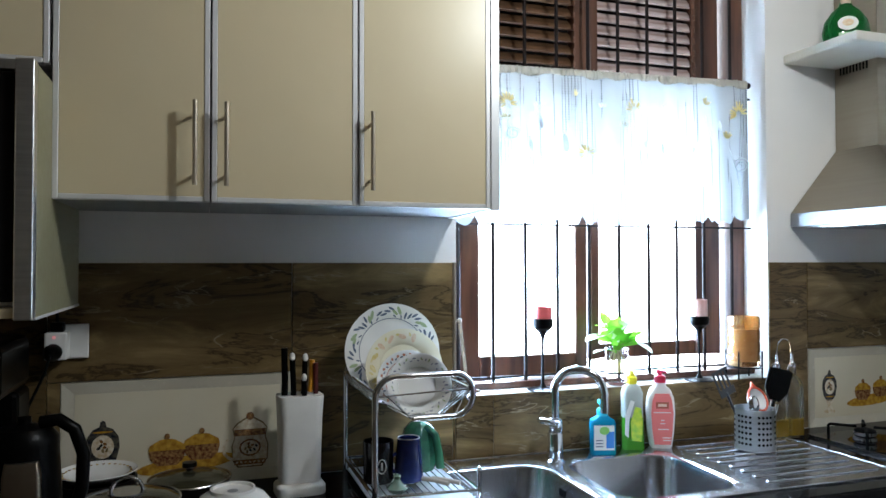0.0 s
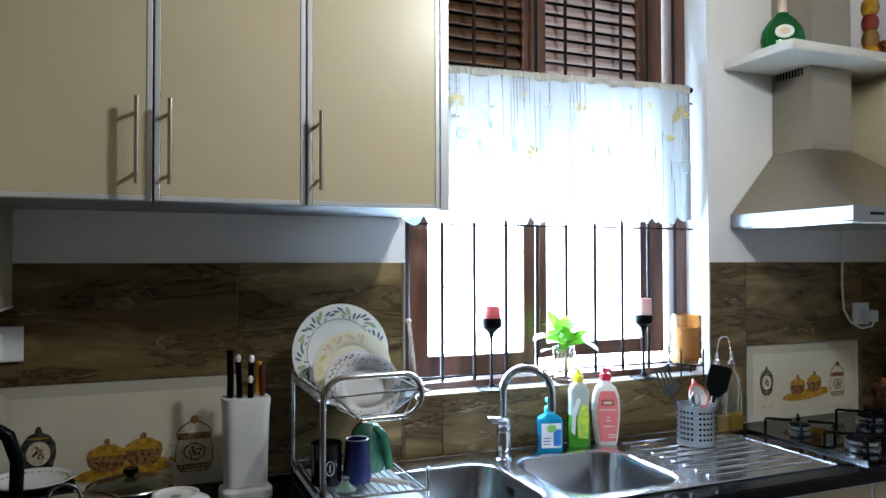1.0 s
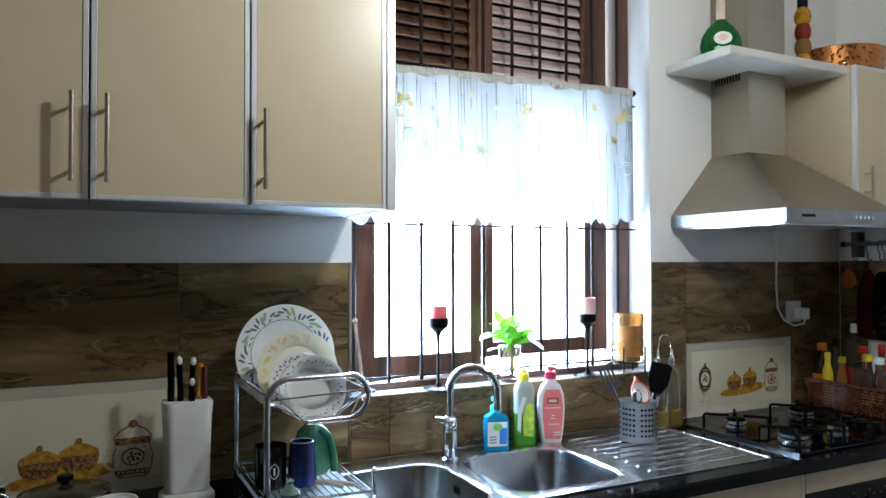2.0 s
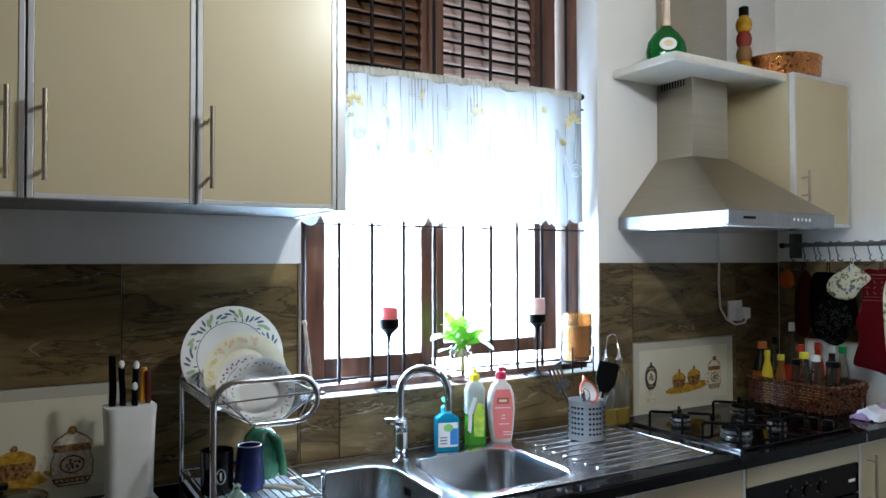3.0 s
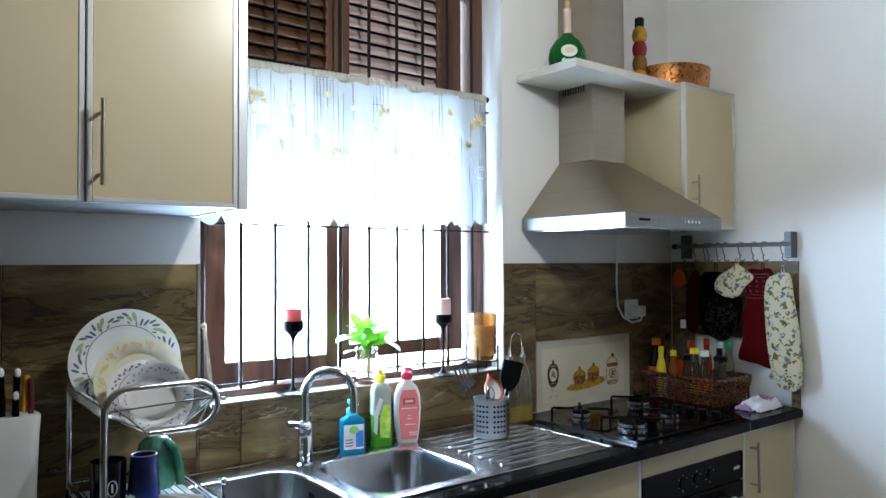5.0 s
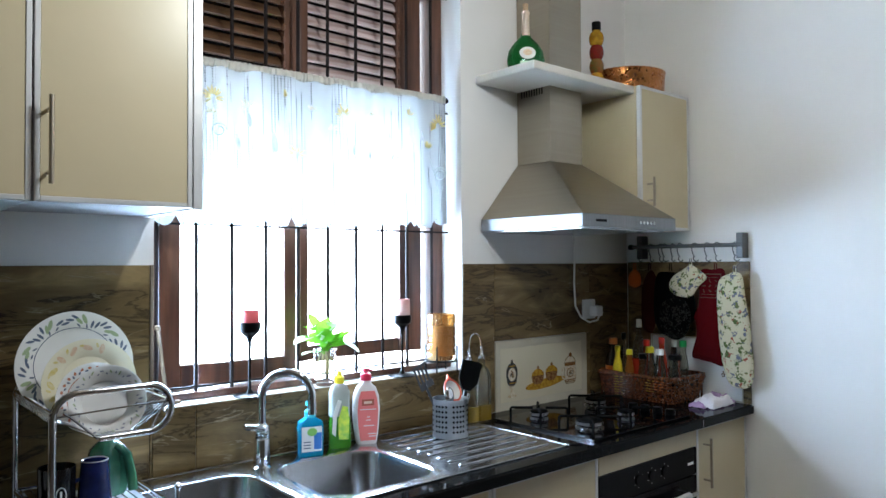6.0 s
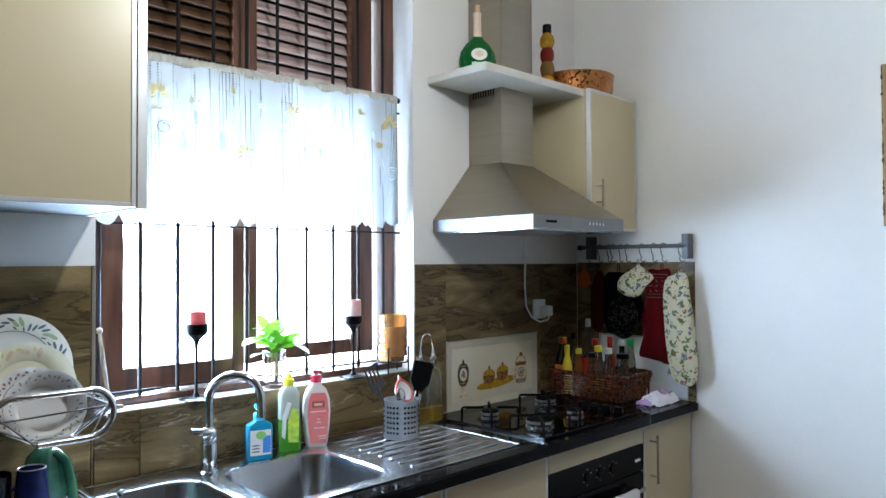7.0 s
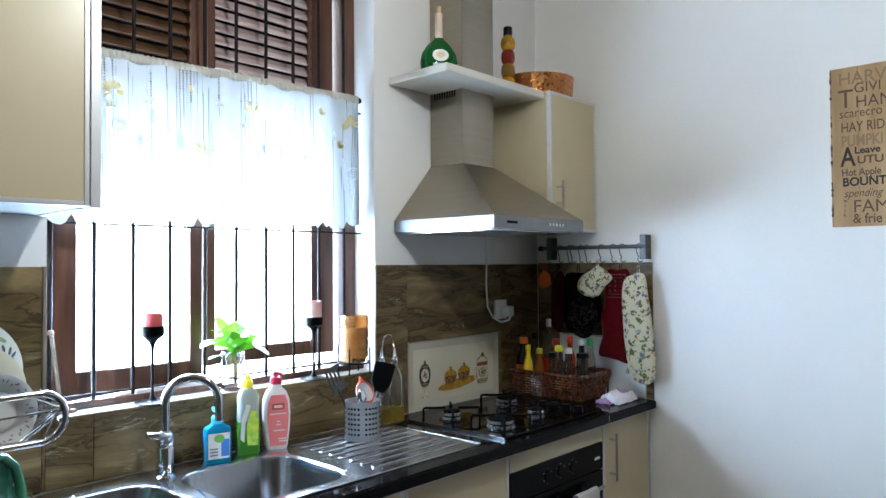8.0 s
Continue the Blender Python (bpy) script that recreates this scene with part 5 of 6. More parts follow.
def leaf(parent, tip, size, turn, tilt, roll, mat):
    """A heart-shaped leaf, folded a little along its midrib, on its stalk."""
    bm = bmesh.new()
    half = [(0.0, 0.0), (0.28, -0.13), (0.52, 0.06), (0.56, 0.34), (0.40, 0.68), (0.0, 1.0)]
    mid = [bm.verts.new((0, z * size, -0.12 * size * (z - 0.3) ** 2)) for z in (0.0, 0.1, 0.3, 0.5, 0.8, 1.0)]
    for s in (-1, 1):
        side = [mid[0]] + [bm.verts.new((s * x * size, z * size, 0.16 * x * size - 0.14 * size * (z - 0.3) ** 2)) for x, z in half[1:-1]] + [mid[-1]]
        for i in range(5):
            vs = [mid[i], mid[i + 1], side[i + 1], side[i]]
            vs = list(dict.fromkeys(vs))
            if len(vs) > 2:
                bm.faces.new(vs)
    part("leaf", bm, mat, parent, smooth=True, m=Matrix.Translation(tip) @ pose(0, 0, 0, tilt, roll, turn))
    part("stalk", tube([(0, 0, 0.09), (tip[0] * 0.4, tip[1] * 0.4, 0.09 + (tip[2] - 0.09) * 0.7), tip], 0.0014, 6), LEAF, parent)


for tip, size, turn, tilt, roll, mat in (((-0.035, -0.01, 0.165), 0.050, 60, 25, 10, LEAF), ((-0.02, -0.02, 0.15), 0.055, 150, 40, -20, LEAF), ((0.0, -0.025, 0.135), 0.055, 190, 35, 0, LEAF), ((0.03, -0.02, 0.14), 0.055, 215, 45, 10, LEAF),
                                          ((0.045, 0.0, 0.135), 0.055, 250, 30, 10, LEAF), ((-0.045, -0.005, 0.13), 0.052, 120, 35, 0, LEAF), ((0.02, 0.01, 0.165), 0.045, 300, 40, 0, LEAF), ((-0.03, 0.01, 0.185), 0.048, 20, 60, 0, LEAF),
                                          ((-0.065, -0.01, 0.150), 0.062, 95, -14, 0, PALELEAF), ((-0.05, -0.02, 0.105), 0.055, 100, -6, 10, PALELEAF), ((0.06, -0.01, 0.125), 0.075, 262, -28, 0, PALELEAF), ((0.05, 0.015, 0.18), 0.048, 285, 30, 0, PALELEAF),
                                          ((0.015, -0.03, 0.12), 0.05, 180, 10, 20, LEAF), ((-0.01, -0.01, 0.17), 0.05, 170, 60, 0, LEAF)):
    leaf(plant, tip, size, turn, tilt, roll, mat)
for k in range(20):
    a = rnd.uniform(0, 360)
    d = rnd.uniform(0.012, 0.05)
    leaf(plant, (d * math.cos(radians(a)), d * math.sin(radians(a)) * 0.6 - 0.008, rnd.uniform(0.115, 0.185)), rnd.uniform(0.026, 0.040), a - 90 + rnd.uniform(-40, 40), rnd.uniform(-15, 65), rnd.uniform(-30, 30), LEAF if k % 4 else PALELEAF)

AMBER = material("amber_ribbed_glass", (0.84, 0.56, 0.27), 0.06, second=(0.76, 0.46, 0.19), scale=10, transmission=0.85, rough_var=0.03)
jar = thing("candle_jar", "amber ribbed glass candle jar in a black stand", "candle jar", pose(1.705, 0.012, 1.118))
prof = [(0, 0.042)]
for i in range(4):
    z = 0.044 + i * 0.042
    prof += [(0.050, z), (0.053, z + 0.006), (0.053, z + 0.034), (0.050, z + 0.041)]
prof += [(0.050, 0.212), (0.047, 0.212), (0.047, 0.06), (0, 0.058)]
part("glass", lathe(prof, 36), AMBER, jar, smooth=True)
part("wax", lathe([(0, 0.06), (0.045, 0.06), (0.045, 0.168), (0, 0.17)], 26), material("honey_wax", (0.72, 0.52, 0.28), 0.5), jar, "honey-coloured wax", smooth=True)
part("stand_ring", tube(arc((0, 0, 0.040), 0.058, 0, 350, 34, "z"), 0.003, 8, closed=True), BLACK, jar)
part("stand_cross", rod((-0.058, 0, 0.039), (0.058, 0, 0.039), 0.003, 8), BLACK, jar)
for k in range(4):
    a = radians(35 + 90 * k)
    part("stand_leg", rod((0.061 * math.cos(a), 0.058 * math.sin(a), 0), (0.061 * math.cos(a), 0.058 * math.sin(a), 0.095), 0.0028, 8), BLACK, jar)
stick = thing("window_stay", "pale worn stick leaning against the window frame", "stick", pose(0.695, 0.045, 1.118))
PALEWOOD = material("worn_pale_wood", (0.22, 0.16, 0.10), 0.7, second=(0.14, 0.10, 0.06), scale=30)
part("rod", tube([(0.012, 0.0, 0.004), (0.0, 0.008, 0.12), (-0.010, 0.015, 0.215)], 0.0055, 8), PALEWOOD, stick, smooth=True)
part("knob", ball((-0.011, 0.0155, 0.218), 0.009), PALEWOOD, stick, smooth=True)
part("foot", box(0.008, 0.05, -0.006, 0.010, 0.0, 0.010, 0.003), PALEWOOD, stick)

# ---- bottles and utensils round the sink ----
SZ = COUNTER + 0.004


def oval_bottle(m, levels, mat, name, label, smooth=True):
    b = thing(name, label, "bottle", m)
    part("bottle_body", oval_stack(levels), mat, b, smooth=smooth)
    return b


def curved_label(parent, hx, hy, z0, z1, mat, label, bulge=0.003, x0=0.0):
    """A label that wraps the front of an oval bottle."""
    bm = bmesh.new()
    n = 12
    lo, hi = [], []
    for i in range(n + 1):
        u = -1 + 2 * i / n
        x = x0 + u * hx
        y = -hy - bulge * (1 - u * u) - 0.0008
        lo.append(bm.verts.new((x, y, z0)))
        hi.append(bm.verts.new((x, y, z1)))
    for i in range(n):
        bm.faces.new((lo[i], lo[i + 1], hi[i + 1], hi[i]))
    return part("label", bm, mat, parent, label, smooth=True)


SOAPBLUE = material("blue_liquid_soap", (0.02, 0.36, 0.58), 0.08, second=(0.02, 0.30, 0.52), scale=5, transmission=0.35)
AQUA = material("aqua_pump_plastic", (0.05, 0.50, 0.66), 0.3)
det = oval_bottle(pose(1.093, -0.085, SZ, 0, 0, -16), [(0.037, 0.020, 0), (0.039, 0.022, 0.006), (0.039, 0.022, 0.092), (0.036, 0.020, 0.104), (0.020, 0.015, 0.113), (0.015, 0.013, 0.118)], SOAPBLUE, "soap_bottle", "blue liquid hand soap in a pump bottle")
lab = curved_label(det, 0.031, 0.0215, 0.016, 0.09, WHITE, "white and blue paper label", 0.002)
curved_label(det, 0.014, 0.0225, 0.022, 0.072, material("blue_label_print", (0.04, 0.20, 0.60), 0.4), "blue printed patch", 0.002, 0.016)
part("label_mark", slab(oval(0.0, 0.075, 0.015, 0.012), 0.001, m=Matrix.Translation((0, -0.0255, 0))), material("green_mark", (0.25, 0.55, 0.12), 0.4), det, "green oval mark")
for z in (0.026, 0.035, 0.044):
    part("label_line", box(-0.026, -0.004, -0.0258, -0.0248, z, z + 0.003), LEAFBLUE, det)
part("pump_collar", lathe([(0.017, 0.116), (0.017, 0.134), (0.012, 0.139), (0, 0.139)], 22), AQUA, det, smooth=True)
part("pump_stem", rod((0, 0, 0.136), (0, 0, 0.152), 0.007, 12), AQUA, det, smooth=True)
part("pump_head", box(-0.013, 0.013, -0.030, 0.012, 0.150, 0.164, 0.005), AQUA, det, smooth=True)

GREENSOAP = material("green_dish_soap", (0.10, 0.42, 0.03), 0.1, second=(0.06, 0.30, 0.02), scale=6, transmission=0.3)
SQUEEZE = material("cloudy_squeeze_plastic", (0.62, 0.66, 0.60), 0.2, transmission=0.35)
gs = oval_bottle(pose(1.212, -0.062, SZ, 0, 0, -18), [(0.033, 0.022, 0), (0.035, 0.025, 0.006), (0.034, 0.024, 0.075), (0.032, 0.022, 0.10)], GREENSOAP, "dish_soap_bottle", "green dish soap in a clear squeeze bottle with yellow cap")
part("bottle_top", oval_stack([(0.032, 0.022, 0.1), (0.031, 0.022, 0.14), (0.032, 0.022, 0.175), (0.024, 0.018, 0.195), (0.013, 0.012, 0.203)]), SQUEEZE, gs, "clear upper half", smooth=True)
part("label", slab([(-0.008, 0.03), (0.024, 0.028), (0.026, 0.09), (0.022, 0.13), (0.004, 0.135), (-0.010, 0.09)], 0.001, m=Matrix.Translation((0, -0.0255, 0))), material("yellow_green_label", (0.65, 0.72, 0.05), 0.4, second=(0.2, 0.5, 0.05), scale=40), gs, "yellow and green label")
part("label", slab([(-0.029, 0.05), (-0.018, 0.04), (-0.014, 0.10), (0.002, 0.15), (-0.010, 0.155), (-0.026, 0.11)], 0.001, m=Matrix.Translation((0, -0.0252, 0))), WHITE, gs, "white curved print")
YCAP = material("yellow_cap", (0.80, 0.66, 0.03), 0.3)
part("cap", lathe([(0.015, 0.202), (0.016, 0.204), (0.016, 0.222), (0.009, 0.228), (0.007, 0.242), (0, 0.243)], 20), YCAP, gs, "yellow flip cap", smooth=True)

LOTION = material("white_lotion_bottle", (0.80, 0.76, 0.74), 0.3)
CORAL = material("coral_label", (0.78, 0.22, 0.20), 0.35, second=(0.74, 0.18, 0.17), scale=5)
lo = oval_bottle(pose(1.308, -0.072, SZ, 0, 0, -22), [(0.030, 0.022, 0), (0.033, 0.025, 0.006), (0.039, 0.028, 0.05), (0.043, 0.029, 0.11), (0.040, 0.027, 0.155), (0.030, 0.022, 0.182), (0.017, 0.015, 0.193), (0.015, 0.014, 0.205)], LOTION, "lotion_bottle", "white lotion bottle with a coral pink label")
part("label", slab([(-0.025, 0.014), (0.025, 0.014), (0.031, 0.06), (0.034, 0.11), (0.030, 0.15), (0.022, 0.172), (-0.022, 0.172), (-0.030, 0.15), (-0.034, 0.11), (-0.031, 0.06)], 0.0016, m=Matrix.Translation((0, -0.0285, 0))), CORAL, lo, "coral pink label")
part("label_badge", box(-0.020, 0.020, -0.0315, -0.0303, 0.126, 0.146, 0.0005, 1), material("brown_badge", (0.42, 0.10, 0.06), 0.4), lo, "dark red badge")
part("badge_bar", box(-0.013, 0.013, -0.0322, -0.0316, 0.132, 0.140), material("peach_print", (0.85, 0.62, 0.45), 0.4), lo)
for x0, x1, z in ((-0.026, 0.026, 0.112), (-0.004, 0.006, 0.088), (-0.006, 0.008, 0.078), (-0.014, 0.020, 0.060), (0.0, 0.026, 0.034), (0.002, 0.026, 0.026)):
    part("label_line", box(x0, x1, -0.0312, -0.0303, z, z + 0.0028), LOTION, lo)
REDPUMP = material("crimson_pump", (0.55, 0.02, 0.06), 0.3)
part("pump_collar", lathe([(0.018, 0.203), (0.018, 0.221), (0.013, 0.226), (0, 0.226)], 22), REDPUMP, lo, smooth=True)
part("pump_head", lathe([(0.007, 0.225), (0.007, 0.230), (0.012, 0.233), (0.011, 0.243), (0, 0.245)], 18), REDPUMP, lo, smooth=True)
part("pump_nozzle", rod((0, 0, 0.238), (0.018, -0.012, 0.236), 0.0045, 10), REDPUMP, lo, smooth=True)


def perforated_holder():
    h = thing("utensil_holder", "perforated stainless steel utensil holder", "utensil holder", pose(1.565, -0.195, SZ + 0.005))
    R, H = 0.059, 0.125
    bright = material("bright_brushed_steel", (0.58, 0.58, 0.59), 0.33, 1.0, scale=5, stretch=(1, 1, 40), bump=0.03, bump_scale=120)
    part("shell", lathe([(0, 0.0), (R, 0.0), (R + 0.001, 0.003), (R, 0.006), (R, H - 0.004), (R + 0.0015, H), (R - 0.002, H), (R - 0.003, 0.006), (0, 0.005)], 48), bright, h, smooth=True)
    hole = None
    for row in range(6):
        for k in range(30):
            a = radians(12 * k)
            if k % 5 == 4:
                continue
            m = pose(0, 0, 0.022 + row * 0.0165) @ pose(0, 0, 0, 0, 0, math.degrees(a))
            if hole is None:
                hole = part("hole", rod((R - 0.001, 0, 0), (R + 0.0009, 0, 0), 0.0041, 10), BLACK, h, "dark round hole", m=m)
            else:
                again(hole, m)
    return h


perforated_holder()


def utensil(name, label, m, head_bm, head_mat, handle=0.13, hm=None):
    u = thing(name, label, name.replace("_", " "), m, "utensils in the holder")
    part("handle", tube([(0, 0, -0.13), (0, 0, 0.0), (0, 0.002, handle)], 0.0045, 8), hm or head_mat, u, smooth=True)
    part("head", head_bm, head_mat, u, smooth=True)
    return u


turner = bmesh.new()
for k in range(4):
    box(-0.026 + k * 0.0145, -0.018 + k * 0.0145, -0.001, 0.001, 0.07, 0.128, 0.001, 1, bm=turner)
box(-0.026, 0.0335, -0.001, 0.001, 0.048, 0.072, 0.001, 1, bm=turner)
box(-0.026, 0.0335, -0.001, 0.001, 0.124, 0.134, 0.001, 1, bm=turner)
DARKGREY = material("dark_grey_nylon", (0.035, 0.036, 0.04), 0.4)
utensil("slotted_turner", "dark grey slotted nylon turner", pose(1.513, -0.165, SZ + 0.12, -6, -22, 0), turner, DARKGREY, 0.06)
spade = slab([(-0.016, 0.05), (0.016, 0.05), (0.040, 0.085), (0.044, 0.15), (0.034, 0.155), (-0.036, 0.15), (-0.040, 0.085)], 0.003)
utensil("spatula", "broad black nylon spatula", pose(1.618, -0.205, SZ + 0.10, -8, 17, -12), spade, BLACK, 0.06)
utensil("serving_spoon", "bright steel serving spoon", pose(1.545, -0.222, SZ + 0.09, 0, -10, 0), ball((0, -0.004, 0.055), 0.024, scale=(0.8, 0.35, 1.25)), CHROME, 0.04)
utensil("serving_spoon", "bright steel serving spoon", pose(1.63, -0.185, SZ + 0.11, -6, 24, 0), ball((0, 0, 0.075), 0.02, scale=(0.8, 0.35, 1.3)), CHROME, 0.06)
utensil("tongs", "thin steel tongs in the utensil holder", pose(1.602, -0.225, SZ + 0.08, 0, 20, 0), rod((0, 0, 0.02), (0, 0, 0.065), 0.006), CHROME, 0.05)
scoop = thing("measuring_scoop", "white scoop with a red rim", "scoop", pose(1.575, -0.19, SZ + 0.152, 62, 0, 10))
part("cup", lathe([(0, -0.02), (0.02, -0.018), (0.036, 0.0), (0.037, 0.008), (0.034, 0.008), (0.02, -0.014), (0, -0.016)], 26), CERAMIC, scoop, smooth=True)
REDRIM = material("red_orange_plastic", (0.65, 0.10, 0.04), 0.35)
part("rim", tube(arc((0, 0, 0.008), 0.037, 0, 350, 30, "z"), 0.0035, 8, closed=True), REDRIM, scoop, "red-orange rim")
part("tab", tube([(-0.010, 0.034, 0.008), (0.0, 0.052, 0.008), (0.010, 0.034, 0.008)], 0.0042, 8), REDRIM, scoop)

OIL = material("golden_oil", (0.55, 0.36, 0.03), 0.05, transmission=0.55)
CLEARB = material("clear_bottle_glass", (0.62, 0.60, 0.50), 0.04, transmission=0.95)
oil = thing("oil_bottle", "square glass twin oil bottle with swing-top stoppers", "oil bottle", pose(1.795, -0.075, COUNTER))
for x in (-0.032, 0.032):
    ob = part("flask", oval_stack([(0.030, 0.028, 0), (0.031, 0.029, 0.005), (0.031, 0.029, 0.165), (0.024, 0.022, 0.19), (0.011, 0.011, 0.205), (0.011, 0.011, 0.235)]), CLEARB, oil, smooth=True, m=Matrix.Translation((x, 0, 0.0005)))
    ob.visible_shadow = False
    part("oil", box(-0.0275, 0.0275, -0.0255, 0.0255, 0.006, 0.062, 0.004), OIL, ob, "golden oil")
    part("stopper", lathe([(0.013, 0.232), (0.014, 0.240), (0.008, 0.246), (0.005, 0.262), (0.004, 0.275), (0, 0.276)], 18), CHROME, ob, "steel pourer", smooth=True)
part("wire_handle", tube([(-0.032, 0, 0.27), (-0.026, 0, 0.30)] + arc((0, 0, 0.30), 0.026, 180, 0, 12) + [(0.032, 0, 0.27)], 0.0025, 8), CHROME, oil, smooth=True)


# ---- things on the wall shelf ----
GREENBOTTLE = material("green_bottle_glass", (0.01, 0.20, 0.04), 0.05, second=(0.008, 0.15, 0.03), scale=4, transmission=0.5, rough_var=0.02)
FOIL = material("cream_foil", (0.70, 0.55, 0.42), 0.4)
flask = thing("wine_bottle", "flat round green wine bottle with a cream neck", "bottle", pose(1.99, -0.16, 2.244, 0, 0, -38))
part("glass", lathe([(0, 0), (0.056, 0), (0.068, 0.012), (0.073, 0.045), (0.066, 0.080), (0.045, 0.112), (0.022, 0.132), (0.016, 0.15), (0, 0.15)], 36, sy=0.55), GREENBOTTLE, flask, smooth=True)
part("neck_foil", lathe([(0.0165, 0.138), (0.0155, 0.16), (0.0145, 0.222), (0.016, 0.224), (0.016, 0.232), (0.0135, 0.234), (0, 0.234)], 22), FOIL, flask, "cream neck foil", smooth=True)
part("cork", lathe([(0.010, 0.233), (0.011, 0.262), (0, 0.263)], 14), material("cork", (0.55, 0.38, 0.22), 0.8), flask, smooth=True)
part("label", slab(oval(0, 0.064, 0.031, 0.024), 0.001, m=Matrix.Translation((0, -0.0490, 0)) @ pose(0, 0, 0, -7)), CERAMIC, flask, "oval white label")
part("label_mark", slab(oval(0, 0.066, 0.017, 0.012), 0.0008, m=Matrix.Translation((0, -0.0502, 0)) @ pose(0, 0, 0, -7)), FADEDROSE, flask, "rose printed crest")
part("label_bar", box(-0.028, 0.028, -0.0425, -0.0405, 0.024, 0.033), material("pale_green_print", (0.45, 0.62, 0.42), 0.4), flask)
jarb = thing("spice_bottle", "bulbous layered bottle of yellow and red pickles", "bottle", pose(2.415, -0.17, 2.244))
PICKLE = (material("yellow_pickle", (0.55, 0.30, 0.02), 0.1, second=(0.30, 0.14, 0.01), scale=40), material("red_pickle", (0.20, 0.015, 0.010), 0.1, second=(0.16, 0.02, 0.01), scale=40), material("olive_pickle", (0.14, 0.12, 0.03), 0.1, second=(0.30, 0.08, 0.02), scale=40))
for z0, r, h, mt in ((0.0, 0.031, 0.068, PICKLE[0]), (0.062, 0.030, 0.064, PICKLE[2]), (0.121, 0.030, 0.064, PICKLE[1]), (0.180, 0.031, 0.062, PICKLE[0])):
    part("glass_bulb", lathe([(0.018, z0)] + [(0.022 + (r - 0.022) * math.sin(math.pi * i / 8), z0 + h * i / 8) for i in range(1, 8)] + [(0.018, z0 + h)], 26), mt, jarb, "clear bulb of coloured pickle", smooth=True)
part("neck", lathe([(0.020, 0.238), (0.016, 0.246), (0.015, 0.25), (0, 0.25)], 20), PICKLE[0], jarb, smooth=True)
part("cap", lathe([(0.018, 0.246), (0.019, 0.25), (0.019, 0.280), (0.016, 0.283), (0, 0.283)], 20), BLACK, jarb, "black cap", smooth=True)
COPPER = material("hammered_copper", (0.56, 0.24, 0.085), 0.28, 1.0, second=(0.42, 0.16, 0.05), scale=10)
nt = COPPER.node_tree
vor = nt.nodes.new("ShaderNodeTexVoronoi")
vor.inputs["Scale"].default_value = 75
tcn = nt.nodes.new("ShaderNodeTexCoord")
nt.links.new(tcn.outputs["Object"], vor.inputs["Vector"])
bpn = nt.nodes.new("ShaderNodeBump")
bpn.inputs["Strength"].default_value, bpn.inputs["Distance"].default_value = 0.75, 0.0035
nt.links.new(vor.outputs["Distance"], bpn.inputs["Height"])
nt.links.new(bpn.outputs[0], nt.nodes["Principled BSDF"].inputs["Normal"])
pan = thing("copper_pan", "round hammered copper pan on top of the wall cabinet", "pan", pose(2.63, -0.168, 2.2445))
part("bowl", lathe([(0, 0), (0.150, 0), (0.156, 0.006), (0.160, 0.086), (0.163, 0.091), (0.158, 0.091), (0.152, 0.008), (0, 0.006)], 56, sx=1.04), COPPER, pan, smooth=True)
for s in (-1, 1):
    part("handle", tube([(-0.04, s * 0.153, 0.06), (-0.02, s * 0.163, 0.065), (0.02, s * 0.163, 0.065), (0.04, s * 0.153, 0.06)], 0.005, 8), COPPER, pan, smooth=True)

# ---- hanging rail on the side wall ----
RX = 2.822
DULLSTEEL = material("dull_rail_steel", (0.13, 0.13, 0.127), 0.5, 0.7, scale=6, stretch=(1, 1, 20))
rail = thing("hanging_rail", "steel utensil rail with hooks on the side wall", "rail", pose(X_EAST, -0.32, 1.588))
part("bar", rod((RX - X_EAST, 0.265, 0), (RX - X_EAST, -0.262, 0), 0.0085, 14), DULLSTEEL, rail, smooth=True)
for y in (0.225, -0.254):
    part("bracket", box(RX - X_EAST - 0.003, 0.0, y - 0.014, y + 0.014, -0.055, 0.050, 0.002, 1), DULLSTEEL, rail, "flat steel bracket")
part("end_cap", rod((RX - X_EAST, 0.262, 0), (RX - X_EAST, 0.280, 0), 0.0115, 14), BLACK, rail, smooth=True)


def hook(y, turn=0.0):
    h = thing("s_hook", "steel s-shaped hook on the rail", "hook", pose(RX, y, 1.588, 0, 0, turn), "hooks on the rail")
    pts = [p for p in arc((0, 0, 0.0), 0.012, 200, 0, 10, "x")] + [(0, 0.012, -0.02), (0, 0.006, -0.04)] + arc((0, -0.006, -0.055), 0.012, 60, -150, 10, "x")
    part("wire", tube(pts, 0.0022, 8), DULLSTEEL, h, smooth=True)


for y in (-0.095, -0.155, -0.205, -0.225, -0.265, -0.30, -0.372, -0.43, -0.475, -0.556):
    hook(y, random.uniform(-25, 25))


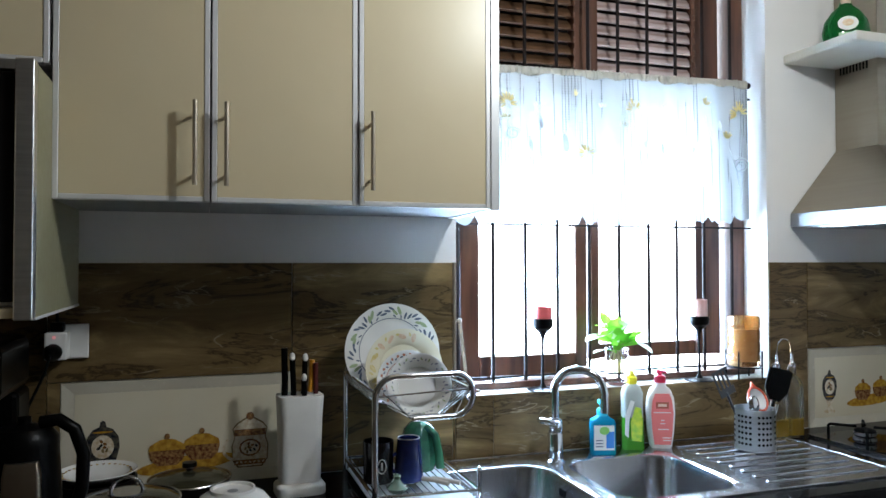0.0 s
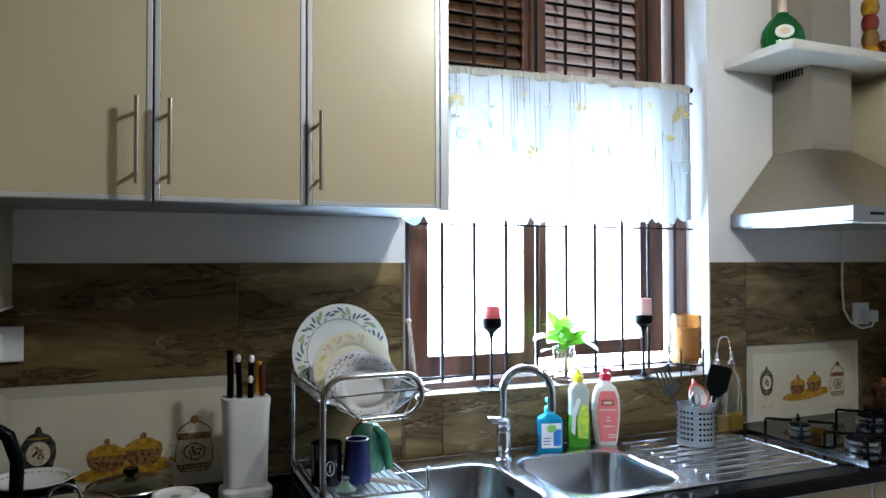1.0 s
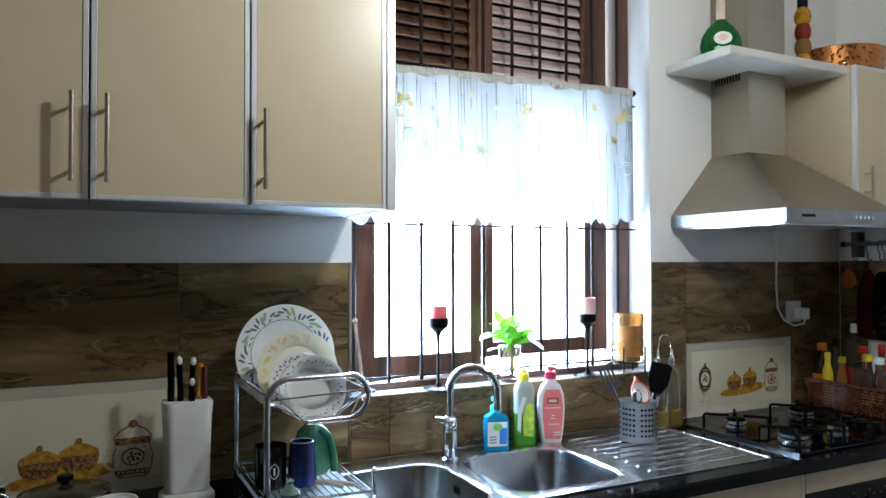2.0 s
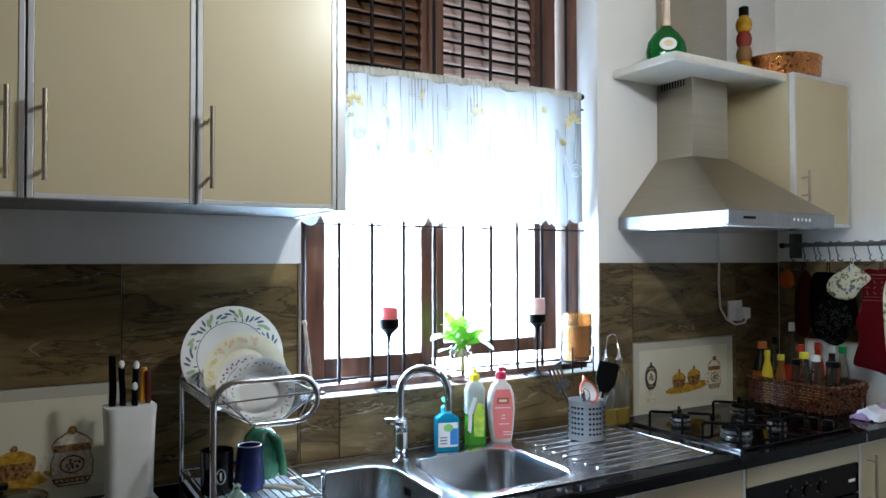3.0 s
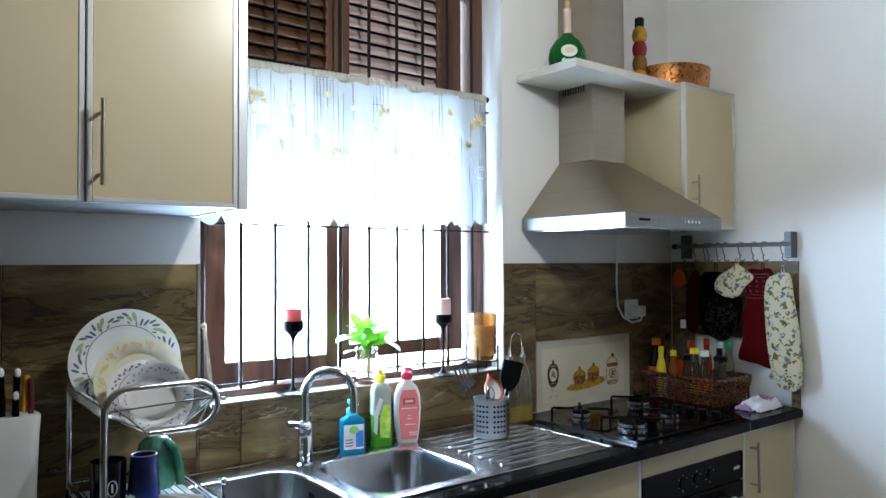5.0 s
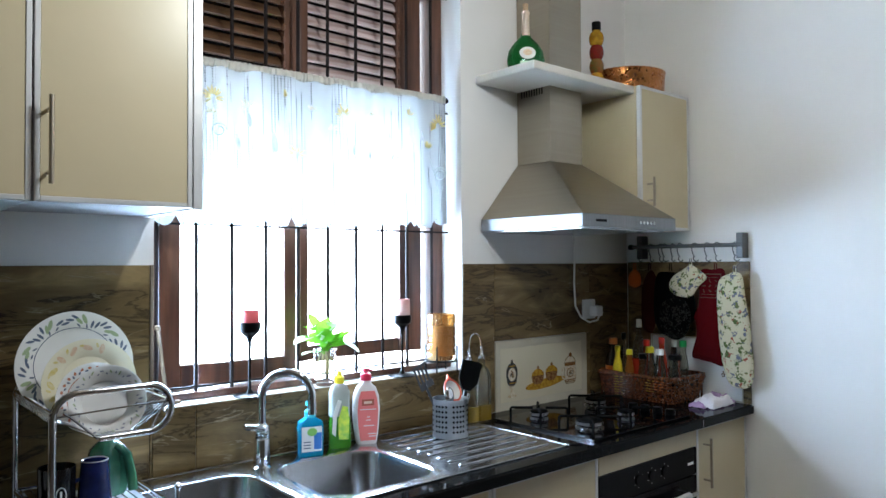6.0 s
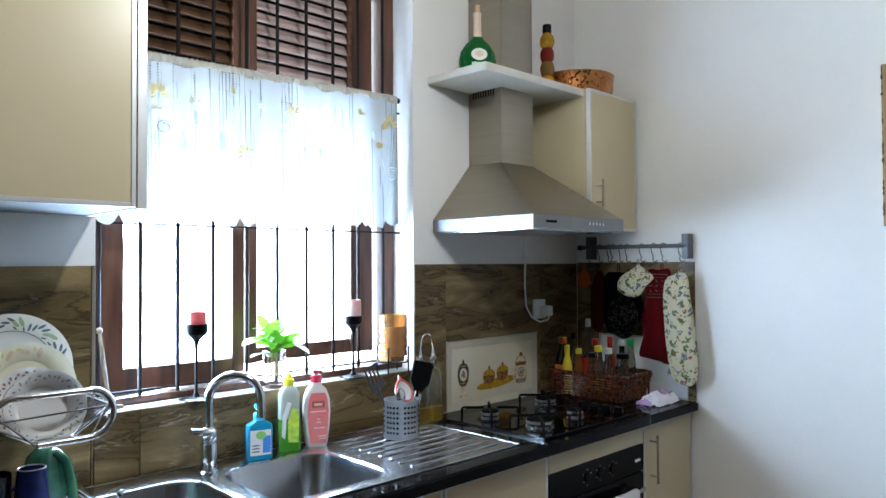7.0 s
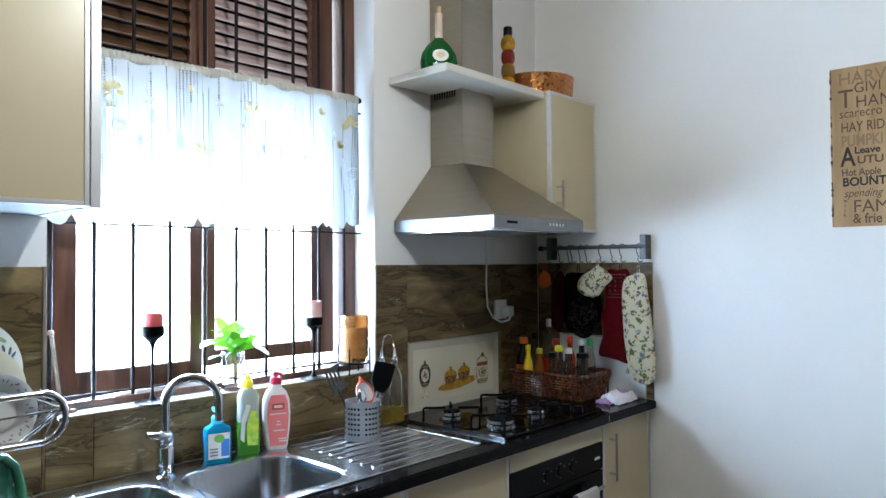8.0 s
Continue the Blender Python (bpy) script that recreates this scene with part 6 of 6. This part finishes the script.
def pillow(outline, thick, name, mat, parent, wrinkle=0.0, seed=0.0):
    """A padded cloth shape: the outline lies in y and z, and swells along x."""
    cy = sum(p[0] for p in outline) / len(outline)
    cz = sum(p[1] for p in outline) / len(outline)
    fine = []
    n = len(outline)
    for i in range(n):
        p0, p1, p2, p3 = (Vector(outline[(i + k) % n]) for k in (-1, 0, 1, 2))
        for s in range(5):
            t = s / 5
            fine.append(0.5 * ((2 * p1) + (p2 - p0) * t + (2 * p0 - 5 * p1 + 4 * p2 - p3) * t * t + (3 * p1 - p0 - 3 * p2 + p3) * t ** 3))
    bm = bmesh.new()
    rings = []
    for side in (1, -1):
        for k in (range(0, 8) if side == 1 else range(1, 8)):
            f = 1 - (k / 8) ** 1.5
            swell = thick * math.sqrt(max(0.0, 1 - f * f))
            ring = []
            for p in fine:
                y, z = cy + (p.x - cy) * f, cz + (p.y - cz) * f
                w = wrinkle * noise.noise((y * 28 + seed, z * 28, side * 3)) * (1 - f * 0.8)
                ring.append(bm.verts.new((-side * (swell + w), y, z)))
            rings.append(ring)
        tip = bm.verts.new((-side * thick, cy, cz))
        seq = rings[-8:] if side == 1 else [rings[0]] + rings[-7:]
        for a, b in zip(seq, seq[1:]):
            for i in range(len(a)):
                bm.faces.new((a[i], a[(i + 1) % len(a)], b[(i + 1) % len(b)], b[i]))
        last = seq[-1]
        for i in range(len(last)):
            bm.faces.new((last[i], last[(i + 1) % len(last)], tip))
    return part(name, bm, mat, parent, smooth=True)


FLORAL = cloth_material("cream_floral_cotton", (0.58, 0.52, 0.35), 0.0, [((0.10, 0.13, 0.045), 0.31), ((0.30, 0.09, 0.06), 0.20), ((0.15, 0.15, 0.19), 0.29), ((0.14, 0.15, 0.06), 0.22)], 27)
REDCLOTH = cloth_material("dark_red_cotton", (0.075, 0.004, 0.006), 0.0)
BLACKCLOTH = cloth_material("black_quilted_cotton", (0.002, 0.002, 0.002), 0.0)
DOTCLOTH = cloth_material("black_spotted_cotton", (0.002, 0.002, 0.002), 0.0, [((0.018, 0.018, 0.016), 0.42)], 44)
ORANGECLOTH = cloth_material("orange_cotton", (0.42, 0.10, 0.02), 0.0)
MAROONCLOTH = cloth_material("maroon_cotton", (0.035, 0.006, 0.005), 0.0)
GOLDTHREAD = material("gold_thread", (0.085, 0.035, 0.009), 0.6, second=(0.06, 0.018, 0.007), scale=200)
LX = 2.800


def hung(name, label, category, x, outline, thick, mat, top, wrinkle=0.004, extra=None):
    t = thing(name, label, category, pose(x, top[0], top[1]))
    pillow([(y - top[0], z - top[1]) for y, z in outline], thick, "cloth", mat, t, wrinkle, top[0] * 40)
    part("hanging_loop", tube([(0, 0.006, -0.01), (0, 0.004, 0.022), (0, -0.004, 0.024), (0, -0.006, -0.01)], 0.002, 6), mat, t)
    return t


hung("oven_glove", "long cream floral oven glove hanging from a hook", "oven glove", LX - 0.006, [(-0.565, 1.475), (-0.535, 1.465), (-0.50, 1.445), (-0.487, 1.38), (-0.490, 1.28), (-0.497, 1.18), (-0.512, 1.08), (-0.535, 1.02), (-0.575, 1.003), (-0.620, 1.012), (-0.640, 1.05), (-0.640, 1.13), (-0.628, 1.25), (-0.608, 1.38), (-0.597, 1.46)], 0.024, FLORAL, (-0.565, 1.48))
hung("pot_holder", "cream floral pot holder hanging askew", "pot holder", LX - 0.012, [(-0.372, 1.508), (-0.345, 1.49), (-0.29, 1.458), (-0.268, 1.42), (-0.278, 1.385), (-0.33, 1.366), (-0.375, 1.372), (-0.405, 1.41), (-0.445, 1.45), (-0.425, 1.475), (-0.395, 1.495)], 0.018, FLORAL, (-0.372, 1.51))
ap = hung("oven_glove", "dark red flared oven glove with a bordered cuff", "oven glove", LX + 0.008, [(-0.408, 1.48), (-0.40, 1.38), (-0.395, 1.33), (-0.372, 1.29), (-0.38, 1.26), (-0.385, 1.20), (-0.362, 1.115), (-0.395, 1.102), (-0.45, 1.094), (-0.51, 1.088), (-0.515, 1.20), (-0.52, 1.35), (-0.515, 1.48), (-0.46, 1.485)], 0.018, REDCLOTH, (-0.475, 1.49))
for y0, y1, z0, z1 in ((-0.035, 0.070, 1.366, 1.369), (-0.035, 0.070, 1.464, 1.469), (-0.035, -0.032, 1.369, 1.464), (0.067, 0.070, 1.369, 1.464), (-0.020, 0.055, 1.380, 1.382), (-0.020, 0.055, 1.452, 1.454)):
    part("border", box(-0.0205, -0.0185, y0, y1, z0 - 1.49, z1 - 1.49), GOLDTHREAD, ap, "gold woven border")
for k in range(9):
    part("embroidery", slab(oval(0, 0, 0.006 + 0.002 * (k % 3), 0.0028, 8), 0.0008, m=Matrix.Translation((-0.0195, -0.012 + (k % 3) * 0.028, 1.396 + (k // 3) * 0.021 - 1.49)) @ pose(0, 0, 0, 0, 35 * k, -90)), GOLDTHREAD, ap, "gold embroidered leaf")
hung("pot_holder", "small orange cloth pot holder on a hook", "pot holder", LX - 0.002, [(-0.082, 1.485), (-0.060, 1.468), (-0.050, 1.440), (-0.056, 1.412), (-0.085, 1.402), (-0.112, 1.415), (-0.115, 1.445), (-0.105, 1.472)], 0.016, ORANGECLOTH, (-0.083, 1.49))
hung("oven_glove", "maroon oven glove hanging behind the others", "oven glove", LX + 0.018, [(-0.14, 1.47), (-0.11, 1.40), (-0.105, 1.28), (-0.12, 1.21), (-0.165, 1.205), (-0.185, 1.30), (-0.19, 1.42), (-0.17, 1.475)], 0.014, MAROONCLOTH, (-0.15, 1.49))
hung("oven_glove", "black quilted oven glove hanging from a hook", "oven glove", LX + 0.004, [(-0.245, 1.475), (-0.195, 1.46), (-0.180, 1.36), (-0.185, 1.25), (-0.22, 1.20), (-0.28, 1.20), (-0.345, 1.23), (-0.385, 1.29), (-0.375, 1.38), (-0.32, 1.46)], 0.018, BLACKCLOTH, (-0.265, 1.49))
hung("pot_holder", "black cloth pot holder with grey spots", "pot holder", LX - 0.024, [(-0.285, 1.36), (-0.235, 1.33), (-0.225, 1.26), (-0.245, 1.205), (-0.31, 1.18), (-0.365, 1.22), (-0.375, 1.30), (-0.345, 1.355)], 0.012, DOTCLOTH, (-0.30, 1.37))

# ---- condiment basket ----
WICKER = material("red_brown_wicker", (0.19, 0.065, 0.025), 0.26, second=(0.014, 0.005, 0.003), scale=75, bump=0.2, bump_scale=120, vary=0.25)
BX0, BX1, BY0, BY1 = 2.585, 2.835, -0.412, -0.028
basket = thing("wicker_basket", "red-brown wicker basket of condiment bottles", "basket", pose((BX0 + BX1) / 2, (BY0 + BY1) / 2, COUNTER))
hx, hy = (BX1 - BX0) / 2, (BY1 - BY0) / 2
for row in range(9):
    z = 0.007 + row * 0.0115
    grow = 0.86 + 0.14 * min(row / 8, 1)
    path = rounded(-hx * grow, hx * grow, -hy * grow, hy * grow, 0.03, 4)
    pts = []
    n = len(path)
    for i in range(n):
        a, b = Vector(path[i]), Vector(path[(i + 1) % n])
        steps = max(1, int((b - a).length / 0.011))
        for s in range(steps):
            p = a.lerp(b, s / steps)
            out = p.normalized() * 0.0062 * (1 if (len(pts) + row) % 2 else -1)
            pts.append((p.x + out.x, p.y + out.y, z + 0.0012 * noise.noise((p.x * 60, p.y * 60, row))))
    part("strand", tube(pts, 0.0047, 6, closed=True), WICKER, basket)
for k in range(2):
    path = rounded(-hx, hx, -hy, hy, 0.03, 5)
    n = len(path)
    part("rim_strand", tube([(x + 0.004 * math.cos(i * 2.4 + k * 3.1), y, 0.108 + 0.004 * math.sin(i * 2.4 + k * 3.1)) for i, (x, y) in enumerate(path)], 0.0062, 6, closed=True), WICKER, basket)
part("base_board", box(-hx * 0.84, hx * 0.84, -hy * 0.84, hy * 0.84, 0.001, 0.008), WICKER, basket)
stake = None
for sx, sy in [(s * hx * 0.93, -hy * 0.9 + hy * 1.8 * k / 11) for s in (-1, 1) for k in range(12)] + [(-hx * 0.85 + hx * 1.7 * k / 7, s * hy * 0.95) for s in (-1, 1) for k in range(8)]:
    m = Matrix.Translation((sx, sy, 0))
    if stake is None:
        stake = part("stake", rod((0, 0, 0.004), (0, 0, 0.106), 0.003, 6), WICKER, basket, m=m)
    else:
        again(stake, m)

AMBERSAUCE = material("amber_sauce", (0.22, 0.07, 0.015), 0.08)
DARKSAUCE = material("dark_soy_sauce", (0.012, 0.007, 0.005), 0.06)
REDSAUCE = material("red_sauce", (0.40, 0.04, 0.015), 0.1)
REDCAP = material("red_cap", (0.55, 0.03, 0.015), 0.3)
ORCAP = material("orange_label", (0.62, 0.15, 0.02), 0.35)
GRCAP = material("green_cap", (0.02, 0.32, 0.08), 0.3)


def condiment(x, y, r, top, glass, cap, label, band=None, neck=0.42, band_z=(0.15, 0.45)):
    h = top - COUNTER - 0.008
    b = thing("condiment_bottle", label, "bottle", pose(x, y, COUNTER + 0.008), "bottles in the basket")
    rn = r * neck
    part("glass", lathe([(0, 0), (r * 0.92, 0), (r, 0.004), (r, h * 0.55), (r * 0.85, h * 0.66), (rn, h * 0.78), (rn, h * 0.9), (0, h * 0.9)], 22), glass, b, smooth=True)
    part("cap", lathe([(rn * 1.08, h * 0.885), (rn * 1.14, h * 0.89), (rn * 1.1, h * 0.99), (rn * 0.95, h), (0, h)], 18), cap, b, smooth=True)
    if band:
        part("label", lathe([(r + 0.0006, h * band_z[0]), (r + 0.0006, h * band_z[1])], 22), band, b, "printed paper label", smooth=True)


for row in ((2.66, -0.060, 0.034, 1.180, DARKSAUCE, ORCAP, "dark soy sauce bottle with an orange cap", ORCAP, 0.5, (0.36, 0.50)),
            (2.72, -0.075, 0.022, 1.20, CLEARB, BLACK, "slim clear glass bottle with a dark cap", None),
            (2.78, -0.115, 0.030, 1.260, CLEARB, WHITE, "tall clear glass bottle with a white cap", REDSAUCE, 0.36),
            (2.63, -0.105, 0.021, 1.150, YELLOW, YCAP, "yellow mustard bottle with a yellow cap", None, 0.5),
            (2.64, -0.160, 0.020, 1.138, AMBERSAUCE, YCAP, "small amber bottle with a yellow cap", None, 0.6),
            (2.74, -0.180, 0.024, 1.175, AMBERSAUCE, REDCAP, "amber sauce bottle with a red cap", None, 0.55),
            (2.79, -0.225, 0.024, 1.185, REDSAUCE, REDCAP, "red chilli sauce bottle with a red cap", None, 0.5),
            (2.68, -0.205, 0.024, 1.120, CLEARB, BLACK, "small clear spice jar with a dark lid", AMBERSAUCE, 0.8),
            (2.66, -0.250, 0.026, 1.155, CLEARB, YCAP, "clear shaker bottle with a yellow cap", OCHRE, 0.62, (0.1, 0.4)),
            (2.79, -0.285, 0.024, 1.175, DARKSAUCE, WHITE, "dark sauce bottle with a white cap", None, 0.5),
            (2.65, -0.305, 0.026, 1.150, CLEARB, WHITE, "clear sauce bottle with a white cap and orange labels", ORCAP, 0.58, (0.2, 0.42)),
            (2.78, -0.335, 0.023, 1.180, CLEARB, GRCAP, "clear bottle with a green cap", None, 0.6),
            (2.70, -0.345, 0.027, 1.125, CLEARB, BLACK, "clear glass spice grinder with a black top", DARKSAUCE, 0.9)):
    condiment(*row)

# ---- cloth and china cup by the wall ----
rag = thing("folded_cloth", "crumpled white and lilac cloth on the worktop", "cloth", pose(2.735, -0.495, COUNTER))
LILAC = cloth_material("lilac_white_cotton", (0.80, 0.78, 0.80), 0.0)
LILACDARK = cloth_material("lilac_cotton", (0.42, 0.28, 0.46), 0.0)
for x, y, w, d, h, mt, sd in ((-0.01, -0.005, 0.085, 0.05, 0.048, LILAC, 1.0), (0.055, 0.01, 0.060, 0.05, 0.040, LILACDARK, 5.0), (-0.075, 0.012, 0.035, 0.035, 0.020, LILACDARK, 8.0)):
    bm = bmesh.new()
    n = 16
    g = [[None] * (n + 1) for _ in range(n + 1)]
    for i in range(n + 1):
        for j in range(n + 1):
            u, v = -1 + 2 * i / n, -1 + 2 * j / n
            fall = max(0.0, 1 - max(abs(u), abs(v)) ** 4)
            z = h * fall * (0.75 + 0.6 * noise.noise((u * 1.8 + sd, v * 1.8, sd))) + 0.014 * abs(noise.noise((u * 5, v * 5, sd))) + 0.002
            g[i][j] = bm.verts.new((x + u * w * (1 + 0.12 * noise.noise((v * 2, sd, 1))), y + v * d * (1 + 0.12 * noise.noise((u * 2, sd, 2))), max(z, 0.001)))
    for i in range(n):
        for j in range(n):
            bm.faces.new((g[i][j], g[i + 1][j], g[i + 1][j + 1], g[i][j + 1]))
    part("fold", bm, mt, rag, smooth=True)

# ---- wooden sign on the side wall ----
SIGNWOOD = material("tan_sign_wood", (0.46, 0.30, 0.15), 0.7, second=(0.33, 0.20, 0.09), scale=4, stretch=(3, 5, 0.7), bump=0.2, bump_scale=80, vary=0.05)
SIGNEDGE = material("dark_worn_edge", (0.06, 0.035, 0.02), 0.8, second=(0.15, 0.09, 0.05), scale=60)
INK = {"dark": material("black_sign_ink", (0.025, 0.02, 0.018), 0.7), "brown": material("brown_sign_ink", (0.11, 0.06, 0.035), 0.7), "faded": material("faded_sign_ink", (0.27, 0.17, 0.09), 0.7)}
SY, SZ0, SZ1 = -1.303, 1.640, 2.214
sign = thing("wooden_sign", "tan plank wall sign with harvest words in mixed lettering", "sign", pose(X_EAST, SY, SZ0))
for k in range(5):
    part("board", box(-0.014, -0.001, -0.0915 * (k + 1) + 0.0006, -0.0915 * k - 0.0006, 0, SZ1 - SZ0, 0.0015, 1), SIGNWOOD, sign)
part("batten", box(-0.002, -0.0003, -0.45, -0.008, 0.01, SZ1 - SZ0 - 0.01), SIGNEDGE, sign, "dark backing batten")
rs = random.Random(8)
for k in range(26):
    z = rs.uniform(0.01, 0.56)
    part("worn_chip", slab(oval(0, 0, rs.uniform(0.002, 0.005), rs.uniform(0.005, 0.016), 7), 0.0006, m=Matrix.Translation((-0.0138, -0.003, z)) @ pose(0, 0, 0, 0, 0, -90)), SIGNEDGE, sign)


def words(text, y, z, size, ink, squeeze=1.0, bold=0.0, shear=0.0):
    cu = bpy.data.curves.new("words", "FONT")
    cu.body, cu.size, cu.extrude, cu.offset, cu.shear = text, size, 0.0004, bold, shear
    tmp = new("words_source", cu)
    bpy.context.view_layer.update()
    me = bpy.data.meshes.new_from_object(tmp.evaluated_get(bpy.context.evaluated_depsgraph_get()))
    bpy.data.objects.remove(tmp)
    me.materials.clear()
    me.materials.append(INK[ink])
    ob = new("lettering", me)
    ob.parent = sign
    turn = Matrix(((0, 0, -1, 0), (-1, 0, 0, 0), (0, 1, 0, 0), (0, 0, 0, 1)))
    ob.matrix_basis = Matrix.Translation((-0.0146, y, z)) @ turn @ Matrix.Diagonal((squeeze, 1, 1, 1))
    ob["label"] = "painted lettering"


for text, y, z, size, ink, sq, bold, shear in (("HARV", -0.028, 0.512, 0.062, "faded", 0.95, 0.0006, 0), ("T", -0.026, 0.428, 0.095, "brown", 0.9, 0.0, 0), ("GIVI", -0.078, 0.478, 0.050, "brown", 0.95, 0.0, 0), ("HAN", -0.082, 0.425, 0.060, "brown", 0.9, 0.0, 0),
                                          ("scarecro", -0.030, 0.392, 0.046, "brown", 0.85, 0.0, 0), ("HAY RID", -0.034, 0.340, 0.050, "brown", 0.72, 0.0004, 0), ("PUMPKI", -0.034, 0.288, 0.056, "faded", 0.70, 0.0012, 0), ("A", -0.032, 0.218, 0.098, "dark", 0.72, 0.0014, 0),
                                          ("Leave", -0.076, 0.260, 0.034, "dark", 1.05, 0.0008, 0), ("UTU", -0.084, 0.224, 0.038, "brown", 1.1, 0.0008, 0), ("Hot Apple", -0.034, 0.182, 0.036, "brown", 0.82, 0.0006, 0), ("BOUNT", -0.036, 0.146, 0.042, "dark", 0.95, 0.0011, 0),
                                          ("spending", -0.040, 0.106, 0.040, "brown", 0.85, 0.0, 0.35), ("FAM", -0.068, 0.050, 0.064, "brown", 0.95, 0.0, 0), ("& frie", -0.068, 0.012, 0.048, "brown", 0.85, 0.0008, 0),
                                          ("w", -0.038, 0.088, 0.020, "brown", 1, 0, 0), ("i", -0.041, 0.070, 0.020, "brown", 1, 0, 0), ("t", -0.040, 0.052, 0.020, "brown", 1, 0, 0), ("h", -0.038, 0.034, 0.020, "brown", 1, 0, 0)):
    words(text, y, z, size, ink, sq, bold, shear)
